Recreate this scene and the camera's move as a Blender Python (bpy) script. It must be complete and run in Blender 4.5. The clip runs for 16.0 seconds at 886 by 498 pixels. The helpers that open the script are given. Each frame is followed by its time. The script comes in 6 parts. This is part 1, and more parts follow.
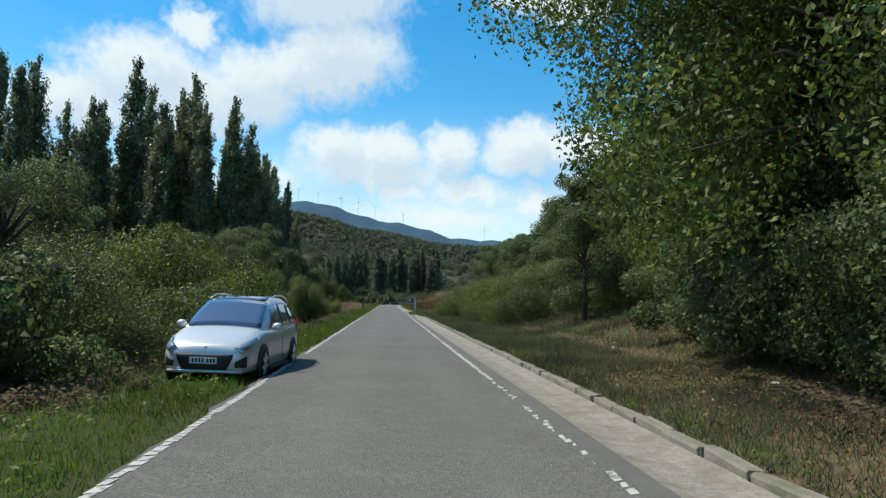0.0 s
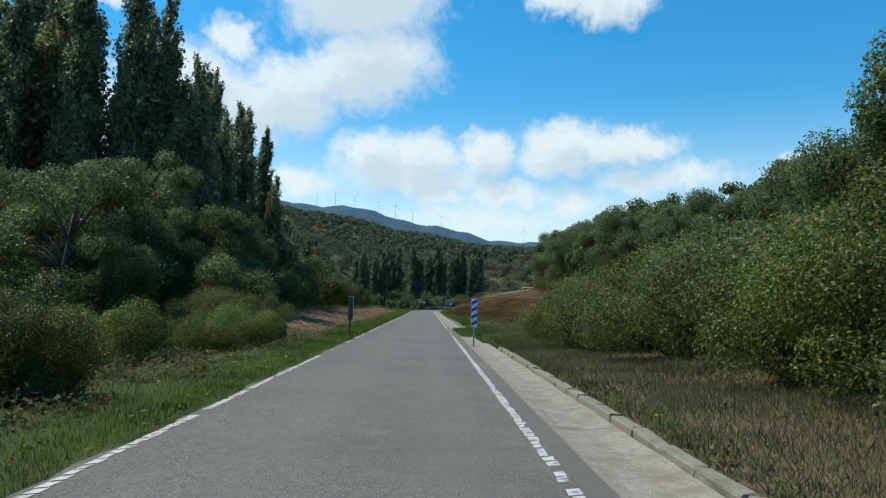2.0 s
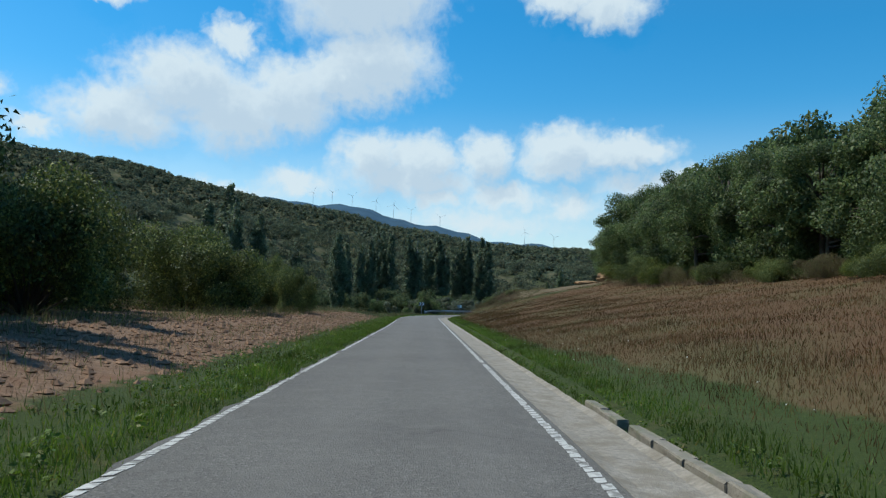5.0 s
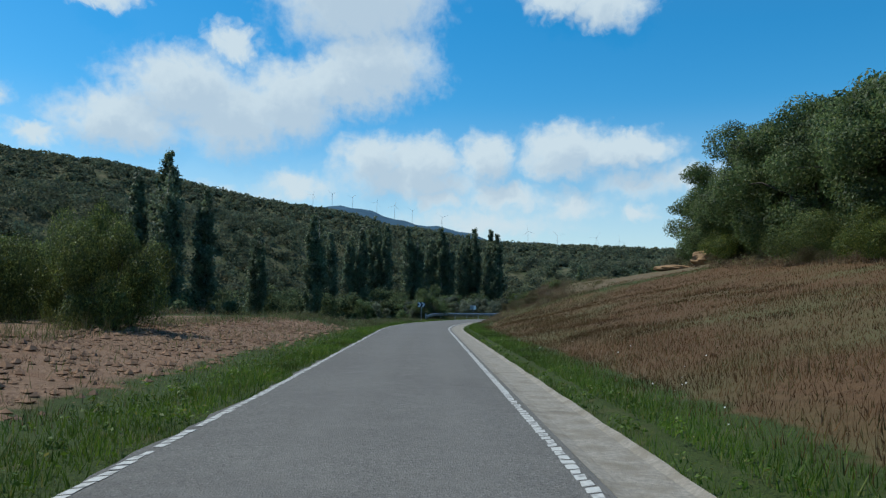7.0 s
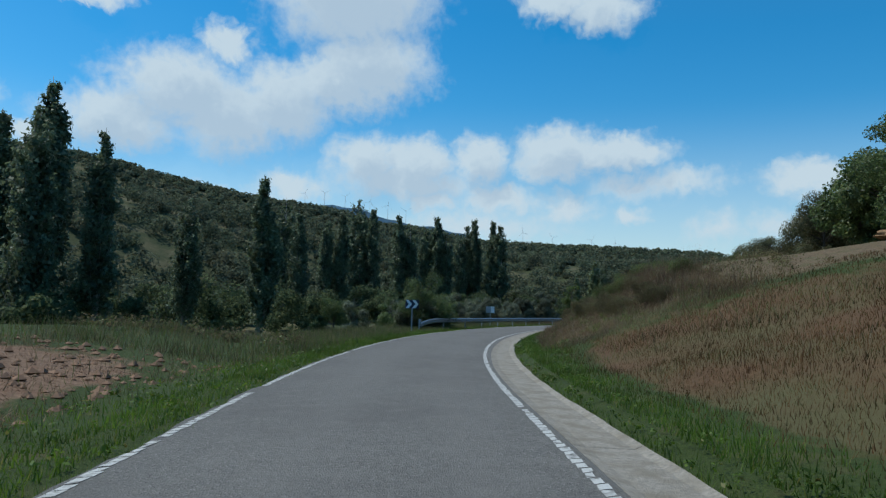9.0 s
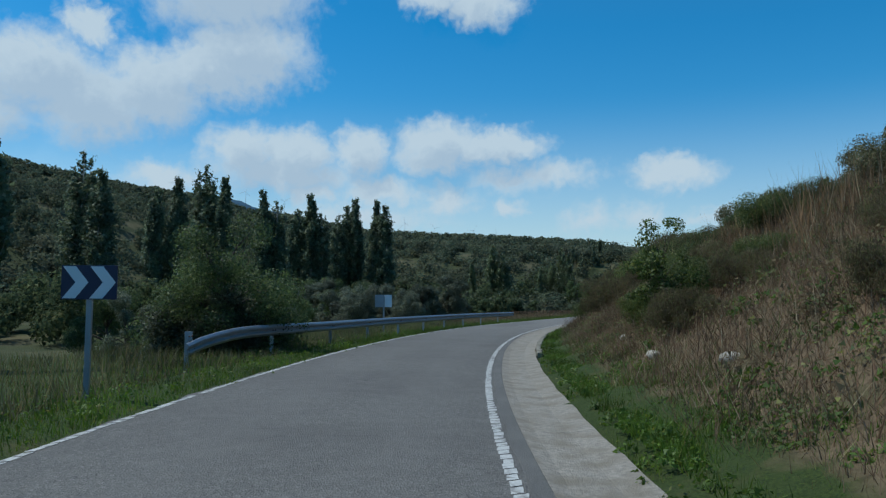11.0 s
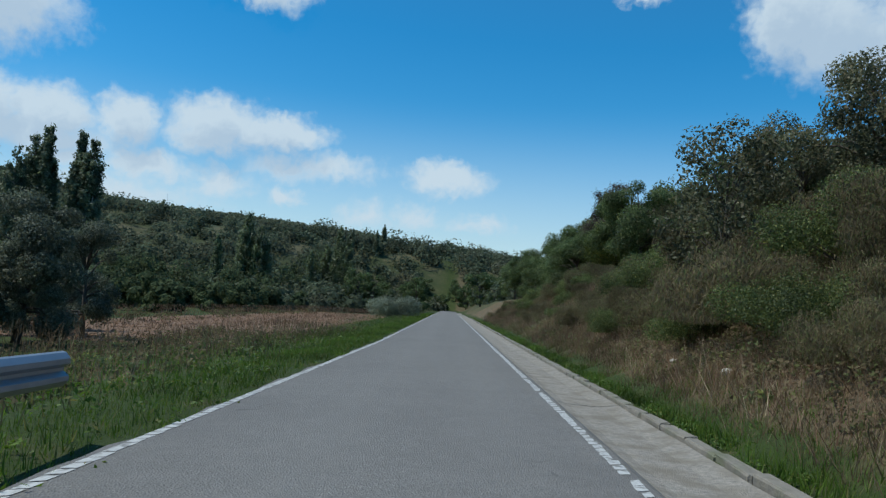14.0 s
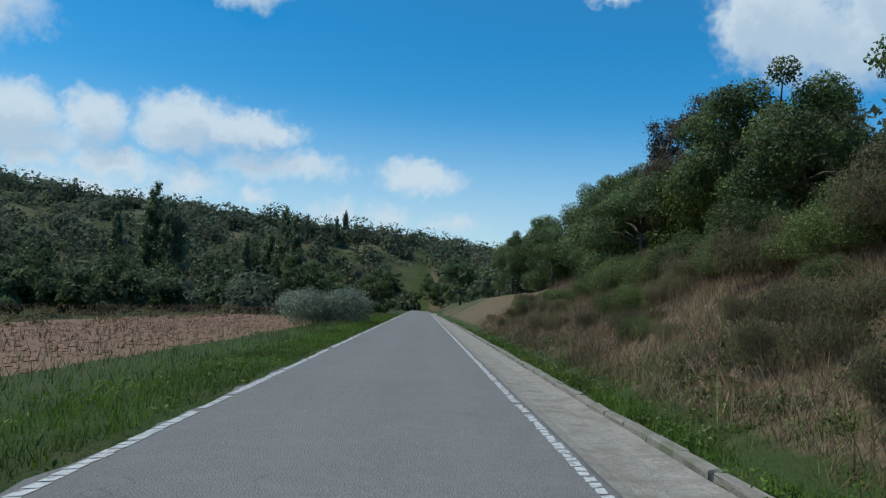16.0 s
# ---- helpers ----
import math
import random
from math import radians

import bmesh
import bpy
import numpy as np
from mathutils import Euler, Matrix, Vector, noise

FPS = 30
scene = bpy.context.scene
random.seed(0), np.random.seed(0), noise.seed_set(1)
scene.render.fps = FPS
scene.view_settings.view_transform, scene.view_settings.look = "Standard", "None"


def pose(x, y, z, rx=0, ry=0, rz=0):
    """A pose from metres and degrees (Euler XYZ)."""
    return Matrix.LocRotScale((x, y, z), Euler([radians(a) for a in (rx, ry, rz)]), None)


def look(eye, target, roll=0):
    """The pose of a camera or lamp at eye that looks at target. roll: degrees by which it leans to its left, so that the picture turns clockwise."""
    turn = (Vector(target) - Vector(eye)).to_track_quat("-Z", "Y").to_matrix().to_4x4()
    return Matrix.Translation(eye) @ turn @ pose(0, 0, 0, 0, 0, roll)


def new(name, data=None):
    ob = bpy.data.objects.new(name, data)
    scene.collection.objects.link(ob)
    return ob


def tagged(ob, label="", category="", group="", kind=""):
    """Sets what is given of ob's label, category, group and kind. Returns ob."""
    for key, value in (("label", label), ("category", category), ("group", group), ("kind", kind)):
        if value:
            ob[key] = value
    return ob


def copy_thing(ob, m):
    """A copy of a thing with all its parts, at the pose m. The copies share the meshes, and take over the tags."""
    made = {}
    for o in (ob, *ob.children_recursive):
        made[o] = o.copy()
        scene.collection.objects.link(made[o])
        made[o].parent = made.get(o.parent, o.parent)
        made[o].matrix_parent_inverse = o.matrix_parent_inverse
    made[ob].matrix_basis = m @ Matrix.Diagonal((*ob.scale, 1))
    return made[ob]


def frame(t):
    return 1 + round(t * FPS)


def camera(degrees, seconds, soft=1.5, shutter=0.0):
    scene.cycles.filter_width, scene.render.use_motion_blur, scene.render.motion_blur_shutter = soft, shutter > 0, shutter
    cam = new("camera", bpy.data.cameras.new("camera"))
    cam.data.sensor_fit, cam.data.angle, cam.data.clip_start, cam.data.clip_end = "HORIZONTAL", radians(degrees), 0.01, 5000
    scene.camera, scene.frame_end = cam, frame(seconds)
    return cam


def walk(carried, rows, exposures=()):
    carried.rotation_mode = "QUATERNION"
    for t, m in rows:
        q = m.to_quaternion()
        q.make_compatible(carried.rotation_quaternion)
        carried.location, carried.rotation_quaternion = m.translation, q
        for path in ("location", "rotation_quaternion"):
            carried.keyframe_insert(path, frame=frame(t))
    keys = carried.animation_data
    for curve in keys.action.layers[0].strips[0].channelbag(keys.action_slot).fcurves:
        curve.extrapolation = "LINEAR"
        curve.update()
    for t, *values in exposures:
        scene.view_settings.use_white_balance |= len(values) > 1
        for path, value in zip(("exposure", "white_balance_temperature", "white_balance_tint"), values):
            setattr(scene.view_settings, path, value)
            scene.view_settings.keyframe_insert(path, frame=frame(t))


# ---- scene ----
cam = camera(61.2, 16.0, soft=1.3)
PATH = [
    (0, 0.00, 0.00, 1.4, 94.03, -2.12, -4.15),
    (0.5, 0.37, 10.57, 1.4, 93.57, -1.62, -3.68),
    (1, 0.61, 21.16, 1.4, 94.07, -2.31, -2.83),
    (1.5, 0.82, 31.64, 1.4, 94.20, -1.50, -1.97),
    (2, 0.78, 42.11, 1.4, 94.23, -1.48, -1.17),
    (2.5, 0.72, 52.52, 1.4, 94.09, -1.73, -1.22),
    (3, 0.59, 62.81, 1.4, 93.99, -2.18, -1.26),
    (3.5, 0.46, 72.98, 1.4, 94.57, -3.05, -1.11),
    (4, 0.38, 82.94, 1.4, 94.35, -2.67, -1.22),
    (5.25, 0.45, 106.40, 1.4, 94.40, -1.90, -1.40),
    (6.5, 0.60, 128.58, 1.4, 94.40, -1.02, -1.59),
    (7, 0.62, 137.27, 1.4, 94.49, -1.08, -1.10),
    (7.5, 0.34, 145.80, 1.4, 94.59, -1.78, -0.83),
    (8, 0.30, 154.26, 1.4, 94.66, -2.06, -0.82),
    (9.25, 0.50, 175.60, 1.4, 94.62, -1.20, -2.20),
    (10.5, 1.71, 196.11, 1.4, 94.53, -0.53, -7.72),
    (11, 2.98, 204.73, 1.4, 94.17, -0.34, -10.61),
    (11.5, 4.60, 213.35, 1.4, 93.96, -0.64, -13.72),
    (12, 6.55, 221.97, 1.4, 93.79, -1.14, -16.79),
    (12.5, 8.92, 230.54, 1.4, 93.87, -1.35, -19.79),
    (13, 11.85, 238.98, 1.4, 93.93, -1.21, -23.25),
    (13.5, 15.27, 247.33, 1.4, 94.57, -2.58, -26.25),
    (14, 19.41, 255.49, 1.4, 94.37, -4.07, -28.21),
    (14.5, 23.75, 263.61, 1.4, 94.64, -4.29, -29.38),
    (15, 28.13, 271.63, 1.4, 94.43, -4.46, -30.25),
    (15.5, 32.74, 279.54, 1.4, 94.15, -5.00, -30.40),
    (16, 37.14, 287.52, 1.4, 94.40, -3.72, -30.29),
]
walk(cam, [(t, pose(*p)) for t, *p in PATH], exposures=[(0, 0.28, 6900, 3), (1.5, 0.22, 6800, 2), (3, 0.18, 6600, 1), (6.5, -0.08, 6350, 1), (8, -0.14, 6270, 1), (11, -0.34, 5970, 0), (13, -0.22, 6050, 1), (16, -0.17, 6120, 2)])

# ---- sun and sky ----
SUN_AZ, SUN_EL = -70.0, 57.0          # degrees from +y towards +x, and above the horizon
sun = new("sun", bpy.data.lights.new("sun", "SUN"))
sun.data.energy, sun.data.angle, sun.data.color = 4.2, radians(0.6), (1.0, 0.95, 0.86)
sun_from = Vector((math.sin(radians(SUN_AZ)) * math.cos(radians(SUN_EL)), math.cos(radians(SUN_AZ)) * math.cos(radians(SUN_EL)), math.sin(radians(SUN_EL))))
sun.matrix_world = look(sun_from * 60, (0, 0, 0))

world = bpy.data.worlds.new("world")
scene.world = world
world.use_nodes = True
wn, wl = world.node_tree.nodes, world.node_tree.links
wn.clear()


def wnode(kind, *inputs, **props):
    n = wn.new(kind)
    for k, v in props.items():
        setattr(n, k, v)
    for i, v in enumerate(inputs):
        if v is None:
            continue
        if hasattr(v, "is_linked"):
            wl.new(v, n.inputs[i])
        else:
            n.inputs[i].default_value = v
    return n


def wmath(op, *inputs):
    return wnode("ShaderNodeMath", *inputs, operation=op).outputs[0]


# clouds as (azimuth, elevation, half width, half height, weight), degrees
CLOUDS = [
    (-6.1, 23.1, 6.5, 4.0, 1), (-4.4, 18.1, 4.7, 3.0, 1), (-7.2, 16.7, 4.3, 2.2, 1), (-15.1, 18.8, 2.1, 1.3, 1), (-18.7, 15.5, 4.7, 2.6, 1), (-22.7, 12.8, 4.4, 2.2, 1),
    (-15.1, 13.8, 4.4, 2.9, 1), (-11.0, 15.1, 3.8, 2.9, 1), (-28.1, 11.0, 2.0, 0.9, 0.85), (-31.8, 13.6, 2.2, 0.9, 0.7), (-4.4, 11.1, 2.9, 2.2, 1), (-0.7, 11.2, 2.5, 2.0, 1),
    (4.1, 11.4, 2.3, 1.9, 1), (10.5, 12.1, 3.5, 1.9, 1), (14.3, 11.9, 4.0, 1.4, 1), (10.0, 11.0, 2.8, 1.3, 1), (-1.6, 9.6, 5.9, 1.3, 0.8), (5.3, 8.5, 3.2, 1.1, 0.85),
    (0.6, 8.3, 1.3, 0.9, 0.8), (-10.0, 8.9, 2.9, 1.1, 0.8), (10.7, 7.9, 2.3, 1.1, 0.65), (15.8, 7.3, 1.4, 0.8, 0.8), (3.8, 6.5, 6.5, 1.1, 0.55), (-14.8, 7.8, 4.4, 0.8, 0.5),
    (15.6, 9.5, 3.3, 1.0, 0.55), (9.8, 22.9, 2.9, 1.4, 1), (13.5, 22.2, 2.9, 1.6, 1), (-24.7, 20.9, 2.6, 0.9, 1), (52.3, 21.4, 2.9, 3.3, 1),
    (54.9, 20.3, 3.3, 3.5, 1), (58.7, 19.0, 4.1, 2.9, 1), (61.0, 21.5, 3.6, 4.1, 1), (42.3, 23.7, 1.9, 0.9, 0.8), (27.8, 9.7, 3.2, 1.3, 0.85), (21.6, 6.5, 2.0, 1.1, 0.5),
    (25.7, 6.7, 2.0, 0.9, 0.5), (30.6, 6.4, 2.0, 0.7, 0.5), (18.7, 9.8, 3.8, 1.0, 0.6),
    (-40.0, 15.0, 5.0, 3.0, 1), (-48.0, 22.0, 7.0, 4.0, 1), (74.0, 25.0, 6.0, 3.5, 1), (-75.0, 30.0, 10.0, 5.0, 1),
]
tex = wnode("ShaderNodeTexCoord")
xyz = wnode("ShaderNodeSeparateXYZ", tex.outputs["Generated"])
az = wmath("MULTIPLY", wmath("ARCTAN2", xyz.outputs[0], xyz.outputs[1]), 57.2958)
el = wmath("MULTIPLY", wmath("ARCSINE", xyz.outputs[2]), 57.2958)
flat = wnode("ShaderNodeCombineXYZ", az, el, 0.0).outputs[0]
def wnoise(vector, scale, detail, rough=0.6):
    n = wnode("ShaderNodeTexNoise", vector, noise_dimensions="2D")
    n.inputs["Scale"].default_value, n.inputs["Detail"].default_value, n.inputs["Roughness"].default_value = scale, detail, rough
    return n


def bend(vector, scale, detail, across, up):
    """The vector pushed about by noise, to fray the outlines."""
    n = wnoise(vector, scale, detail).outputs["Color"]
    n = wnode("ShaderNodeVectorMath", n, (0.5, 0.5, 0.5), operation="SUBTRACT").outputs[0]
    n = wnode("ShaderNodeVectorMath", n, (across, up, 0.0), operation="MULTIPLY").outputs[0]
    return wnode("ShaderNodeVectorMath", vector, n, operation="ADD").outputs[0]


def cloud_field(vector, clouds):
    field = None
    for a, e, w, h, k in clouds:
        q = wnode("ShaderNodeVectorMath", vector, (a, e, 0), operation="SUBTRACT").outputs[0]
        q = wnode("ShaderNodeVectorMath", q, (1 / w, 1 / h, 0), operation="MULTIPLY").outputs[0]
        q = wnode("ShaderNodeVectorMath", q, operation="LENGTH").outputs[1]
        q = wmath("MULTIPLY", wmath("SUBTRACT", 1.2, q), k)
        field = q if field is None else wmath("SMOOTH_MAX", field, q, 0.22)
    return field


bent = bend(bend(flat, 0.30, 3.0, 3.4, 1.8), 1.1, 5.0, 1.3, 1.1)
fine = wnoise(flat, 1.1, 6.0, 0.55).outputs[0]
fine_c = wmath("MULTIPLY", wmath("SUBTRACT", fine, 0.5), 0.5)
body = wmath("ADD", cloud_field(bent, CLOUDS), fine_c)
cover = wnode("ShaderNodeMapRange", body, -0.16, 0.68, 0.0, 1.0, interpolation_type="SMOOTHSTEP").outputs[0]
# undersides: thick cloud higher up shades what lies below it
above = wnode("ShaderNodeVectorMath", bent, (-0.8, 1.7, 0.0), operation="ADD").outputs[0]
thick = wmath("ADD", cloud_field(above, [c for c in CLOUDS if c[4] == 1 and c[2] > 2.2]), fine_c)
grey = wnode("ShaderNodeMapRange", thick, 0.05, 0.85, 0.0, 0.85, interpolation_type="SMOOTHSTEP").outputs[0]
cloud = wnode("ShaderNodeMix", data_type="RGBA")
wl.new(grey, cloud.inputs["Factor"])
cloud.inputs["A"].default_value, cloud.inputs["B"].default_value = (0.84, 0.93, 1.04, 1), (0.61, 0.73, 0.90, 1)
haze = wnode("ShaderNodeMapRange", el, 3.0, 16.0, 0.55, 0.06, interpolation_type="SMOOTHSTEP").outputs[0]
veil = wmath("MULTIPLY_ADD", wmath("SUBTRACT", 1.0, wmath("MULTIPLY", cover, 0.94)), haze, wmath("MULTIPLY", cover, 0.94))
sky = wnode("ShaderNodeTexSky", sky_type="NISHITA", sun_disc=False)
sky.sun_elevation, sky.sun_rotation = radians(SUN_EL), radians(SUN_AZ)
sky.air_density, sky.dust_density, sky.ozone_density = 1.0, 0.4, 2.5
vivid = wnode("ShaderNodeHueSaturation", 0.494, 1.55, 1.0, 1.0, sky.outputs[0])
sky_bg = wnode("ShaderNodeBackground", vivid.outputs[0], 0.150)
cloud_bg = wnode("ShaderNodeBackground", cloud.outputs["Result"], 0.84)
mix = wnode("ShaderNodeMixShader", veil, sky_bg.outputs[0], cloud_bg.outputs[0])
wnode("ShaderNodeOutputWorld", mix.outputs[0])

# ---- materials ----
def material(name, base, rough=0.8, metal=0.0, vary=0.0, scale=4.0, bump=0.0, bump_scale=40.0, second=None, second_scale=0.6, second_at=(0.45, 0.6), spec=0.5):
    """Base colour with fine grain, an optional second colour in patches, and bump."""
    m = bpy.data.materials.new(name)
    m.use_nodes = True
    n, l = m.node_tree.nodes, m.node_tree.links
    b = n["Principled BSDF"]
    b.inputs["Roughness"].default_value, b.inputs["Metallic"].default_value = rough, metal
    b.inputs["Specular IOR Level"].default_value = spec
    co = n.new("ShaderNodeNewGeometry").outputs["Position"]
    col = None
    if vary or second:
        g = n.new("ShaderNodeTexNoise")
        g.inputs["Scale"].default_value, g.inputs["Detail"].default_value = scale, 5
        l.new(co, g.inputs["Vector"])
        mx = n.new("ShaderNodeMix")
        mx.data_type = "RGBA"
        mx.inputs["A"].default_value = (*[c * (1 - vary) for c in base], 1)
        mx.inputs["B"].default_value = (*[min(1, c * (1 + vary)) for c in base], 1)
        l.new(g.outputs[0], mx.inputs["Factor"])
        col = mx.outputs["Result"]
    if second:
        g2 = n.new("ShaderNodeTexNoise")
        g2.inputs["Scale"].default_value, g2.inputs["Detail"].default_value = second_scale, 6
        l.new(co, g2.inputs["Vector"])
        r = n.new("ShaderNodeMapRange")
        r.inputs[1].default_value, r.inputs[2].default_value = second_at
        l.new(g2.outputs[0], r.inputs[0])
        m2 = n.new("ShaderNodeMix")
        m2.data_type = "RGBA"
        l.new(r.outputs[0], m2.inputs["Factor"])
        l.new(col, m2.inputs["A"])
        m2.inputs["B"].default_value = (*second, 1)
        col = m2.outputs["Result"]
    if col:
        l.new(col, b.inputs["Base Color"])
    else:
        b.inputs["Base Color"].default_value = (*base, 1)
    if bump:
        g3 = n.new("ShaderNodeTexNoise")
        g3.inputs["Scale"].default_value, g3.inputs["Detail"].default_value = bump_scale, 4
        l.new(co, g3.inputs["Vector"])
        bp = n.new("ShaderNodeBump")
        bp.inputs["Strength"].default_value, bp.inputs["Distance"].default_value = bump, 0.02
        l.new(g3.outputs[0], bp.inputs["Height"])
        l.new(bp.outputs[0], b.inputs["Normal"])
    return m


def leaf_material(name, dark, light, accent=None, accent_at=0.93, through_it=0.35, rough=0.55, patch_scale=0.45, other=None):
    """Leaves: each island takes its own tone between dark and light, a few the accent; part of the light passes through."""
    m = bpy.data.materials.new(name)
    m.use_nodes = True
    n, l = m.node_tree.nodes, m.node_tree.links
    b, out = n["Principled BSDF"], n["Material Output"]
    geo = n.new("ShaderNodeNewGeometry")
    ramp = n.new("ShaderNodeValToRGB")
    ramp.color_ramp.elements[0].color, ramp.color_ramp.elements[1].color = (*dark, 1), (*light, 1)
    if accent:
        ramp.color_ramp.elements[1].position = accent_at - 0.03
        ramp.color_ramp.elements.new(accent_at).color = (*accent, 1)
    l.new(geo.outputs["Random Per Island"], ramp.inputs[0])
    patch = n.new("ShaderNodeTexNoise")
    patch.inputs["Scale"].default_value, patch.inputs["Detail"].default_value = patch_scale, 3
    l.new(geo.outputs["Position"], patch.inputs["Vector"])
    hsv = n.new("ShaderNodeHueSaturation")
    tone = n.new("ShaderNodeMapRange")
    tone.inputs[1].default_value, tone.inputs[2].default_value, tone.inputs[3].default_value, tone.inputs[4].default_value = 0.32, 0.68, 0.5, 1.35
    l.new(patch.outputs[0], tone.inputs[0])
    l.new(tone.outputs[0], hsv.inputs["Value"])
    tint = ramp.outputs[0]
    if other:
        wide = n.new("ShaderNodeTexNoise")
        wide.inputs["Scale"].default_value, wide.inputs["Detail"].default_value = patch_scale * 0.6, 4
        l.new(geo.outputs["Position"], wide.inputs["Vector"])
        some = n.new("ShaderNodeMapRange")
        some.inputs[1].default_value, some.inputs[2].default_value, some.inputs[4].default_value = 0.45, 0.72, 0.8
        l.new(wide.outputs[0], some.inputs[0])
        mixed = n.new("ShaderNodeMix")
        mixed.data_type = "RGBA"
        l.new(some.outputs[0], mixed.inputs["Factor"])
        l.new(tint, mixed.inputs["A"])
        mixed.inputs["B"].default_value = (*other, 1)
        tint = mixed.outputs["Result"]
    l.new(tint, hsv.inputs["Color"])
    l.new(hsv.outputs[0], b.inputs["Base Color"])
    b.inputs["Roughness"].default_value = rough
    b.inputs["Specular IOR Level"].default_value = 0.35 if rough < 0.75 else 0.08
    tr = n.new("ShaderNodeBsdfTranslucent")
    l.new(hsv.outputs[0], tr.inputs["Color"])
    mx = n.new("ShaderNodeMixShader")
    mx.inputs[0].default_value = through_it
    l.new(b.outputs[0], mx.inputs[1])
    l.new(tr.outputs[0], mx.inputs[2])
    l.new(mx.outputs[0], out.inputs["Surface"])
    return m



def asphalt_material():
    m = bpy.data.materials.new("worn_asphalt")
    m.use_nodes = True
    n, l = m.node_tree.nodes, m.node_tree.links
    b = n["Principled BSDF"]
    b.inputs["Roughness"].default_value, b.inputs["Specular IOR Level"].default_value = 0.9, 0.35
    pos = n.new("ShaderNodeNewGeometry").outputs["Position"]

    def tex(kind, scale, **props):
        t = n.new(kind)
        for k, v in props.items():
            setattr(t, k, v)
        t.inputs["Scale"].default_value = scale
        l.new(pos, t.inputs["Vector"])
        return t

    def ranged(v, a, c, lo=0.0, hi=1.0):
        t = n.new("ShaderNodeMapRange")
        t.inputs[1].default_value, t.inputs[2].default_value, t.inputs[3].default_value, t.inputs[4].default_value = a, c, lo, hi
        l.new(v, t.inputs[0])
        return t.outputs[0]

    def mixed(f, a, c, kind="MIX"):
        t = n.new("ShaderNodeMix")
        t.data_type, t.blend_type = "RGBA", kind
        if hasattr(f, "is_linked"):
            l.new(f, t.inputs["Factor"])
        else:
            t.inputs["Factor"].default_value = f
        for k, v in (("A", a), ("B", c)):
            if isinstance(v, tuple):
                t.inputs[k].default_value = (*v, 1)
            else:
                l.new(v, t.inputs[k])
        return t.outputs["Result"]
    chips = tex("ShaderNodeTexVoronoi", 55.0)
    grain = tex("ShaderNodeTexNoise", 24.0)
    grain.inputs["Detail"].default_value = 6
    patch = tex("ShaderNodeTexNoise", 0.35)
    patch.inputs["Detail"].default_value = 5
    col = mixed(ranged(grain.outputs[0], 0.3, 0.7), (0.100, 0.094, 0.086), (0.182, 0.172, 0.158))
    spot = n.new("ShaderNodeSeparateColor")
    l.new(chips.outputs["Color"], spot.inputs[0])
    col = mixed(ranged(spot.outputs[0], 0.80, 0.95), col, (0.27, 0.257, 0.238))
    col = mixed(ranged(spot.outputs[1], 0.80, 0.95), col, (0.065, 0.060, 0.055))
    col = mixed(ranged(patch.outputs[0], 0.42, 0.66, 0.0, 0.6), col, (0.098, 0.090, 0.084))
    blot = tex("ShaderNodeTexNoise", 2.6)
    blot.inputs["Detail"].default_value = 4
    col = mixed(ranged(blot.outputs[0], 0.50, 0.72, 0.0, 0.5), col, (0.205, 0.192, 0.178))
    # tracks worn paler by tyres, read from the lane position kept on the mesh
    lane = n.new("ShaderNodeVertexColor")
    lane.layer_name = "lane"
    sep = n.new("ShaderNodeSeparateColor")
    l.new(lane.outputs["Color"], sep.inputs[0])
    col = mixed(ranged(sep.outputs[0], 0.0, 1.0, 0.0, 0.35), col, (0.190, 0.180, 0.166))
    col = mixed(ranged(sep.outputs[1], 0.0, 1.0, 0.0, 0.55), col, (0.075, 0.072, 0.068))
    col = mixed(ranged(sep.outputs[2], 0.0, 1.0, 0.35, 0.0), col, (0.092, 0.084, 0.080))
    col = mixed(ranged(sep.outputs[2], 0.0, 1.0, 0.0, 0.45), col, (0.195, 0.182, 0.168))
    # fine cracks
    bend = tex("ShaderNodeTexNoise", 1.7)
    add = n.new("ShaderNodeVectorMath")
    add.operation = "MULTIPLY_ADD"
    l.new(bend.outputs["Color"], add.inputs[0])
    add.inputs[1].default_value = (0.7, 0.7, 0.7)
    l.new(pos, add.inputs[2])
    cell = n.new("ShaderNodeTexVoronoi")
    cell.feature = "DISTANCE_TO_EDGE"
    cell.inputs["Scale"].default_value = 0.75
    l.new(add.outputs[0], cell.inputs["Vector"])
    thin = ranged(cell.outputs["Distance"], 0.004, 0.012, 1.0, 0.0)
    where = ranged(patch.outputs[0], 0.58, 0.66)
    both = n.new("ShaderNodeMath")
    both.operation = "MULTIPLY"
    l.new(thin, both.inputs[0])
    l.new(where, both.inputs[1])
    col = mixed(ranged(both.outputs[0], 0.0, 1.0, 0.0, 0.45), col, (0.045, 0.042, 0.040))
    l.new(col, b.inputs["Base Color"])
    bp = n.new("ShaderNodeBump")
    bp.inputs["Strength"].default_value, bp.inputs["Distance"].default_value = 0.8, 0.012
    l.new(chips.outputs["Distance"], bp.inputs["Height"])
    l.new(bp.outputs[0], b.inputs["Normal"])
    return m


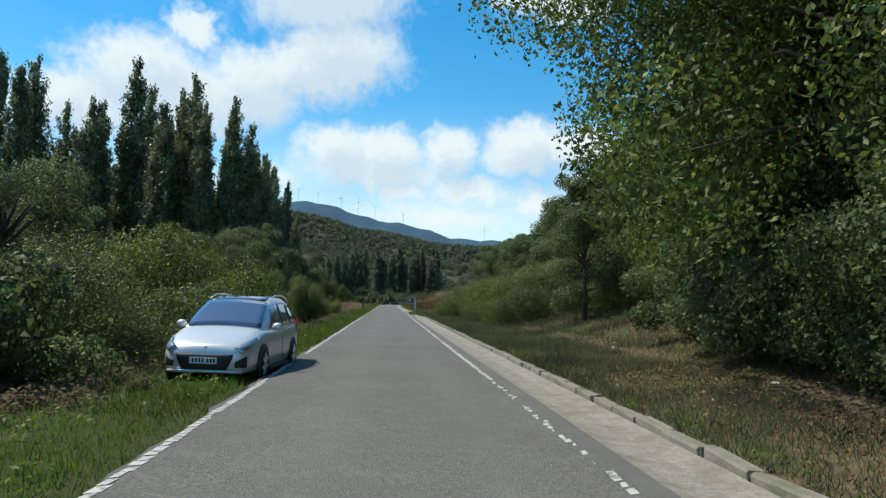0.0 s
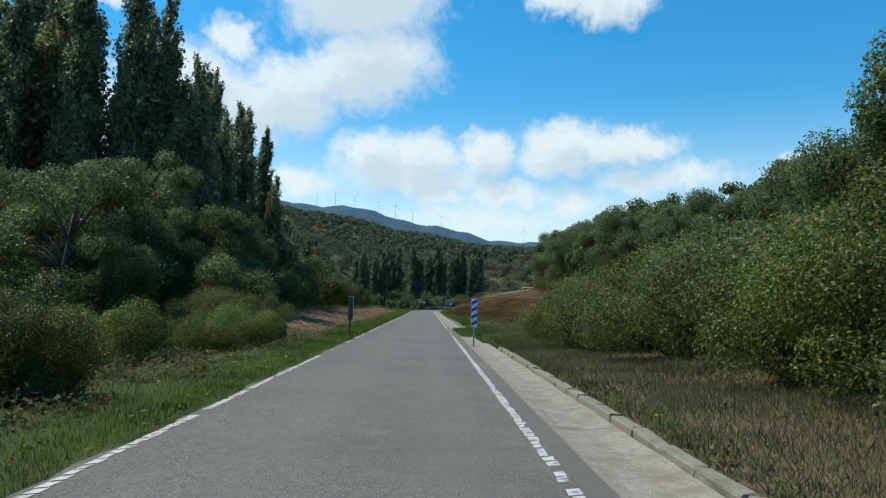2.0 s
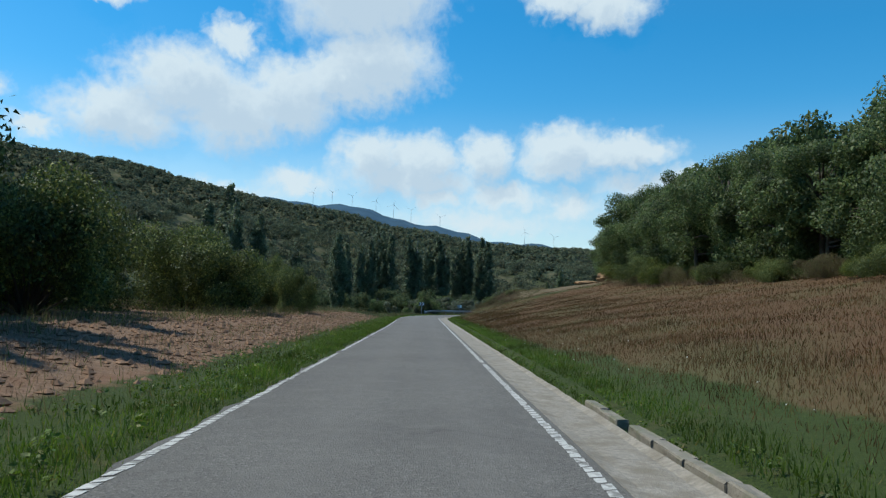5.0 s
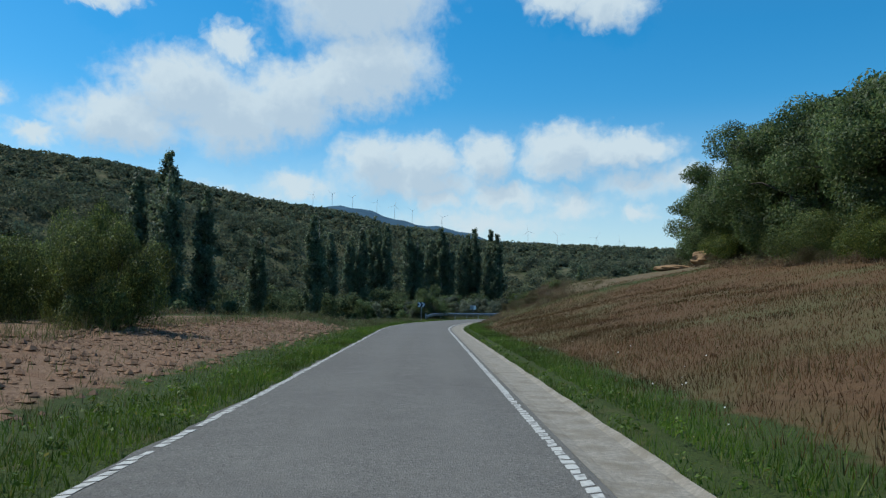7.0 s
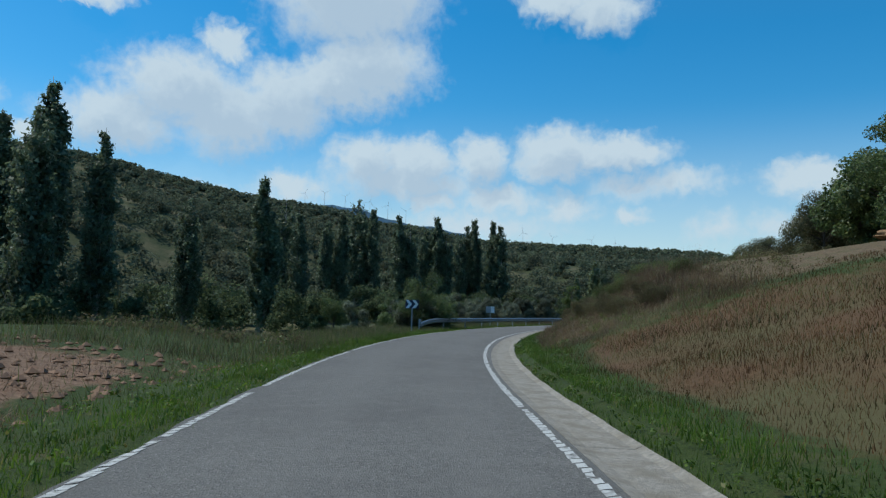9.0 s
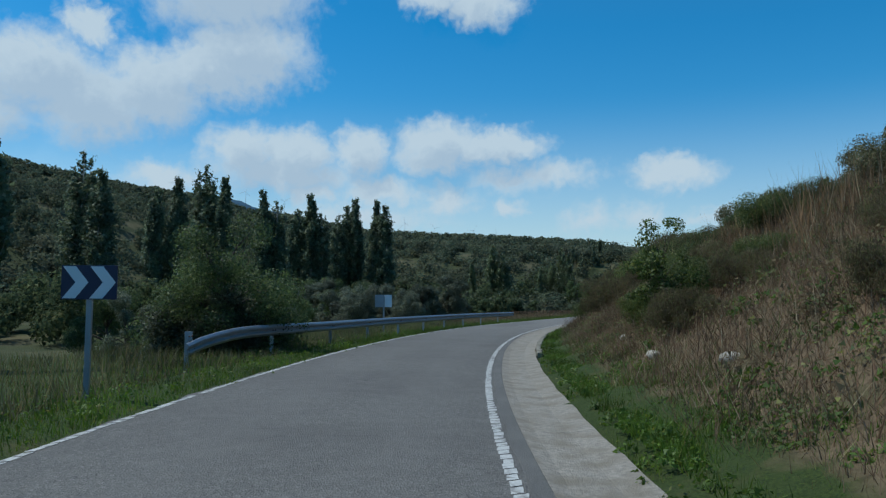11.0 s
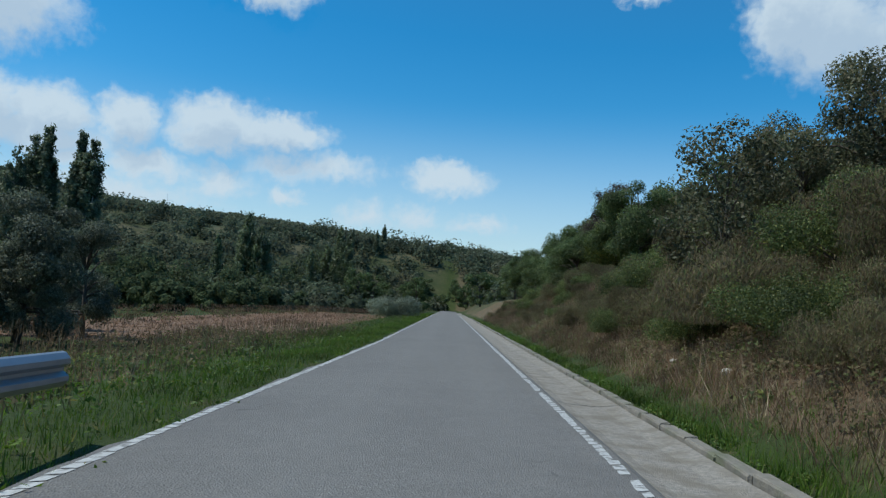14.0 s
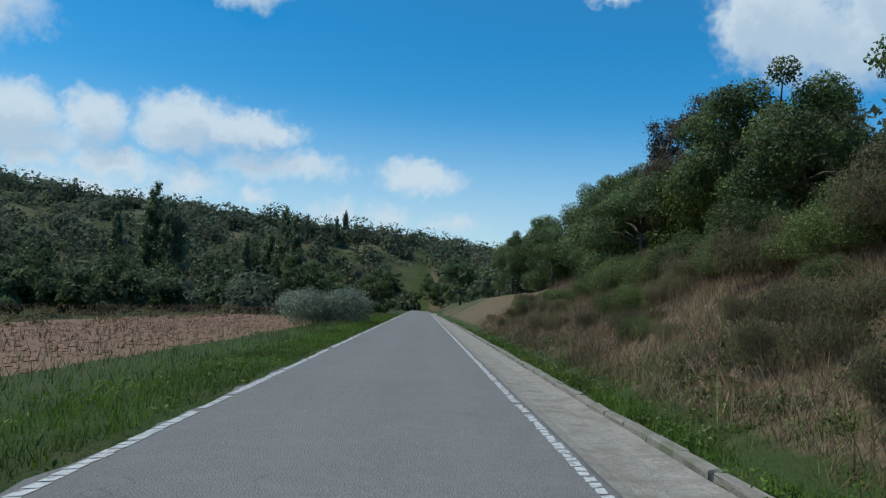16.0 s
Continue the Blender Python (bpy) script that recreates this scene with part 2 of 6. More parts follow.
M_ASPHALT = asphalt_material()
M_ASPHALT_DARK = material("asphalt_patch", (0.112, 0.105, 0.098), 0.9, vary=0.65, scale=45, second=(0.135, 0.127, 0.118), second_scale=1.2, second_at=(0.4, 0.7), bump=0.8, bump_scale=70)
M_PAINT = material("road_paint", (0.47, 0.46, 0.44), 0.8, vary=0.3, scale=22, second=(0.19, 0.18, 0.167), second_scale=8, second_at=(0.50, 0.66), bump=0.3)
M_CONCRETE = material("concrete", (0.265, 0.235, 0.198), 0.92, vary=0.65, scale=18, second=(0.195, 0.166, 0.128), second_scale=2.6, second_at=(0.44, 0.66), bump=1.0, bump_scale=45)
M_KERB = material("kerb_concrete", (0.205, 0.182, 0.148), 0.92, vary=0.3, scale=9, second=(0.14, 0.14, 0.09), second_scale=2.2, second_at=(0.48, 0.66), bump=0.8, bump_scale=25)
M_BARK = material("bark", (0.085, 0.070, 0.055), 0.95, vary=0.4, scale=9, bump=0.8, bump_scale=18)
M_BARK_PALE = material("pale_bark", (0.30, 0.28, 0.24), 0.9, vary=0.4, scale=6, bump=0.6, bump_scale=14)
M_STEEL = material("galvanised_steel", (0.33, 0.35, 0.385), 0.5, metal=0.7, vary=0.15, scale=5, bump=0.1, second=(0.29, 0.30, 0.32), second_scale=1.5, second_at=(0.45, 0.7))
M_SIGN_BLUE = material("sign_blue", (0.01, 0.06, 0.42), 0.4, vary=0.1, scale=3)
M_SIGN_DARK = material("sign_dark_blue", (0.012, 0.018, 0.06), 0.4, vary=0.1, scale=3)
M_SIGN_WHITE = material("sign_white", (0.75, 0.77, 0.80), 0.4, vary=0.05, scale=3)
M_RUST = material("rusty_steel", (0.13, 0.06, 0.04), 0.85, vary=0.4, scale=15, bump=0.3)
M_STONE = material("limestone", (0.40, 0.36, 0.30), 0.9, vary=0.25, scale=6, bump=0.6, bump_scale=12)

L_OAK = leaf_material("oak_leaves", (0.050, 0.088, 0.020), (0.150, 0.205, 0.042), (0.30, 0.30, 0.08), 0.94, 0.45)
L_OAK_DARK = leaf_material("dark_oak_leaves", (0.054, 0.086, 0.032), (0.150, 0.200, 0.070), (0.22, 0.24, 0.10), 0.94, 0.5)
L_THICKET = leaf_material("thicket_leaves", (0.058, 0.080, 0.040), (0.125, 0.154, 0.072), (0.18, 0.19, 0.10), 0.94, 0.45, 0.8)
L_BUSH = leaf_material("bush_leaves", (0.044, 0.070, 0.015), (0.158, 0.200, 0.038), (0.30, 0.29, 0.06), 0.92, 0.42)
L_IVY = leaf_material("ivy_leaves", (0.042, 0.064, 0.018), (0.145, 0.170, 0.040), (0.28, 0.30, 0.08), 0.88, 0.35)
L_BRAMBLE = leaf_material("bramble_leaves", (0.056, 0.086, 0.026), (0.150, 0.182, 0.054), (0.25, 0.25, 0.07), 0.92, 0.45)
L_POPLAR = leaf_material("poplar_leaves", (0.074, 0.104, 0.046), (0.195, 0.235, 0.110), (0.36, 0.39, 0.25), 0.91, 0.5, 0.38)
L_POPLAR_PALE = leaf_material("valley_poplar_leaves", (0.078, 0.106, 0.058), (0.165, 0.198, 0.110), (0.27, 0.30, 0.19), 0.94, 0.45, 0.6)
# hillside leaves greyed and lifted: aerial haze is part of these colours
L_FAR = leaf_material("hazed_wood_leaves", (0.074, 0.096, 0.062), (0.126, 0.150, 0.092), (0.18, 0.18, 0.12), 0.95, 0.40, 0.9, 0.16, (0.150, 0.144, 0.096))
L_GREY = leaf_material("grey_willow_leaves", (0.14, 0.165, 0.11), (0.27, 0.30, 0.21), None, 0.9, 0.25)
L_GRASS = leaf_material("green_grass", (0.065, 0.120, 0.014), (0.135, 0.205, 0.026), (0.21, 0.20, 0.06), 0.93, 0.45)
L_WEED = leaf_material("leafy_weeds", (0.055, 0.105, 0.016), (0.120, 0.185, 0.030), (0.20, 0.22, 0.04), 0.93, 0.45)
L_DRY = leaf_material("dry_grass", (0.126, 0.082, 0.047), (0.240, 0.162, 0.096), (0.36, 0.29, 0.18), 0.93, 0.45, 0.7)
L_REED = leaf_material("dry_reeds", (0.19, 0.10, 0.045), (0.36, 0.22, 0.11), (0.42, 0.34, 0.2), 0.9, 0.3, 0.6)
M_CLOD = material("ploughed_earth", (0.245, 0.150, 0.098), 0.95, vary=0.45, scale=3, spec=0.15, bump=0.5, bump_scale=20)
L_MIXED = leaf_material("half_dry_grass", (0.105, 0.100, 0.046), (0.235, 0.200, 0.105), (0.105, 0.145, 0.032), 0.72, 0.4, 0.7)
L_VERGE = leaf_material("rough_verge_grass", (0.066, 0.073, 0.035), (0.138, 0.132, 0.070), (0.095, 0.135, 0.032), 0.75, 0.4, 0.7)
L_WHEAT = leaf_material("ripe_field_stalks", (0.116, 0.062, 0.030), (0.164, 0.090, 0.042), (0.090, 0.084, 0.030), 0.74, 0.4, 0.8)
L_STUBBLE = leaf_material("stubble_stalks", (0.13, 0.078, 0.05), (0.29, 0.20, 0.13), None, 0.9, 0.25, 0.75)
L_STALK = leaf_material("dead_stalk", (0.138, 0.078, 0.050), (0.295, 0.196, 0.126), (0.42, 0.34, 0.23), 0.93, 0.2, 0.8)
L_SCRUB = leaf_material("scrub_leaves", (0.100, 0.078, 0.046), (0.230, 0.185, 0.108), (0.16, 0.17, 0.07), 0.75, 0.45, 0.85)
L_LITTER = leaf_material("fallen_leaves", (0.085, 0.046, 0.026), (0.190, 0.120, 0.066), (0.30, 0.22, 0.13), 0.9, 0.1, 0.8)

# ---- the plan: road coordinates s along, d to the right of the right-hand edge line ----
EDGE_X, S0, RAD, TURN = 2.0, 182.4, 147.0, radians(28.71)
S1 = S0 + RAD * TURN
END = (EDGE_X + RAD - RAD * math.cos(TURN), S0 + RAD * math.sin(TURN))


def road(s, d):
    if s < S0:
        return EDGE_X + d, s
    a = min((s - S0) / RAD, TURN)
    x, y = EDGE_X + RAD - (RAD - d) * math.cos(a), S0 + (RAD - d) * math.sin(a)
    e = max(0.0, s - S1)
    return x + e * math.sin(TURN), y + e * math.cos(TURN)


def heading(s):
    return -min(max((s - S0) / RAD, 0.0), TURN)


def road_sd(x, y):
    x, y = np.asarray(x, float), np.asarray(y, float)
    a = np.arctan2(y - S0, EDGE_X + RAD - x)
    s, d = y.copy(), x - EDGE_X
    arc = (y >= S0) & (a < TURN) & (a >= 0)
    s = np.where(arc, S0 + RAD * a, s)
    d = np.where(arc, RAD - np.hypot(x - EDGE_X - RAD, y - S0), d)
    past = (y >= S0) & ~arc
    u, v = x - END[0], y - END[1]
    s = np.where(past, S1 + u * math.sin(TURN) + v * math.cos(TURN), s)
    d = np.where(past, u * math.cos(TURN) - v * math.sin(TURN), d)
    return s, d


def width(s):
    return np.interp(s, [150, 205, 235, 258, 270, 285], [3.97, 4.45, 4.55, 4.60, 4.40, 4.15])


def ease(a, b, x):
    t = np.clip((x - a) / (b - a), 0, 1)
    return t * t * (3 - 2 * t)


RIDGE = [(-900, 260, 62), (-400, 330, 49), (-174, 407, 44), (-72, 520, 39), (10, 527, 26), (94, 518, 22), (148, 531, 23), (260, 600, 25), (500, 760, 40), (900, 900, 60)]


RIDGE_BACK = [(-1500, 700, 182), (-900, 780, 171), (-500, 930, 163), (-380, 960, 151), (-164, 1000, 110), (-60, 1020, 91), (60, 1030, 75), (200, 1040, 73), (400, 1060, 70), (900, 1150, 80)]


def ridge_z(x, y, nodes=RIDGE, reach=135):
    z = np.full(np.shape(x), -50.0)
    for (x0, y0, h0), (x1, y1, h1) in zip(nodes[:-1], nodes[1:]):
        k = np.clip(((x - x0) * (x1 - x0) + (y - y0) * (y1 - y0)) / ((x1 - x0) ** 2 + (y1 - y0) ** 2), 0, 1)
        far = np.hypot(x - x0 - k * (x1 - x0), y - y0 - k * (y1 - y0))
        h = h0 + k * (h1 - h0)
        z = np.maximum(z, (h + 4) * (0.5 + 0.5 * np.cos(np.pi * np.clip(far / reach, 0, 1))) - 4)
    return z


def ripple(x, y):
    return 0.5 * np.sin(x * 0.9 + 1.3 * np.sin(y * 0.37)) * np.sin(y * 0.8 + 0.7 * np.sin(x * 0.53)) + 0.5 * np.sin(x * 0.31 + y * 0.23) * np.sin(y * 0.29 - x * 0.17 + 1.0)


def ground_z(x, y):
    s, d = road_sd(x, y)
    w = width(s)
    wob = ripple(x, y)
    # right-hand side
    dc = np.clip(d, 0, 150)
    base = 0.06 + 0.05 * np.clip(dc - 1.3, 0, 3)
    wood = base + 0.30 * np.clip(dc - 4.5, 0, 16) + 0.20 * np.clip(dc - 20.5, 0, 70)
    zf = np.interp(s, [75, 107, 172, 205], [2.4, 3.2, 4.2, 5.4])
    crop = base + zf * np.clip((dc - 3) / 19, 0, 1) + 0.25 * np.clip(dc - 22, 0, 70)
    bank = 0.05 + 0.62 * np.clip(dc - 1.9, 0, 5.5) + 0.16 * np.clip(dc - 7.4, 0, 14) + 0.3 * np.clip(dc - 21.4, 0, 60)
    low = 0.05 + 0.55 * np.clip(dc - 1.9, 0, 5.5) + 0.05 * np.clip(dc - 7.4, 0, 12) + 0.5 * np.clip(dc - 16, 0, 45)
    k1, k2, k3 = ease(60, 74, s), ease(188, 212, s), ease(298, 322, s)
    right = wood + (crop - wood) * k1
    right = right + (bank - right) * k2
    right = right + (low - right) * k3
    right = right + 0.10 * wob * ease(1.6, 4, d) * (1 + k2)
    # left-hand side
    e = np.clip(-d - w, 0, 400)
    hedge = -0.05 - 0.08 * np.clip(e - 1, 0, 4) - 0.10 * np.clip(e - 5, 0, 14)
    crop_l = -0.05 - 0.10 * np.clip(e - 1, 0, 1) + 0.13 * np.clip(e - 2.5, 0, 5) - 0.12 * np.clip(e - 20, 0, 16)
    drop = -0.05 - 0.34 * np.clip(e - 1.9, 0, 6) - 0.05 * np.clip(e - 8, 0, 20)
    flat_l = -0.05 - 0.14 * np.clip(e - 1.2, 0, 6) - 0.02 * np.clip(e - 8, 0, 30)
    j1, j2, j3 = ease(68, 80, s), ease(196, 214, s), ease(262, 280, s)
    left = hedge + (crop_l - hedge) * j1
    left = left + (drop - left) * j2
    left = left + (flat_l - left) * j3
    left = left + 0.07 * wob * ease(0.8, 3, e)
    z = np.where(d > 0, right, left)
    on_road = (d < np.where((s > 76.3) & (s < 85.0), 0.25, 1.3)) & (d > -w - 0.35)
    z = np.where(on_road, -0.13, z)
    hill = np.maximum(ridge_z(x, y), ridge_z(x, y, RIDGE_BACK, 420))
    keep = np.maximum(ease(6, 45, np.where(d > 0, d, e)), ease(470, 520, s))
    hill = hill * keep - 4 * (1 - keep)
    return np.maximum(z, hill + 0.4 * wob * keep)


def gz(x, y):
    return float(ground_z(np.array([x]), np.array([y]))[0])


# ---- mesh helpers ----
def mesh_from(name, verts, faces, mats, smooth=False):
    me = bpy.data.meshes.new(name)
    me.from_pydata(verts, [], faces)
    for m in (mats if isinstance(mats, (list, tuple)) else [mats]):
        me.materials.append(m)
    if smooth:
        me.polygons.foreach_set("use_smooth", [True] * len(me.polygons))
    me.update()
    return me


def quads_mesh(name, verts, n, k, mat):
    """n separate polygons of k corners from an (n*k, 3) array."""
    me = bpy.data.meshes.new(name)
    me.vertices.add(n * k)
    me.vertices.foreach_set("co", np.ascontiguousarray(verts, dtype=np.float32).ravel())
    me.loops.add(n * k)
    me.loops.foreach_set("vertex_index", np.arange(n * k, dtype=np.int32))
    me.polygons.add(n)
    me.polygons.foreach_set("loop_start", np.arange(0, n * k, k, dtype=np.int32))
    me.polygons.foreach_set("loop_total", np.full(n, k, dtype=np.int32))
    me.materials.append(mat)
    me.update(calc_edges=True)
    return me


def part(name, bm, mat, parent, label="", smooth=False):
    if isinstance(bm, bmesh.types.BMesh):
        me = bpy.data.meshes.new(name)
        if smooth:
            for f in bm.faces:
                f.smooth = True
        bm.to_mesh(me)
        bm.free()
        me.materials.append(mat)
    else:
        me = bm
    ob = new(name, me)
    ob.parent = parent
    if label:
        ob["label"] = label
    return ob


def box(bm, x0, x1, y0, y1, z0, z1, bevel=0.0):
    r = bmesh.ops.create_cube(bm, size=1.0, matrix=Matrix.Translation(((x0 + x1) / 2, (y0 + y1) / 2, (z0 + z1) / 2)) @ Matrix.Diagonal((x1 - x0, y1 - y0, z1 - z0, 1)))
    if bevel:
        es = {e for v in r["verts"] for e in v.link_edges}
        bmesh.ops.bevel(bm, geom=list(es), offset=bevel, segments=2, affect="EDGES", profile=0.6)
    return bm


def tube_data(points, radii, sides=7):
    """Rings round a line of points: verts and faces."""
    verts, faces = [], []
    pts = [Vector(p) for p in points]
    for i, (p, r) in enumerate(zip(pts, radii)):
        t = (pts[min(i + 1, len(pts) - 1)] - pts[max(i - 1, 0)]).normalized()
        u = t.orthogonal().normalized()
        if abs(t.z) < 0.99:
            u = t.cross(Vector((0, 0, 1))).normalized()
        else:
            u = Vector((1, 0, 0))
        v = t.cross(u)
        for j in range(sides):
            a = 2 * math.pi * j / sides
            verts.append(p + (u * math.cos(a) + v * math.sin(a)) * r)
    for i in range(len(pts) - 1):
        for j in range(sides):
            a, b = i * sides + j, i * sides + (j + 1) % sides
            faces.append((a, b, b + sides, a + sides))
    faces.append(tuple(range(sides - 1, -1, -1)))
    faces.append(tuple(len(pts) * sides - sides + j for j in range(sides)))
    return verts, faces


def tubes_mesh(name, tubes, mat, sides=7):
    V, F = [], []
    for p, r in tubes:
        v, f = tube_data(p, r, sides)
        o = len(V)
        V += v
        F += [tuple(i + o for i in q) for q in f]
    return mesh_from(name, V, F, mat, True)


def unit(v):
    return v / np.maximum(np.linalg.norm(v, axis=1, keepdims=True), 1e-9)


def leaves_mesh(name, rng, pos, out, size, mat, droop=0.0, slim=0.55, corners=4, scatter=0.48):
    """Diamond leaves at pos, facing roughly along out."""
    n = len(pos)
    nrm = unit(unit(out) * 0.8 + rng.normal(0, scatter, (n, 3)) + np.array([0, 0, 0.2]))
    ax = unit(np.cross(nrm, rng.normal(0, 1, (n, 3))) + np.array([0, 0, -droop]))
    ay = unit(np.cross(nrm, ax))
    sz = size * rng.uniform(0.6, 1.4, (n, 1))
    if corners == 3:
        v = np.empty((n, 3, 3))
        v[:, 0], v[:, 1], v[:, 2] = pos - ax * sz, pos + ax * sz * 0.6 + ay * sz * slim * 1.3, pos + ax * sz * 0.6 - ay * sz * slim * 1.3
        return quads_mesh(name, v.reshape(-1, 3), n, 3, mat)
    v = np.empty((n, 4, 3))
    v[:, 0], v[:, 2] = pos - ax * sz, pos + ax * sz
    v[:, 1], v[:, 3] = pos - ay * sz * slim + nrm * sz * 0.12, pos + ay * sz * slim + nrm * sz * 0.12
    return quads_mesh(name, v.reshape(-1, 3), n, 4, mat)


def lobes_points(rng, lobes, n, shell=0.35):
    """Points in the outer shell of ellipsoid lobes (x, y, z, rx, ry, rz), with the way outward."""
    L = np.array(lobes, float)
    w = L[:, 3] * L[:, 4] * L[:, 5]
    w = w ** 0.7
    pick = rng.choice(len(L), n, p=w / w.sum())
    u = unit(rng.normal(0, 1, (n, 3)))
    r = 1 - shell * rng.uniform(0, 1, (n, 1)) ** 1.5
    r = r + rng.normal(0, 0.07, (n, 1))
    return L[pick, :3] + u * r * L[pick, 3:6], u


def broad_tree(rng, h, spread, n, size, leaf, bark, low=0.25, lobes_n=16, name="tree", trunk_r=None, scatter=0.48):
    """A broad-leaved tree: trunk with limbs and a crown of many leaves in uneven lobes. Returns the Empty."""
    tree = new(name)
    tr = trunk_r or h * 0.020
    lean = rng.normal(0, 0.04, 2)
    top = (lean[0] * h, lean[1] * h, h * 0.72)
    trunk = [(top[0] * k, top[1] * k, top[2] * k) for k in (0, 0.25, 0.5, 0.75, 1)]
    tubes = [(trunk, [tr * 1.35, tr, tr * 0.85, tr * 0.6, tr * 0.3])]
    lobes = []
    for i in range(lobes_n):
        a, k = i * 2.4 + rng.uniform(-0.4, 0.4), rng.uniform(0, 1)
        z = h * (low + (0.92 - low) * k)
        r = spread * (0.35 + 0.65 * math.sin(math.pi * min(1, 0.25 + 0.62 * k))) * rng.uniform(0.4, 1.0)
        c = (math.cos(a) * r + lean[0] * z, math.sin(a) * r + lean[1] * z, z)
        q = spread * rng.uniform(0.17, 0.42)
        lobes.append((*c, q, q, q * rng.uniform(0.6, 1.1)))
        k0 = min(0.95, 0.3 + 0.55 * k)
        b = (top[0] * k0, top[1] * k0, top[2] * k0)
        mid = ((b[0] + c[0]) / 2, (b[1] + c[1]) / 2, (b[2] + c[2]) / 2 + 0.05 * h)
        tubes.append(([b, mid, c], [tr * 0.45, tr * 0.28, tr * 0.08]))
    pos, out = lobes_points(rng, lobes, n, 0.55)
    part("trunk", tubes_mesh("trunk", tubes[:1], bark), bark, tree)
    part("limb_mass", tubes_mesh("limb_mass", tubes[1:], bark, 5), bark, tree)["kind"] = "stuff"
    part("crown", leaves_mesh("crown", rng, pos, out, size, leaf, 0.3, 0.55, 4, scatter), leaf, tree)
    return tree


def poplar_tree(rng, h, n, size, leaf, name="poplar", leaders=3, slim=1.0):
    """An upright poplar: a main stem and lesser leaders, each a pointed plume of steep branches with gaps between."""
    tree = new(name)
    tr = h * 0.011
    stems = [(0.0, 0.0, 0.0, 1.0, 1.0)]
    for i in range(leaders):
        a = i * 2.4 + rng.uniform(-0.5, 0.5)
        stems.append((math.cos(a) * h * rng.uniform(0.03, 0.06) * slim, math.sin(a) * h * rng.uniform(0.03, 0.06) * slim, rng.uniform(0.05, 0.16), rng.uniform(0.6, 0.93), rng.uniform(0.55, 0.8)))
    tubes, P, U = [], [], []
    total = sum((q[3] - q[2]) * q[4] for q in stems)
    for sx, sy, low, top, fat in stems:
        bow = rng.normal(0, 0.012, 2) * h
        line = [(sx * min(1, 0.25 + 2 * k) + bow[0] * math.sin(k * 3), sy * min(1, 0.25 + 2 * k) + bow[1] * math.sin(k * 3), h * (low + (top - low) * k)) for k in (0, 0.2, 0.4, 0.6, 0.8, 1.0)]
        tubes.append((line, [tr * fat * q for q in (1.4, 1.1, 0.9, 0.65, 0.4, 0.06)]))
        zs, xs, ys = [p[2] for p in line], [p[0] for p in line], [p[1] for p in line]
        m = int(58 * (top - low) * (0.6 + 0.4 * fat))
        for i in range(m):
            k = 0.08 + 0.92 * (i + 0.5) / m
            if rng.random() < 0.12:
                continue
            a = i * 2.4 + rng.uniform(-0.7, 0.7)
            z0 = h * (low + (top - low) * k * 0.92)
            full = (min(1.0, 0.5 + 2.2 * k) * (1 - k) ** 0.42) * fat * slim
            reach = h * (0.098 * full + 0.003) * rng.uniform(0.62, 1.15)
            rise = h * rng.uniform(0.10, 0.19) * (1 - 0.62 * k)
            bx, by = float(np.interp(z0, zs, xs)), float(np.interp(z0, zs, ys))
            b, c = (bx, by, z0), (bx + math.cos(a) * reach, by + math.sin(a) * reach, z0 + rise)
            tubes.append(([b, (bx + (c[0] - bx) * 0.65, by + (c[1] - by) * 0.65, z0 + rise * 0.45), c], [tr * 0.32 * fat, tr * 0.2 * fat, tr * 0.04]))
            q = max(8, int(n / total * (top - low) * fat / m * (0.5 + full)))
            t = rng.uniform(0.1, 1.12, (q, 1))
            axis = np.array(b) + (np.array(c) - np.array(b)) * np.hstack([t ** 0.75, t ** 0.75, t])
            off = rng.normal(0, 1, (q, 3)) * np.array([0.014, 0.014, 0.020]) * h * (0.35 + 0.7 * full)
            P.append(axis + off)
            U.append(off + np.array([math.cos(a), math.sin(a), 0.3]) * 0.02 * h)
    part("trunk", tubes_mesh("trunk", tubes[:1], M_BARK_PALE, 6), M_BARK_PALE, tree)
    part("branch_mass", tubes_mesh("branch_mass", tubes[1:], M_BARK_PALE, 4), M_BARK_PALE, tree)["kind"] = "stuff"
    part("crown", leaves_mesh("crown", rng, np.vstack(P), np.vstack(U), size, leaf, 0.5, 0.55, 3), leaf, tree)
    return tree


def bush(rng, h, spread, n, size, leaf, lobes_n=9, name="bush", droop=0.2, slim=0.55, corners=4):
    """A shrub down to the ground: stems and uneven leafy lobes."""
    b = new(name)
    lobes, tubes = [], []
    for i in range(lobes_n):
        a, r = i * 2.4 + rng.uniform(-0.5, 0.5), spread * math.sqrt(rng.uniform(0, 0.75))
        k = rng.uniform(0.15, 0.85) * (1 - 0.45 * r / spread)
        q = spread * rng.uniform(0.2, 0.44)
        lobes.append((math.cos(a) * r, math.sin(a) * r, h * k, q, q, min(q, h * 0.36) * rng.uniform(0.7, 1.0)))
        tubes.append(([(0, 0, -0.1), (math.cos(a) * r * 0.6, math.sin(a) * r * 0.6, h * k * 0.6), (math.cos(a) * r, math.sin(a) * r, h * k * 1.1)], [0.03 * h ** 0.5, 0.02, 0.006]))
    pos, out = lobes_points(rng, lobes, n, 0.5)
    stray = rng.random(n) < 0.06
    pos[stray] += out[stray] * rng.uniform(0.02, 0.13, (int(stray.sum()), 1)) * spread
    pos[:, 2] = np.maximum(pos[:, 2], 0.02 + 0.1 * rng.random(n))
    part("stem_mass", tubes_mesh("stem_mass", tubes, M_BARK, 4), M_BARK, b)["kind"] = "stuff"
    part("foliage", leaves_mesh("foliage", rng, pos, out, size, leaf, droop, slim, corners, 0.62), leaf, b)
    return b


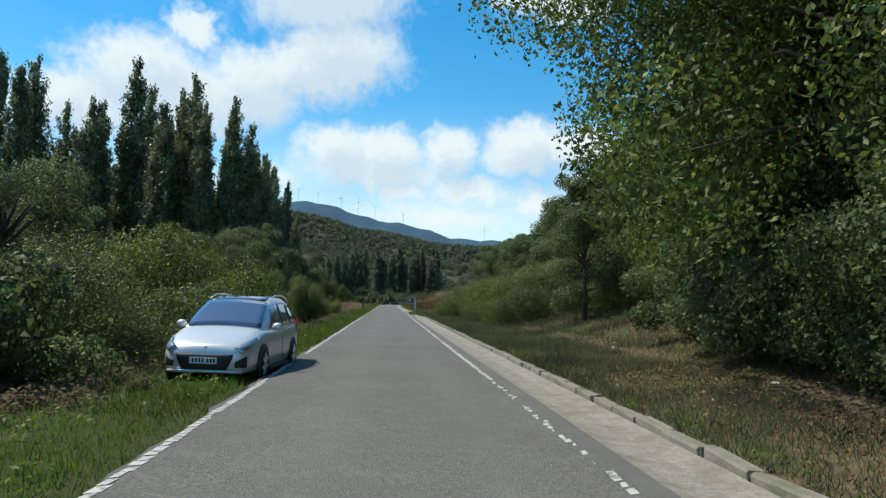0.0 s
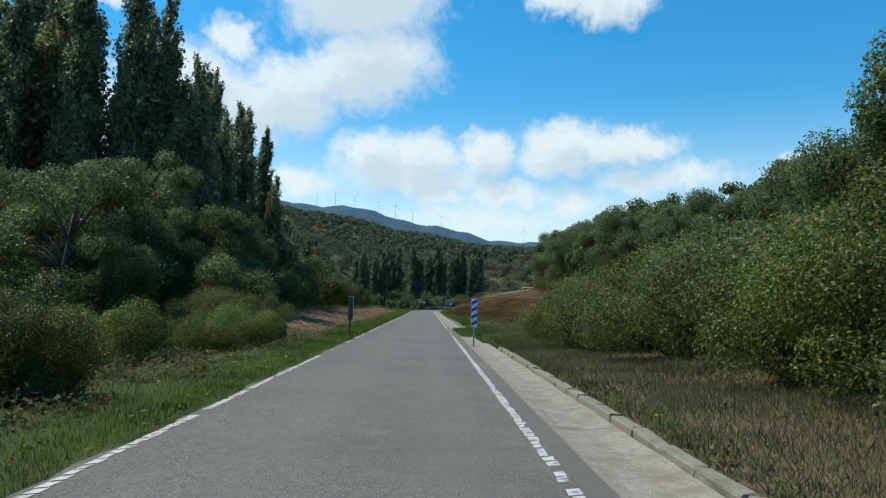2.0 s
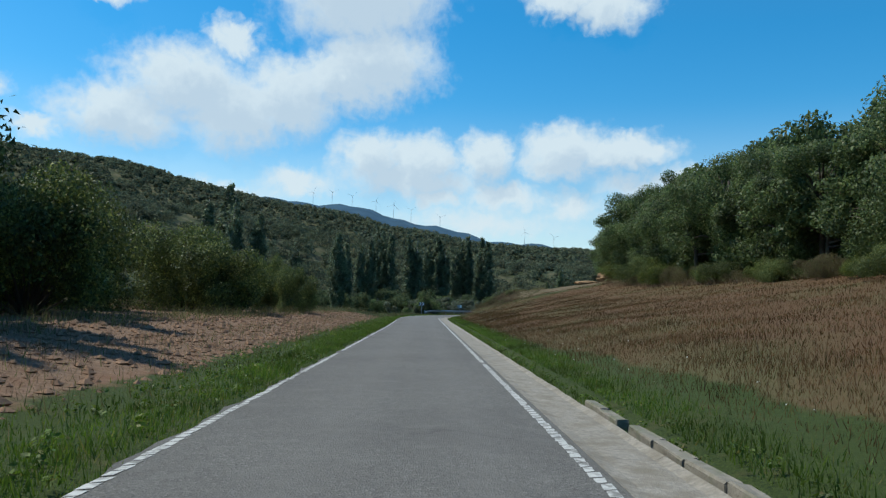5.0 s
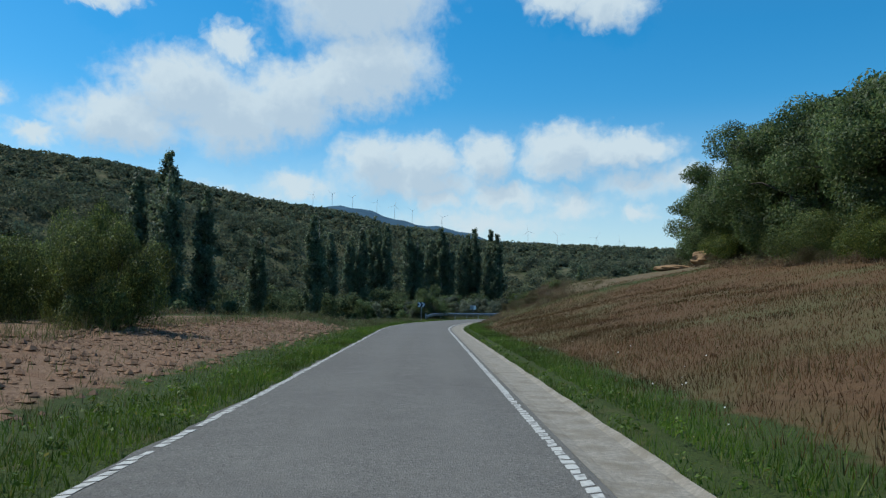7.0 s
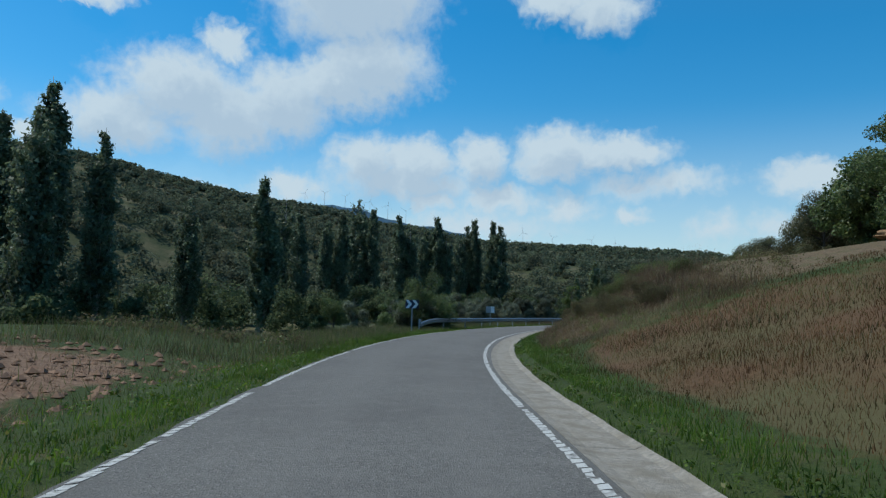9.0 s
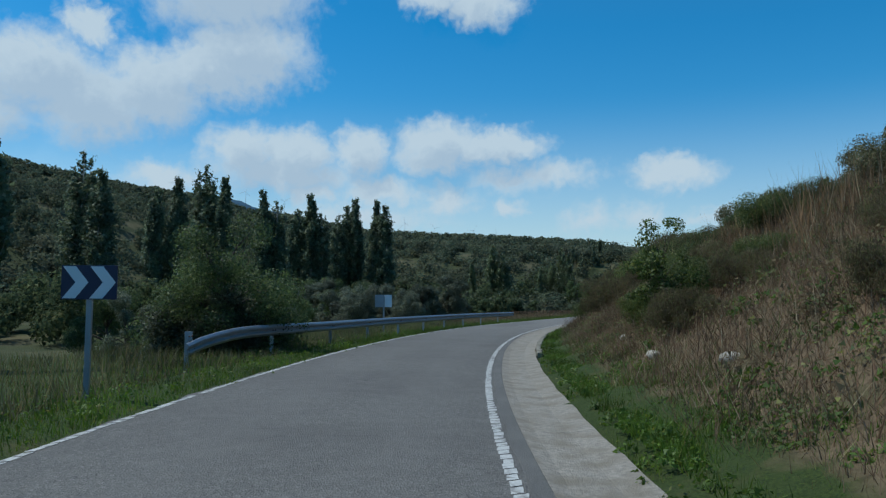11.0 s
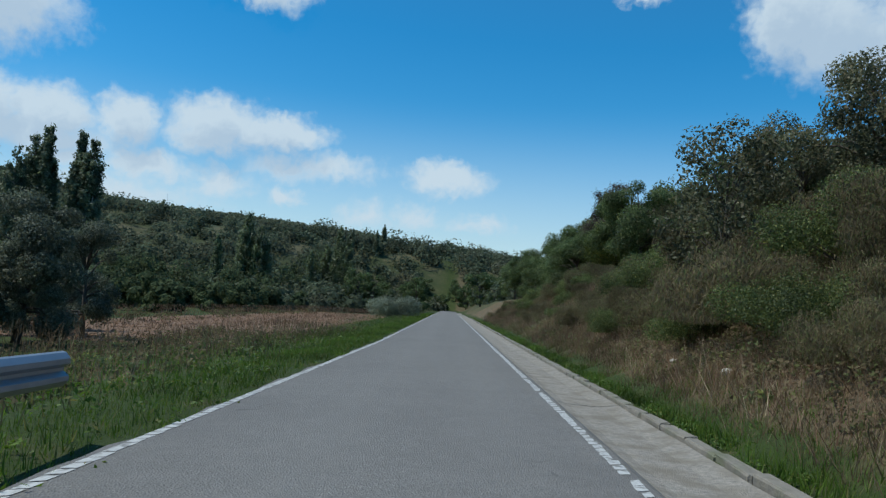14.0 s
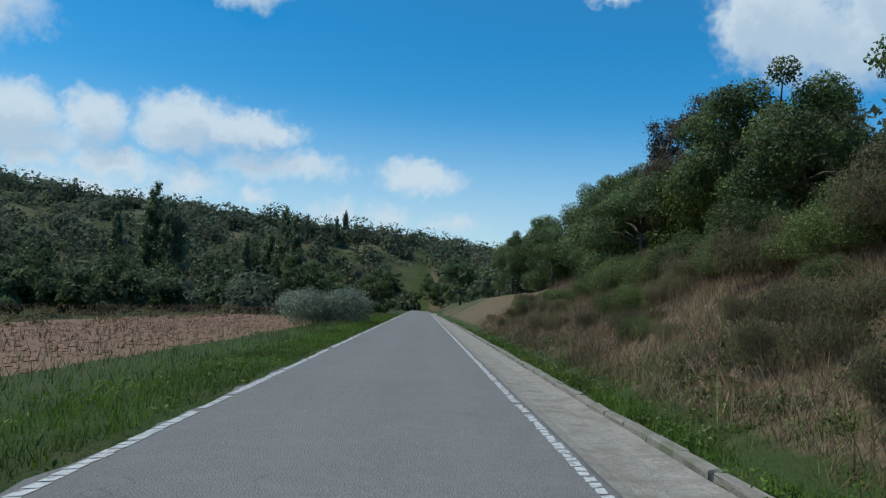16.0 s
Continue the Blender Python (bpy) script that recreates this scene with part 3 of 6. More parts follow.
def blades_mesh(name, rng, x, y, z, h, w, mat, lean=0.35):
    """Leaning grass blades: one tapered sliver each."""
    n = len(x)
    a = rng.uniform(0, 2 * np.pi, n)
    side = np.stack([np.cos(a), np.sin(a), 0 * a], 1) * (w * rng.uniform(0.6, 1.4, n))[:, None]
    b = rng.uniform(0, 2 * np.pi, n)
    bend = np.stack([np.cos(b), np.sin(b), 0 * b], 1) * (h * lean * rng.uniform(0.1, 1.3, n))[:, None]
    root = np.stack([x, y, z - 0.02], 1)
    up = np.stack([0 * x, 0 * x, h], 1)
    v = np.empty((n, 3, 3))
    v[:, 0] = root - side
    v[:, 1] = root + side
    v[:, 2] = root + up + bend
    return quads_mesh(name, v.reshape(-1, 3), n, 3, mat)


def scatter_sd(rng, n, s0, s1, d0, d1):
    """n random spots in a stretch of the plan, with their ground height."""
    s, d = rng.uniform(s0, s1, n), rng.uniform(min(d0, d1), max(d0, d1), n)
    xy = np.array([road(a, b) for a, b in zip(s, d)])
    return xy[:, 0], xy[:, 1], ground_z(xy[:, 0], xy[:, 1]), s, d

# ---- ground ----
def spread_axis(lo, a, b, hi, step):
    mid = list(np.arange(a, b + 0.01, step))
    left, right, g = [], [], step
    x = a
    while x > lo:
        g *= 1.08
        x -= g
        left.append(x)
    x, g = b, step
    while x < hi:
        g *= 1.08
        x += g
        right.append(x)
    return np.array(left[::-1] + mid + right)


gx, gy = spread_axis(-4000, -40, 75, 4000, 1.0), spread_axis(-600, -12, 345, 4500, 1.0)
GX, GY = np.meshgrid(gx, gy, indexing="ij")
GZ = ground_z(GX.ravel(), GY.ravel())
nx, ny = len(gx), len(gy)
ii = np.arange(nx * ny).reshape(nx, ny)
quads = np.stack([ii[:-1, :-1], ii[1:, :-1], ii[1:, 1:], ii[:-1, 1:]], -1).reshape(-1, 4)
gm = bpy.data.meshes.new("ground")
gm.from_pydata(np.stack([GX.ravel(), GY.ravel(), GZ], 1).tolist(), [], quads.tolist())
gm.polygons.foreach_set("use_smooth", [True] * len(gm.polygons))
gs, gd = road_sd(GX.ravel(), GY.ravel())
ge = -gd - width(gs)
zone = np.zeros((nx * ny, 4), dtype=np.float32)
zone[:, 3] = 1
# red: stubble fields on the left; green: ripe field on the right; blue: dry litter and bank
zone[:, 0] = np.maximum(ease(74, 82, gs) * ease(2.4, 3.6, ge) * (1 - ease(19, 23, ge)) * (1 - ease(184, 192, gs)), ease(284, 292, gs) * ease(5.5, 8, ge) * (1 - ease(20, 24, ge)) * (1 - ease(380, 392, gs)))
near = np.interp(gs, [70, 100, 130], [6.0, 3.4, 2.0])
zone[:, 1] = ease(70, 76, gs) * (1 - ease(190, 202, gs)) * ease(near, near + 1.5, gd) * (1 - ease(21, 24, gd))
zone[:, 1] = np.maximum(zone[:, 1], ease(312, 318, gs) * (1 - ease(352, 360, gs)) * ease(7.5, 9, gd) * (1 - ease(17, 20, gd)))
litter_at = np.maximum((1 - ease(10, 18, gs)) * ease(1.5, 3.0, gd), (1 - ease(60, 68, gs)) * np.maximum(0.85 * ease(0.6, 1.6, gd), ease(5.5, 8, gd)))
zone[:, 2] = np.maximum(litter_at, ease(190, 204, gs) * ease(1.7, 2.7, gd)) * (1 - zone[:, 1])
zone[:, 2] = np.maximum(zone[:, 2], 0.8 * (1 - ease(56, 64, gs)) * ease(2.5, 5, ge) * (1 - ease(30, 40, ge)))
zone[:, 3] = np.clip(ease(385, 400, gs) * ease(1.5, 4, np.maximum(ge, gd)) + ease(30, 42, ge) + ease(25, 30, gd), 0, 1)
zone[:, 2] = np.maximum(zone[:, 2], 0.38 * ease(58, 64, gs) * (1 - ease(86, 94, gs)) * ease(0.3, 1.2, gd) * (1 - zone[:, 1]))
attr = gm.color_attributes.new("zone", "FLOAT_COLOR", "POINT")
attr.data.foreach_set("color", zone.ravel())


def ground_material():
    m = bpy.data.materials.new("earth_and_grass")
    m.use_nodes = True
    n, l = m.node_tree.nodes, m.node_tree.links
    b = n["Principled BSDF"]
    b.inputs["Roughness"].default_value, b.inputs["Specular IOR Level"].default_value = 0.95, 0.2
    geo = n.new("ShaderNodeNewGeometry").outputs["Position"]

    def nz(scale, detail=6, rough=0.6):
        t = n.new("ShaderNodeTexNoise")
        t.inputs["Scale"].default_value, t.inputs["Detail"].default_value, t.inputs["Roughness"].default_value = scale, detail, rough
        l.new(geo, t.inputs["Vector"])
        return t.outputs[0]

    def mixc(f, a, c):
        t = n.new("ShaderNodeMix")
        t.data_type = "RGBA"
        l.new(f, t.inputs["Factor"])
        for k, v in (("A", a), ("B", c)):
            if isinstance(v, tuple):
                t.inputs[k].default_value = (*v, 1)
            else:
                l.new(v, t.inputs[k])
        return t.outputs["Result"]

    def rng_(v, a, c):
        t = n.new("ShaderNodeMapRange")
        t.inputs[1].default_value, t.inputs[2].default_value = a, c
        l.new(v, t.inputs[0])
        return t.outputs[0]
    grain, mid, wide = nz(7.0), nz(1.1), nz(0.12)
    grass = mixc(rng_(nz(34.0, 5, 0.75), 0.40, 0.62), (0.016, 0.026, 0.007), (0.060, 0.084, 0.018))
    grass = mixc(rng_(grain, 0.45, 0.65), grass, (0.040, 0.056, 0.014))
    grass = mixc(rng_(mid, 0.54, 0.74), grass, (0.080, 0.072, 0.030))
    stub = mixc(rng_(grain, 0.35, 0.65), (0.125, 0.074, 0.048), (0.235, 0.150, 0.098))
    stub = mixc(rng_(mid, 0.5, 0.7), stub, (0.165, 0.088, 0.052))
    crop = mixc(rng_(grain, 0.3, 0.7), (0.075, 0.042, 0.021), (0.125, 0.072, 0.036))
    crop = mixc(rng_(wide, 0.45, 0.62), crop, (0.090, 0.078, 0.034))
    litter = mixc(rng_(grain, 0.35, 0.65), (0.084, 0.060, 0.036), (0.172, 0.122, 0.074))
    litter = mixc(rng_(mid, 0.48, 0.70), litter, (0.080, 0.080, 0.035))
    za = n.new("ShaderNodeVertexColor")
    za.layer_name = "zone"
    sep = n.new("ShaderNodeSeparateColor")
    l.new(za.outputs["Color"], sep.inputs[0])

    def edge(v):
        a = n.new("ShaderNodeMath")
        a.operation = "ADD"
        l.new(v, a.inputs[0])
        t = n.new("ShaderNodeMath")
        t.operation = "MULTIPLY_ADD"
        l.new(mid, t.inputs[0])
        t.inputs[1].default_value, t.inputs[2].default_value = 0.9, -0.45
        l.new(t.outputs[0], a.inputs[1])
        return rng_(a.outputs[0], 0.4, 0.6)
    col = mixc(edge(sep.outputs[2]), grass, litter)
    col = mixc(edge(sep.outputs[0]), col, stub)
    col = mixc(edge(sep.outputs[1]), col, crop)
    col = mixc(za.outputs["Alpha"], col, mixc(rng_(wide, 0.46, 0.60), mixc(rng_(grain, 0.35, 0.65), (0.030, 0.040, 0.016), (0.060, 0.068, 0.028)), (0.098, 0.088, 0.046)))
    l.new(col, b.inputs["Base Color"])
    bp = n.new("ShaderNodeBump")
    bp.inputs["Strength"].default_value, bp.inputs["Distance"].default_value = 0.7, 0.08
    l.new(nz(5.0, 8, 0.7), bp.inputs["Height"])
    l.new(bp.outputs[0], b.inputs["Normal"])
    return m


gm.materials.append(ground_material())
tagged(new("ground", gm), "valley ground with grass verges, stubble fields and dry banks", "ground", kind="structure")


# ---- road ----
def strip(name, s_list, cross, mat):
    """A ribbon along the road; cross(s) gives the (d, z) corners of its section, the same number everywhere."""
    V, F = [], []
    k = None
    for i, s in enumerate(s_list):
        c = cross(s)
        k = len(c)
        for d, z in c:
            V.append((*road(s, d), z))
        if i:
            for j in range(k - 1):
                a = (i - 1) * k + j
                F.append((a, a + k, a + k + 1, a + 1))
    F.append(tuple(range(k)))
    F.append(tuple(len(V) - 1 - j for j in range(k)))
    return mesh_from(name, V, F, mat)


def gutter_in(s):
    return float(np.interp(s, [70, 77, 86, 92, 190, 204, 224, 240], [0.26, 0.28, 0.16, 0.075, 0.075, 0.20, 0.20, 0.075]))


def road_cross(s):
    w = float(width(s))
    jag = 0.06 * math.sin(s * 2.1) + 0.05 * math.sin(s * 5.3 + 1) + 0.04 * math.sin(s * 0.7)
    ds = [-w - 0.10 - jag * 0.6, -w + 0.1, -w * 0.78, -w * 0.65, -w * 0.5, -w * 0.36, -w * 0.25, -w * 0.12, -0.02, 0.06, gutter_in(s) + 0.01]
    top = [(d, 0.03 * (1 - (2 * (d + w / 2) / w) ** 2) if -w < d < 0 else -0.004) for d in ds]
    return [(-w - 0.13 - jag * 0.6, -0.14)] + top + [(gutter_in(s) + 0.01, -0.14)]


S_END = 478.0
road_me = strip("road", np.arange(-14, S_END, 0.5), road_cross, M_ASPHALT)
lane_d = np.tile(np.array([c[0] for c in road_cross(100)]), len(road_me.vertices) // 13)
lane = np.zeros((len(lane_d), 4), dtype=np.float32)
lane[:, 3] = 1
lane[:, 0] = np.clip(np.exp(-((lane_d + 1.0) / 0.4) ** 2) + np.exp(-((lane_d + 2.6) / 0.45) ** 2), 0, 1)
lane[:, 1] = np.clip(np.exp(-((lane_d - 0.27) / 0.10) ** 2) + 0.6 * np.exp(-((lane_d + 4.1) / 0.2) ** 2), 0, 1)
lane[:, 2] = np.repeat(ease(232, 262, np.arange(-14, S_END, 0.5)), 13)
road_me.color_attributes.new("lane", "FLOAT_COLOR", "POINT").data.foreach_set("color", lane.ravel())
tagged(new("road", road_me), "grey worn asphalt of a narrow country road", "road", kind="structure")

rng = np.random.default_rng(5)


def ribbed_line(name, label, centre, half, gap, worn):
    """A thermoplastic line of slanted ribs; gap(s) is the chance that a rib has gone, worn(s) how ragged the rest are."""
    V, F = [], []
    s = -12.0
    while s < 430:
        step = rng.uniform(0.19, 0.23)
        if rng.random() > gap(s):
            c, k = centre(s), worn(s)
            a, b = -half + abs(rng.normal(0, 0.03 * k)), half - abs(rng.normal(0, 0.05 * k))
            ln, lean = step - rng.uniform(0.018, 0.03 + 0.04 * k), 0.05
            o = len(V)
            for ss, d in ((s, a), (s + ln, a + 0.01), (s + ln + lean, b), (s + lean, b - 0.01)):
                V.append((*road(ss + rng.uniform(-0.012, 0.012), c + d + rng.uniform(-0.008, 0.008)), 0.006))
            F.append((o, o + 3, o + 2, o + 1))
        s += step
    return tagged(new(name, mesh_from(name, V, F, M_PAINT)), label, "road marking", kind="stuff")


def left_gap(s):
    if 15.5 < s < 18.5 or 62 < s < 68:
        return 0.97
    if 68 < s < 98:
        return 0.5 + 0.4 * math.sin(s * 1.9)
    if 222 < s < 268:
        return 0.0
    return 0.02 + 0.9 * (math.sin(s * 0.83) * math.sin(s * 0.31 + 1) > 0.9)


def right_gap(s):
    if 74.8 < s < 86.3:
        return 0.8
    return 0.45 if s < 13 else 0.03


ribbed_line("edge_line_ribbed", "worn white ribbed edge line beside the gutter", lambda s: -0.065, 0.068, right_gap, lambda s: 0.9 if s < 16 else 0.3)
ribbed_line("edge_line_broken", "worn white ribbed edge line along the grass", lambda s: -float(width(s)), 0.062, left_gap, lambda s: 0.15 if s > 222 else 0.4)
# road repair patch
def crown(s, d):
    w = float(width(s))
    return 0.03 * (1 - (2 * (d + w / 2) / w) ** 2)


def laid(name, rows, mat, lift):
    """A thin skin on the road between matching rows of (s, d) points."""
    V = [(*road(s, d), crown(s, d) + lift) for row in rows for s, d in row]
    k = len(rows[0])
    F = [(i * k + j, i * k + j + 1, i * k + k + j + 1, i * k + k + j) for i in range(len(rows) - 1) for j in range(k - 1)]
    return mesh_from(name, V, F, mat)


PATCH_D = [-4.05, -3.7, -3.3, -2.9, -2.5, -2.15]
tagged(new("road_patch", laid("road_patch", [[(s + 0.25 * math.sin(d * 3), d) for d in PATCH_D] for s in np.linspace(250.5, 261.4, 12)], M_ASPHALT_DARK, 0.004)), "slightly darker repair patch in the road surface", "road", kind="structure")
M_TAR = material("tar_seam", (0.030, 0.028, 0.027), 0.8, vary=0.3, scale=30)
for k, pts in enumerate(([(250.5 + 0.25 * math.sin(d * 3), d) for d in PATCH_D], [(s, -2.13 + 0.008 * math.sin(s * 1.3)) for s in np.linspace(250.4, 258.5, 18)], [(261.5 + 0.2 * math.sin(d * 3), d) for d in PATCH_D[2:]])):
    across = k == 1
    rows = [[(s, d), (s + (0 if across else 0.022), d + (0.010 if across else 0))] for s, d in pts]
    tagged(new("tar_seam", laid("tar_seam", rows, M_TAR, 0.007)), "dark tar seam round the repair patch", "road", kind="structure")


def gutter_cross(s):
    i = gutter_in(s)
    j = 0.025 * math.sin(s * 1.7) + 0.02 * math.sin(s * 4.1)
    e = 1.07 if s < 70 else float(np.interp(s, [186, 216], [0.85, 1.07]))
    return [(i, -0.14), (i, 0.001), (i + 0.16, -0.03), (0.75, -0.045), (e + j * 0.4, 0.0), (e + 0.04 + j, -0.14)]


def gutter(s0, s1, label):
    """A row of cast slabs with narrow joints, each a piece of its own."""
    g = tagged(new("gutter"), label, "gutter", kind="structure")
    s = s0
    while s < s1:
        ln = float(rng.uniform(2.6, 3.4))
        lift = float(rng.normal(0, 0.0015))
        me = strip("slab", np.linspace(s, min(s + ln, s1) - 0.007, 8), lambda q: [(d, z + lift) for d, z in gutter_cross(q)], M_CONCRETE)
        ob = new("slab", me)
        ob.parent = g
        s += ln
    return g


gutter_1 = gutter(-14, 76.0, "pale cast concrete roadside gutter with a raised kerb")
gutter_2 = gutter(85.4, 440, "pale cast concrete roadside gutter, stained and cracked")
edge = strip("road_edge", np.arange(-14, 440, 0.6), lambda s: [(0.03 + 0.02 * math.sin(s * 3.1), -0.02), (0.035 + 0.02 * math.sin(s * 3.1), 0.002), (gutter_in(s) - 0.012, 0.0015), (gutter_in(s) - 0.008, -0.02)], M_ASPHALT_DARK)
tagged(new("road_edge", edge), "dark tarry strip between edge line and gutter", "road", kind="structure")


def kerb_stone(rng, ln=0.96):
    bm = bmesh.new()
    box(bm, -0.075, 0.075, -ln / 2, ln / 2, -0.12, 0.10, 0.025)
    for v in bm.verts:
        v.co += Vector(rng.normal(0, 0.008, 3))
    me = bpy.data.meshes.new("kerb_stone")
    bm.to_mesh(me)
    bm.free()
    me.materials.append(M_KERB)
    return me


STONES = [kerb_stone(rng) for _ in range(5)]


def kerb_row(parent, s0, s1, lift=0.0, d=1.17):
    s = s0
    while s < s1:
        ob = new("kerb_stone", STONES[int(rng.integers(5))])
        x, y = road(s, d + rng.normal(0, 0.012))
        ob.matrix_world = pose(x, y, -0.015 + lift + rng.normal(0, 0.008), rng.normal(0, 0.8), rng.normal(0, 2), math.degrees(heading(s)) + rng.normal(0, 0.8))
        ob.parent = parent
        s += 0.985 + (rng.random() < 0.03) * 0.5


kerb_row(gutter_1, -12, 66)
kerb_row(gutter_2, 226, 360, -0.01)
kerb_row(gutter_2, 86, 113, -0.02, 0.98)

# ---- trees ----
rp = np.random.default_rng(11)
POPLARS = [poplar_tree(rp, 27, 26000, 0.18, L_POPLAR, "poplar", n, w) for n, w in ((2, 0.85), (3, 1.0), (4, 1.1), (1, 0.8))]
POPLARS += [poplar_tree(rp, 27, 12000, 0.26, L_POPLAR_PALE, "poplar", n, w) for n, w in ((2, 0.9), (3, 1.1), (1, 0.8))]
# place and height of the top above the road
POP_NEAR = [(-35.2, 102.5, 32.5), (-35.2, 110.2, 31.3), (-25.7, 96.5, 29.5), (-27.6, 98, 27.5), (-19.8, 93.5, 25.6), (-17.7, 94.3, 22.9), (-16.6, 96.5, 19.5), (-17.1, 122.1, 19.9), (-42.2, 109.8, 28.2), (-42.3, 98.8, 25.6), (-51.6, 109.3, 34.7), (-54, 104, 33),
            (-18.1, 106.3, 21), (-14.4, 116.1, 13.8), (-22.1, 130.4, 25), (-20, 111, 22.5), (-22.5, 103, 25), (-31, 101, 26), (-38.5, 97, 26), (-47, 96, 29), (-23.5, 93, 24.5), (-29, 94, 25), (-17.8, 115, 19), (-19.3, 119.5, 21.5), (-19.6, 125, 22.5), (-16.4, 104, 17), (-21, 99, 23)]
POP_FAR = [(-39.1, 249.7, 24.4), (-35.4, 240, 19.2), (-42, 246, 20), (-32.4, 247.8, 18.8), (-28, 262, 14), (-18.1, 257.6, 16.2), (-21, 300, 17.5), (-24, 303.5, 20), (-16.5, 327, 21), (-19, 325, 19), (-15.3, 350, 27.0), (-11.3, 346.8, 24.6), (-6.8, 388, 28.6), (-3.5, 390, 26),
           (4.7, 403, 30), (1.5, 405, 26), (7.5, 404, 25), (18, 426.5, 32.5), (15.5, 428, 30.5), (13, 424, 27), (23.9, 423.4, 31.7), (26.3, 421, 30.0), (56.7, 412, 18.3), (58.8, 410.5, 15.5), (52, 420, 13.5), (85.7, 436.7, 19.7), (87.4, 435, 18), (83.5, 440, 15.5), (76, 430, 12.5), (110, 492, 18), (118, 490, 17), (124, 498, 17)]
grown = []
for i, (x, y, h) in enumerate(POP_NEAR + POP_FAR):
    full = i < len(POP_NEAR) or 50 < x < 90
    src = POPLARS[i % 4 if full else 4 + i % 3]
    k = max(9.0, h - gz(x, y)) / 26.4
    wide = rp.uniform(0.74, 0.95) if i < len(POP_NEAR) else rp.uniform(1.2, 1.4) if full else rp.uniform(0.95, 1.25)
    m = pose(x, y, gz(x, y) - 0.1, 0, 0, rp.uniform(0, 360)) @ Matrix.Diagonal((k * wide, k * wide, k, 1))
    if src not in grown:
        grown.append(src)
        t = src
        t.matrix_basis = m
    else:
        t = copy_thing(src, m @ Matrix.Diagonal((1 / src.scale[0], 1 / src.scale[1], 1 / src.scale[2], 1)))
    tagged(t, "tall ragged dark green poplar in a row by the stream" if i < len(POP_NEAR) else "slender dark green poplar on the valley floor", "tree", "poplars in the valley")

ro = np.random.default_rng(21)
OAKS = [broad_tree(ro, 10, 4.2, 30000, 0.085, L_OAK_DARK, M_BARK, 0.16, 24) for _ in range(4)]
BRIGHT = [broad_tree(ro, 10, 4.6, 76000, 0.047, L_OAK, M_BARK, 0.20, 34, "tree", 0.13, 0.8) for _ in range(2)]
RAIL_TREE = [broad_tree(ro, 10, 4.4, 40000, 0.075, L_OAK_DARK, M_BARK, 0.08, 44)]
IVY = [bush(ro, 4.8, 2.9, 46000, 0.052, L_IVY, 26, "bush", 0.5, 0.5, 3) for _ in range(2)]
BUSHES = [bush(ro, 3.0, 2.2, 42000, 0.034, L_BUSH, 20, "bush", 0.2, 0.5, 3) for _ in range(3)]
BRAMBLES = [bush(ro, 2.4, 2.4, 36000, 0.036, L_BRAMBLE, 18, "bramble", 0.2, 0.5, 3) for _ in range(3)]
SHADY = [bush(ro, 3.4, 2.4, 24000, 0.055, L_OAK_DARK, 13, "bush", 0.2, 0.55, 3) for _ in range(2)]
OAKS_FAR = [broad_tree(ro, 10, 4.2, 9000, 0.17, L_OAK_DARK, M_BARK, 0.12, 24) for _ in range(4)]
SCRUBS = [bush(ro, 2.4, 2.4, 26000, 0.075, L_SCRUB, 14, "scrub", -1.6, 0.13, 3) for _ in range(3)]
L_WILLOW = leaf_material("grey_green_leaves", (0.082, 0.096, 0.060), (0.180, 0.198, 0.128), (0.26, 0.28, 0.20), 0.93, 0.4, 0.6)
WILLOWS = [broad_tree(ro, 10, 3.4, 26000, 0.085, L_WILLOW, M_BARK, 0.10, 30) for _ in range(2)]
L_DRY_OAK = leaf_material("olive_oak_leaves", (0.072, 0.080, 0.040), (0.165, 0.165, 0.082), (0.22, 0.18, 0.10), 0.88, 0.42)
RAIL_BUSH = [bush(ro, 4.8, 1.9, 40000, 0.055, L_WILLOW, 26, "bush", 0.3, 0.5, 3)]
DRY_OAKS = [broad_tree(ro, 10, 4.2, 26000, 0.09, L_DRY_OAK, M_BARK, 0.14, 26) for _ in range(2)]
GREYS = [bush(ro, 4.0, 3.2, 22000, 0.06, L_GREY, 14)]
OLIVE_SAPLING = [broad_tree(ro, 4, 1.3, 7000, 0.045, L_DRY_OAK, M_BARK, 0.25, 30, "sapling", 0.035, 0.7)]
SAPLING = [broad_tree(ro, 4, 1.15, 7000, 0.045, L_OAK, M_BARK, 0.25, 30, "sapling", 0.035, 0.7)]
used = set()


def plant(kinds, x, y, k, label, cat, group="", kz=1.0, dz=-0.1):
    src = kinds[int(ro.integers(len(kinds)))]
    m = pose(x, y, gz(x, y) + dz, 0, 0, ro.uniform(0, 360)) @ Matrix.Diagonal((k, k, k * kz, 1))
    if src.name not in used:
        used.add(src.name)
        t = src
        t.matrix_basis = m
    else:
        t = copy_thing(src, m @ Matrix.Diagonal((1 / src.scale[0], 1 / src.scale[1], 1 / src.scale[2], 1)))
    if cat == "bush":
        cat = src.name.split(".")[0]
    return tagged(t, label, cat, group)


def at(s, d):
    return road(s, d)


# single tree behind the start of the guard rail
plant(RAIL_TREE, 0.5, 228.8, 0.50, "leafy broad tree behind the guard rail", "tree")
for x, y, k in ((0.5, 228.6, 0.82), (-0.9, 229.4, 0.85), (1.2, 230.6, 0.75)):
    plant(RAIL_BUSH, x, y, k, "dense grey-green bush behind the guard rail", "bush", "bushes behind the rail")

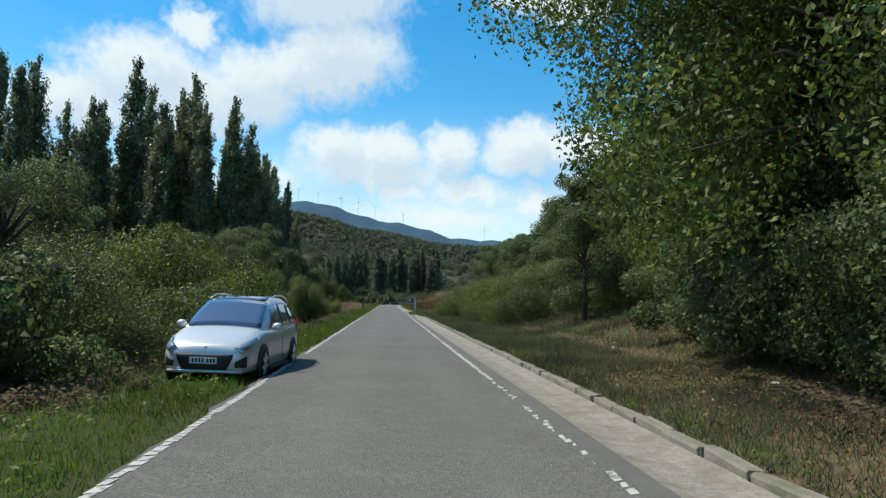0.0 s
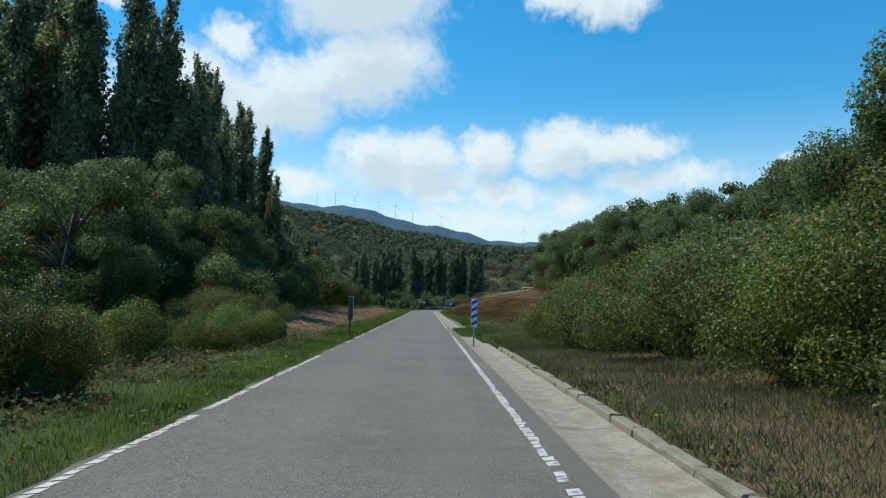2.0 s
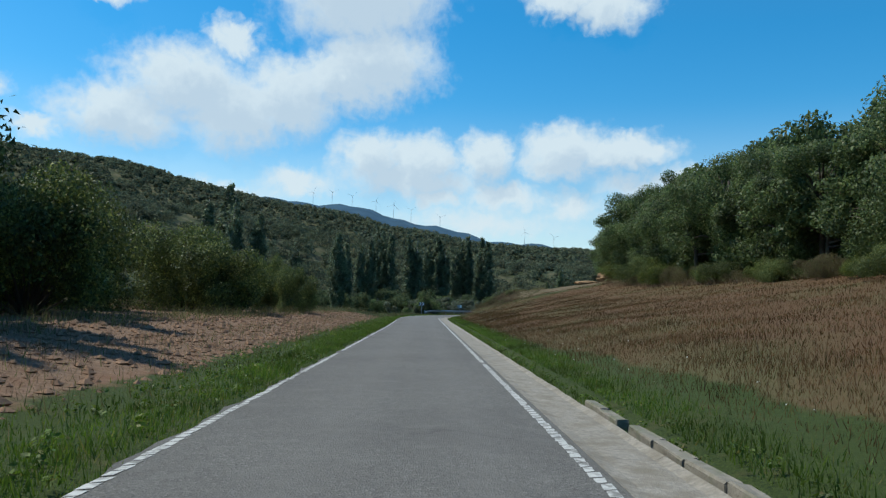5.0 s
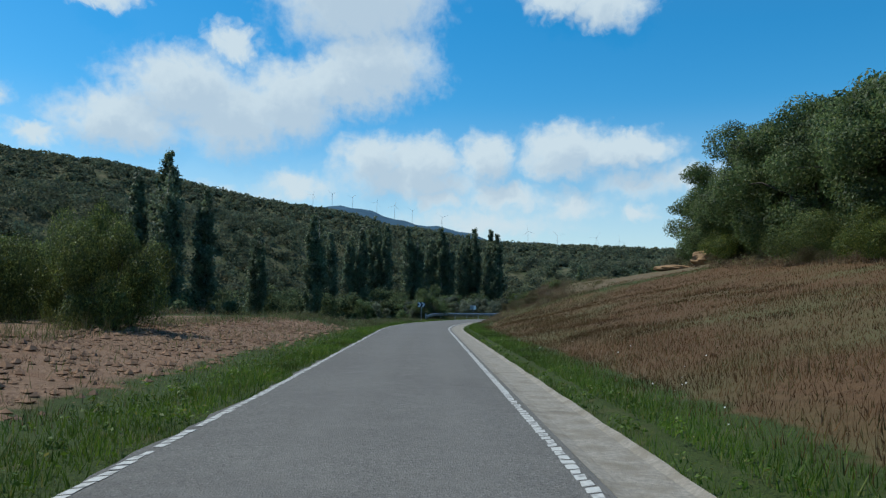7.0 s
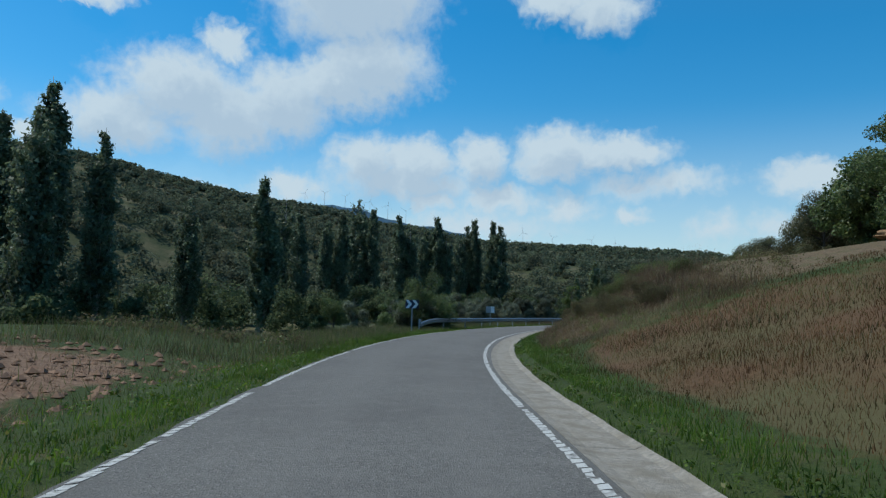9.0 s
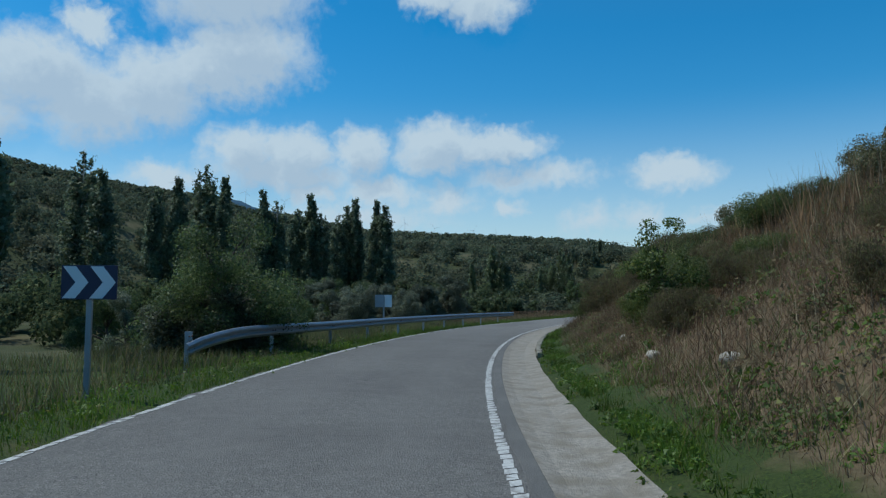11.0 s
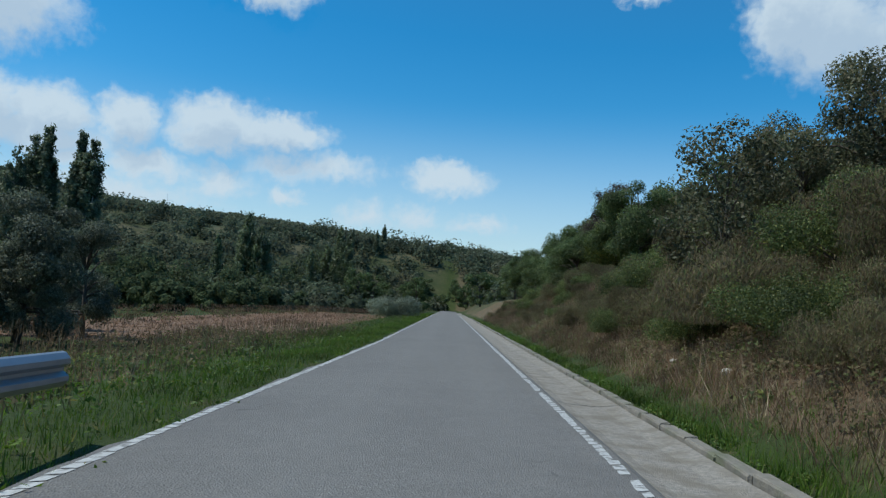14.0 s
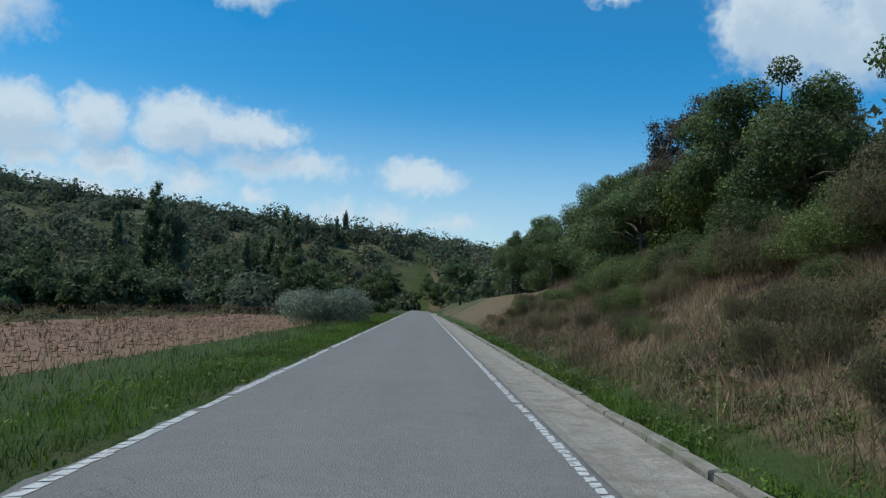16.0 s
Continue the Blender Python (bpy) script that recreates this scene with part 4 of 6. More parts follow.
# big oak over the right-hand verge, and the wood behind it
for s, d, k in ((12.0, 7.4, 1.35), (19.5, 8.4, 0.8), (14.5, 7.6, 1.35), (7, 9.4, 1.4), (20.5, 10.5, 0.9), (4.5, 7.4, 1.3), (16, 12, 1.35), (18, 8.6, 0.9), (25, 11.0, 0.72)):
    plant(BRIGHT, *at(s, d), k, "leafy oak with sunlit green leaves over the verge", "tree", "trees beside the road")
for s, d, k in ((55.3, 13.2, 0.9), (46, 14.5, 0.95), (42, 15, 0.9), (27, 12.5, 0.72), (9.0, 5.9, 0.5), (8.0, 7.2, 0.52), (12.4, 8.8, 0.6), (15.5, 10, 0.62), (7.4, 8.4, 0.6), (11, 10.4, 0.75), (31.6, 6.4, 0.52), (32, 14, 0.78), (16, 14.5, 1.2), (10, 12.5, 0.9), (14, 13.2, 0.85), (18, 13.5, 0.8), (6, 13, 0.9), (22, 13.5, 0.8), (12, 16, 1.1), (7, 17, 1.2), (66, 14, 0.75), (72, 17, 0.75), (78, 21, 0.8), (58, 12, 0.8), (62, 15, 0.9), (55, 15.5, 1.0), (64, 19, 0.8), (34, 12.5, 0.9), (70, 24, 0.85), (24, 16, 1.1), (33, 17, 0.8), (31, 22, 0.9), (40, 13, 0.85), (44, 20, 1.0), (50, 16, 0.75), (48, 24, 1.0), (56, 22, 0.8), (12, 19, 1.3), (38, 27, 1.2), (54, 30, 1.0), (62, 27, 0.8), (20, 24, 1.3), (58, 38, 1.0), (66, 36, 0.85)):
    plant(OAKS, *at(s, d), k, "dark green oak of the roadside wood", "tree", "trees beside the road")
for s, d, k in ((60, 4.9, 1.0), (63, 4.8, 1.05), (65.5, 4.7, 0.85), (67.4, 5.6, 0.8), (68.8, 7.0, 0.8), (71, 3.9, 0.66), (70.2, 5.0, 0.9), (65.6, 3.9, 0.75), (67.0, 4.6, 0.95), (61, 7.4, 1.3), (65, 7.2, 1.3), (57, 6.4, 1.2), (68, 8.4, 1.2), (70, 11, 1.3), (64, 10, 1.5), (58, 10, 1.5), (50, 9.5, 1.4), (69, 9.5, 0.9), (73, 12, 0.9), (67, 12, 1.2), (63, 9.5, 1.2), (76, 18, 0.9), (27, 9.5, 0.9), (31, 10, 1.1), (35, 8.5, 0.9), (39, 5.2, 0.85), (42, 4.9, 0.85), (45, 5.2, 0.95), (48, 4.8, 0.85), (51, 5.1, 0.95), (54, 4.9, 0.85), (43, 7.5, 1.2), (49, 7.6, 1.2), (55, 7.4, 1.2), (56, 9.0, 0.9), (60, 8.8, 0.75), (59, 12, 1.0), (46, 11, 1.3), (40, 10, 1.3), (34, 11, 1.3), (29, 12, 1.2), (53, 12, 1.1)):
    plant(BUSHES if ro.random() < 0.6 else BRAMBLES, *at(s, d), k, "yellow-green shrub at the edge of the verge", "bush", "shrubs along the right verge")
# wood behind the ripe field
front = [(72, 15), (84, 19), (107, 21.5), (172, 22.5), (204, 24)]
for i in range(58):
    s = 72 + 132 * (i / 57)
    d = float(np.interp(s, [p[0] for p in front], [p[1] for p in front])) + ro.uniform(0, 2) + (i % 3) * 4.5
    plant(OAKS if i % 3 == 0 else OAKS_FAR, *at(s, d), ro.uniform(0.8, 1.05) * (0.8 if s < 110 else 1.12 if s > 150 else 1), "dark green oak at the field edge", "tree", "wood behind the field")
for s, d, k in ((204, 25, 1.0), (209, 23, 0.9), (214, 22.5, 0.85), (212, 30, 1.1), (206, 33, 1.2), (218, 24, 0.8)):
    plant(OAKS, *at(s, d), k, "dark green oak at the field edge", "tree", "wood behind the field")
for i in range(34):
    s = 76 + 130 * (i / 33) + ro.uniform(-1.6, 1.6)
    d = float(np.interp(s, [p[0] for p in front], [p[1] for p in front])) - 0.8 + ro.uniform(-1.0, 1.2)
    plant((BRAMBLES, BUSHES, SCRUBS)[i % 3], *at(s, d), ro.uniform(0.45, 1.25), "leafy shrub along the edge of the wood", "bush", "shrubs at the wood's edge")
for i in range(26):
    s = 76 + 128 * (i / 25)
    d = float(np.interp(s, [p[0] for p in front], [p[1] for p in front])) + 2.2 + ro.uniform(-1, 1)
    plant(OAKS_FAR, *at(s, d), ro.uniform(0.62, 0.85) * (0.85 if s < 110 else 1), "dark green oak at the field edge", "tree", "wood behind the field")
# trees and bushes on the bank inside the bend
for i in range(64):
    s = 226 + 140 * (i / 63) + ro.uniform(-1.5, 1.5)
    dd = (26 if s < 266 else 14 if s < 300 else 18) + ro.uniform(-2, 12)
    plant((DRY_OAKS if i % 3 else OAKS) if dd < 25 else OAKS_FAR, *at(s, dd), ro.uniform(0.7, 0.95) if s < 266 else ro.uniform(0.52, 0.74) if s < 290 else ro.uniform(0.55, 0.85) if s < 312 else ro.uniform(0.55, 0.75) if s < 332 else ro.uniform(0.85, 1.15), "low dark oak on the bank", "tree", "scrub on the bank")
for x, y, k in ((39.5, 243, 0.9), (42, 249, 0.9), (45, 239, 1.0), (47, 256, 0.9), (51, 263, 0.85), (57, 270, 0.85)):
    plant(DRY_OAKS, x, y, k * 0.9, "tall olive oak on the slope above the bank", "tree", "scrub on the bank")
for i in range(16):
    plant(OAKS_FAR, *at(228 + 2.4 * i, 33 + 4 * (i % 3)), ro.uniform(1.0, 1.3), "dark oak high on the slope above the bank", "tree", "scrub on the bank")
for i in range(70):
    s = 222 + 68 * (i / 69) + ro.uniform(-1, 1)
    plant(BRAMBLES if i % 4 else BUSHES, *at(s, ro.uniform(6.8, 13)), ro.uniform(0.4, 0.7) * (0.6 if s < 238 else 1), "tangled green scrub on the dry bank", "bush", "scrub on the bank")
for i in range(34):
    s = 234 + 30 * (i / 33) + ro.uniform(-0.6, 0.6)
    plant(BRAMBLES if i % 5 else SCRUBS, *at(s, ro.uniform(3.9, 7.4)), ro.uniform(0.42, 0.68), "dense green brambles on the steep bank", "bush", "scrub on the bank")
for i in range(84):
    s = 238 + 51 * (i / 83) + ro.uniform(-0.6, 0.6)
    d = 3.3 + 4.6 * ((i * 0.618) % 1)
    plant(SCRUBS if i % 4 else BRAMBLES, *at(s, d), ro.uniform(0.4, 0.75) * (0.5 + 0.1 * d), "brown and olive scrub on the steep bank", "bush", "scrub on the bank")
for i in range(20):
    s = 200 + 34 * (i / 19) + ro.uniform(-0.6, 0.6)
    plant(SCRUBS, *at(s, ro.uniform(3.6, 7.5)), ro.uniform(0.26, 0.42), "low dry scrub on the bank", "bush", "scrub on the bank")
plant(BUSHES, *at(341, 18.5), 2.5, "bright green leafy tree before the dark oaks", "tree", "", 1.15)
for i in range(18):
    s = 303 + 24 * (i / 17) + ro.uniform(-0.6, 0.6)
    plant(BRAMBLES if i % 3 else SCRUBS, *at(s, ro.uniform(5.8, 8.2)), ro.uniform(0.45, 0.8), "green brambles along the crest of the bank", "bush", "scrub on the bank")
for i in range(30):
    s = 298 + 44 * (i / 29) + ro.uniform(-0.6, 0.6)
    plant(SCRUBS if i % 3 else BRAMBLES, *at(s, ro.uniform(2.9, 6.2)), ro.uniform(0.22, 0.45), "low brown and olive scrub on the cut bank", "bush", "scrub on the bank")
plant(SAPLING, *at(219.6, 3.3), 0.62, "thin leafy sapling on the dry bank", "tree", "saplings on the bank")
plant(OLIVE_SAPLING, *at(274.6, 4.2), 1.15, "olive-brown young tree above the dry bank", "tree", "saplings on the bank")
plant(SCRUBS, *at(272.4, 4.4), 0.9, "olive-brown scrub on the dry bank", "bush", "scrub on the bank")
plant(SCRUBS, *at(276.0, 5.2), 1.0, "olive-brown scrub on the dry bank", "bush", "scrub on the bank")
for i in range(14):
    plant(BRAMBLES, *at(206 + 2.0 * i + ro.uniform(-0.8, 0.8), ro.uniform(4.4, 8.8)), ro.uniform(0.3, 0.5), "green brambles among the dry grass of the bank", "bush", "scrub on the bank")
plant(BUSHES, *at(222, 3.6), 0.34, "yellow-flowering shrub on the dry bank", "bush", "scrub on the bank")
# two half-bare trees on the bank
def bare_tree(rng, h, n):
    t = new("bare_tree")
    tubes, tips = [], []

    def grow(p, way, ln, r, depth):
        q = p + way * ln
        tubes.append(([p, (p + q) / 2 + Vector(rng.normal(0, 0.05, 3)) * ln, q], [r, r * 0.8, r * 0.6]))
        if depth == 0:
            tips.append(q)
            return
        for _ in range(3 if depth > 1 else 4):
            w = (way + Vector(rng.normal(0, 0.5, 3)) + Vector((0, 0, 0.12))).normalized()
            grow(q, w, ln * rng.uniform(0.6, 0.85), r * 0.6, depth - 1)
    grow(Vector((0, 0, -0.2)), Vector((0.05, 0, 1)), h * 0.3, h * 0.022, 4)
    part("trunk", tubes_mesh("trunk", tubes[:1], M_BARK_PALE, 7), M_BARK_PALE, t)
    part("branch_mass", tubes_mesh("branch_mass", tubes[1:], M_BARK_PALE, 4), M_BARK_PALE, t)["kind"] = "stuff"
    tp = np.array(tips)
    pos = tp[rng.integers(len(tp), size=n)] + rng.normal(0, 0.32, (n, 3))
    part("crown", leaves_mesh("crown", rng, pos, pos - pos.mean(0), 0.10, L_DEAD, 0.3), L_DEAD, t)
    return t


L_DEAD = leaf_material("withered_leaves", (0.060, 0.048, 0.042), (0.130, 0.105, 0.085), (0.10, 0.11, 0.05), 0.9, 0.2, 0.8)
for s, d, k in ((343, 12.5, 0.8), (347, 12, 0.75), (351, 12.5, 0.85), (354, 15, 1.0), (349, 17, 0.95), (357, 11, 0.8), (362, 10, 0.75), (368, 10, 0.7), (375, 9.5, 0.7), (383, 9, 0.65), (358, 16, 1.0), (366, 14, 0.9)):
    plant(OAKS, *at(s, d), k, "dark grey-green oak below the withered trees", "tree", "scrub on the bank")
BARE = [bare_tree(ro, 15.0, 14000)]
for s, d, k in ((349.5, 14.5, 0.86), (352.5, 19, 0.95), (346, 20, 0.85)):
    plant(BARE, *at(s, d), k, "half-bare grey withered tree on the bank", "tree", "withered trees on the bank")

# left-hand hedge
for s, e, k in ((84, 9.5, 1.2), (88, 10.5, 1.3), (92, 10, 1.3), (97, 11, 1.4), (102, 10.5, 1.3), (107, 11.5, 1.4), (112, 11, 1.2), (80, 8, 1.1), (62, 5.2, 0.72), (65, 4.0, 0.5), (67.5, 3.6, 0.62), (70, 4.4, 0.66), (73, 5.8, 0.85), (77, 7.2, 0.9),  (4, 6.5, 1.2), (8, 5.6, 1.1), (12, 5.2, 1.15), (16, 5.0, 1.1), (20, 4.8, 1.15), (23, 4.4, 1.05), (24, 6.4, 1.55), (28, 5.8, 1.55), (32, 6.0, 1.35), (29, 4.0, 0.8), (33, 4.0, 0.6), (37, 4.4, 0.5), (41, 4.0, 0.45), (45, 4.3, 0.5), (49, 4.0, 0.55), (54, 4.6, 0.7), (58, 5.2, 0.66), (14, 8, 1.5), (19, 8, 1.4), (7, 9, 1.5)):
    plant(SHADY if s < 15 or s > 77 else BUSHES if 20 < s < 34 or 60 < s < 71 or ro.random() < 0.3 else BRAMBLES, *at(s, -3.97 - e), k, "overgrown bramble bush along the road", "bush", "hedge along the left verge")
for s, e, k in ((47, 6.0, 0.34), (52, 6.5, 0.38), (72, 10, 0.45), (76, 13, 0.5), (82, 12, 0.55), (30, 13, 0.8), (20, 16, 0.9), (72, 12, 0.75), (78, 13, 0.8), (84, 13, 0.9), (90, 14, 0.92), (97, 13, 0.82), (104, 14, 0.75), (110, 13, 0.6), (81, 10.5, 0.62), (87, 11, 0.66), (94, 11.5, 0.66), (100, 12, 0.6), (10, 14, 0.9), (2, 13, 0.9), (80, 20, 0.75), (90, 22, 0.75), (100, 22, 0.75), (70, 22, 0.75), (60, 24, 1.0), (50, 24, 1.0)):
    plant(OAKS, *at(s, -3.97 - e), k, "dark leafy tree at the field edge", "tree", "trees along the left side")
for x, y, k in ((-14.5, 117, 1.2), (-19, 113, 1.35), (-18, 122, 1.2), (-15, 131, 1.05), (-18.5, 136, 1.2), (-19, 143, 1.0), (-13, 149.5, 0.9), (-15.5, 152, 1.05), (-13.2, 168.2, 0.42), (-10.2, 163, 0.46), (-16, 166, 0.42), (-19, 172, 0.7), (-22, 178, 0.8)):
    plant(IVY, x, y, k * 1.3, "rounded ivy-covered bush beyond the ploughed strip", "bush", "bushes beyond the ploughed strip", 1.08 if k > 0.6 else 2.3 if x == -13.2 else 1.6)
for s, e, k in ((42.1, 2.6, 0.36), (43.0, 3.6, 0.30), (53.5, 3.2, 0.34), (72.6, 3.8, 0.36)):
    plant(IVY, *at(s, -3.97 - e), k, "tall ivy-clad shrub at the edge of the verge", "bush", "hedge along the left verge", 1.9 if s < 50 else 1.3)
# stream-side thicket
MASS = []
for i in range(90):
    y = 120 + 330 * i / 89
    x = float(np.interp(y, [120, 200, 260, 320, 366, 443], [-34, -38, -38, -12, 16, 88])) + ro.uniform(-14, 10)
    MASS.append((x, y, ro.uniform(0.5, 0.95)))
plant(GREYS, *at(347, -8.5), 0.95, "grey-green willow bush beside the road", "bush")
plant(GREYS, *at(353, -9.0), 0.75, "grey-green willow bush beside the road", "bush")
for i in range(16):
    plant(OAKS_FAR, *at(ro.uniform(400, 470), ro.choice([-1, 1]) * ro.uniform(7, 26) - 2), ro.uniform(0.6, 0.9), "dark tree at the far end of the road", "tree", "trees at the road's end")

for i in range(10):
    plant(OAKS_FAR, *at(ro.uniform(484, 500), -16 + 3.2 * i), ro.uniform(0.5, 0.75), "dark tree closing the end of the road", "tree", "trees at the road's end")
# trees on the valley floor left of the road beyond the bend
for i in range(26):
    plant(WILLOWS if i % 3 else OAKS, *at(ro.uniform(242, 288), ro.uniform(-31, -17)), ro.uniform(0.36, 0.6), "grey-green tree below the guard rail", "tree", "stream-side thicket")
for i in range(16):
    plant(WILLOWS, *at(260 + 2.3 * i + ro.uniform(-1, 1), ro.uniform(-21, -15.5)), ro.uniform(0.34, 0.5), "grey-green willow in a dense row below the road", "tree", "stream-side thicket")
for i in range(60):
    MASS.append((*at(286 + 1.9 * i + ro.uniform(-2, 2), ro.uniform(-46, -29)), ro.uniform(0.28, 0.5)))
for i in range(70):
    MASS.append((*at(ro.uniform(268, 440), ro.uniform(-95, -40)), ro.uniform(0.32, 0.58)))
# undergrowth below the big oaks
for s, d, k in ((21, 9.6, 1.0), (24, 10.0, 1.1), (28, 9.0, 0.9), (12, 11.5, 1.2), (16, 11.5, 1.3), (14, 13, 1.5), (20, 13, 1.5), (26, 13, 1.4), (8, 12.5, 1.3), (9.0, 5.9, 0.85), (7.2, 6.1, 0.9), (10.8, 6.0, 0.9), (12.8, 6.3, 0.95), (14.6, 6.6, 1.0), (17.2, 6.6, 0.95), (19.6, 6.8, 0.9), (7.2, 8.2, 1.1), (11, 9.4, 1.35), (16, 9.0, 1.3), (21.5, 8.2, 1.0), (5.5, 9.8, 1.3)):
    plant(SHADY, *at(s, d), k, "dark undergrowth below the roadside oaks", "bush", "undergrowth below the oaks")

# far woods on the hillside, nobody could count them
rf = np.random.default_rng(31)
P, U = [], []
for x, y, k in MASS:
    lobes = [(rf.normal(0, 1.9) * k, rf.normal(0, 1.9) * k, rf.uniform(0.12, 0.88) * 9 * k, 1.9 * k, 1.9 * k, 1.5 * k) for _ in range(12)]
    p, u = lobes_points(rf, lobes, 1300, 0.35)
    P.append(p + np.array([x, y, gz(x, y)]))
    U.append(u)
tagged(new("valley_wood", leaves_mesh("valley_wood", rf, np.vstack(P), np.vstack(U), 0.23, L_THICKET, 0.2, 0.6, 3, 0.35)), "leafy stream-side thicket along the valley floor", "woodland", kind="stuff")
fx, fy = rf.uniform(-380, 310, 15000), rf.uniform(250, 640, 15000)
fs, fd = road_sd(fx, fy)
fz = ground_z(fx, fy)
ok = ((fz > 1.5) | (fs > 385) | ((fs > 250) & (fd < -75))) & (np.abs(fd + 2) > np.where(fs > 484, 0, np.where(fs > 380, 9, 34))) & (fd < 60)
clear = ripple(fx * 0.22, fy * 0.22) + 0.4 * ripple(fx * 0.7 + 5, fy * 0.7)
ok &= rf.random(15000) < np.where(clear > -0.42, 1.0, 0.25)
fx, fy, fz = fx[ok][:5000], fy[ok][:5000], fz[ok][:5000]
P, U, Q = [], [], []
for x, y, z in zip(fx, fy, fz):
    r = rf.uniform(1.7, 3.6) * (1.3 if rf.random() < 0.25 else 1.0)
    lobes = [(x + rf.normal(0, 0.5) * r, y + rf.normal(0, 0.5) * r, z + r * rf.uniform(0.1, 1.1), r * 0.72, r * 0.72, r * rf.uniform(0.55, 0.8)) for _ in range(5)]
    p, u = lobes_points(rf, lobes, 180, 0.2)
    P.append(p)
    U.append(u)
    Q.append(np.full((180, 1), 0.43))
bx, by = rf.uniform(-760, 330, 7600), rf.uniform(640, 1020, 7600)
bz = ground_z(bx, by)
for x, y, z in zip(bx, by, bz):
    r = rf.uniform(2.6, 5.6)
    u = unit(rf.normal(0, 1, (30, 3)))
    u[:, 2] = np.abs(u[:, 2]) - 0.1
    P.append(np.array([x, y, z + r * 0.6 - 1.5]) + u * r * rf.uniform(0.8, 1.1, (30, 1)))
    U.append(u)
    Q.append(np.full((30, 1), 1.4))
fw_me = leaves_mesh("hillside_wood", rf, np.vstack(P), np.vstack(U), np.vstack(Q), L_FAR, 0.0, 0.75, 3, 0.3)
tagged(new("hillside_wood", fw_me), "oak scrub covering the far hillside", "woodland", kind="stuff")

# distant ridge with wind turbines
RIDGE_FAR = [(-1900, 2500, 150), (-1100, 2550, 250), (-600, 2600, 345), (-270, 2600, 330), (0, 2620, 272), (200, 2640, 232), (500, 2660, 205), (900, 2680, 190), (1500, 2600, 170), (2300, 2500, 120)]
V, F = [], []
cols = 120
for j in range(cols + 1):
    x = -1900 + 4200 * j / cols
    h = float(np.interp(x, [q[0] for q in RIDGE_FAR], [q[2] for q in RIDGE_FAR])) + 5 * math.sin(x * 0.021) + 4 * math.sin(x * 0.057)
    for k in range(9):
        q = k / 8
        V.append((x, 1750 + 900 * q, -20 + (h + 20) * math.sin(q * math.pi / 2) ** 1.6))
for j in range(cols):
    for k in range(8):
        a = j * 9 + k
        F.append((a, a + 9, a + 10, a + 1))
# base colour pushed to blue in place of the haze over the distance
M_FAR = material("hazed_wooded_hill", (0.060, 0.105, 0.150), 1.0, vary=0.35, scale=0.02, spec=0.0)
tagged(new("backdrop", mesh_from("backdrop", V, F, M_FAR, True)), "distant wooded ridge, blue haze painted into its colour", "hill", kind="structure")

# ---- parked car, facing the camera's start ----
M_SILVER = material("silver_car_paint", (0.64, 0.655, 0.67), 0.30, metal=0.35, vary=0.04, scale=60, spec=0.6)
M_BLACK = material("black_plastic", (0.012, 0.013, 0.016), 0.5, vary=0.2, scale=30)
M_RUBBER = material("tyre_rubber", (0.02, 0.02, 0.022), 0.8, vary=0.3, scale=20, bump=0.3)
M_ALLOY = material("alloy", (0.62, 0.63, 0.65), 0.3, metal=0.9, vary=0.05, scale=10)
# blue part-metal base imitates the sky mirrored in the car's glass
M_CARGLASS = material("sky_painted_car_glass", (0.10, 0.15, 0.24), 0.05, metal=0.35, vary=0.1, scale=2, spec=1.0)
M_LAMP = material("clear_lamp", (0.30, 0.33, 0.36), 0.08, metal=0.5, vary=0.2, scale=25, spec=0.9)
M_RED = material("red_tail_lamp", (0.45, 0.01, 0.015), 0.15, vary=0.2, scale=20, spec=0.8)
M_PLATE = material("plate_white", (0.72, 0.72, 0.70), 0.5, vary=0.05, scale=10)
CAR_X, CAR_Y, CAR_Z = -3.02, 12.8, -0.15
BODY = [(0.00, 0.56, 0.30, 0.58), (0.06, 0.72, 0.23, 0.66), (0.20, 0.83, 0.20, 0.73), (0.50, 0.89, 0.19, 0.83), (0.95, 0.915, 0.19, 0.92), (1.30, 0.92, 0.19, 0.98), (2.0, 0.925, 0.19, 0.99), (3.2, 0.925, 0.19, 1.01), (4.0, 0.91, 0.21, 1.04), (4.4, 0.88, 0.25, 1.04), (4.58, 0.81, 0.30, 1.00), (4.65, 0.68, 0.36, 0.90)]
HOUSE = [(1.12, 0.80, 0.93, 0.78, 0.97), (1.55, 0.85, 0.95, 0.73, 1.22), (2.05, 0.87, 0.96, 0.66, 1.44), (2.6, 0.88, 0.97, 0.66, 1.53), (3.4, 0.88, 0.99, 0.65, 1.53), (4.0, 0.87, 1.01, 0.63, 1.47), (4.38, 0.83, 1.01, 0.61, 1.28), (4.58, 0.79, 1.0, 0.70, 1.03)]


def body_at(y):
    return [float(np.interp(y, [b[0] for b in BODY], [b[i] for b in BODY])) for i in (1, 2, 3)]


def house_at(y):
    return [float(np.interp(y, [b[0] for b in HOUSE], [b[i] for b in HOUSE])) for i in (1, 2, 3, 4)]


def loft(name, sections, mat):
    V, F = [], []
    k = len(sections[0])
    for i, sec in enumerate(sections):
        V += sec
        if i:
            for j in range(k - 1):
                a = (i - 1) * k + j
                F.append((a, a + 1, a + k + 1, a + k))
    F.append(tuple(range(k - 1, -1, -1)))
    F.append(tuple(len(V) - k + j for j in range(k)))
    me = mesh_from(name, V, F, mat, True)
    return me


def mirror_section(half, y):
    return [(-x, y, z) for x, z in half] + [(x, y, z) for x, z in half[::-1]]


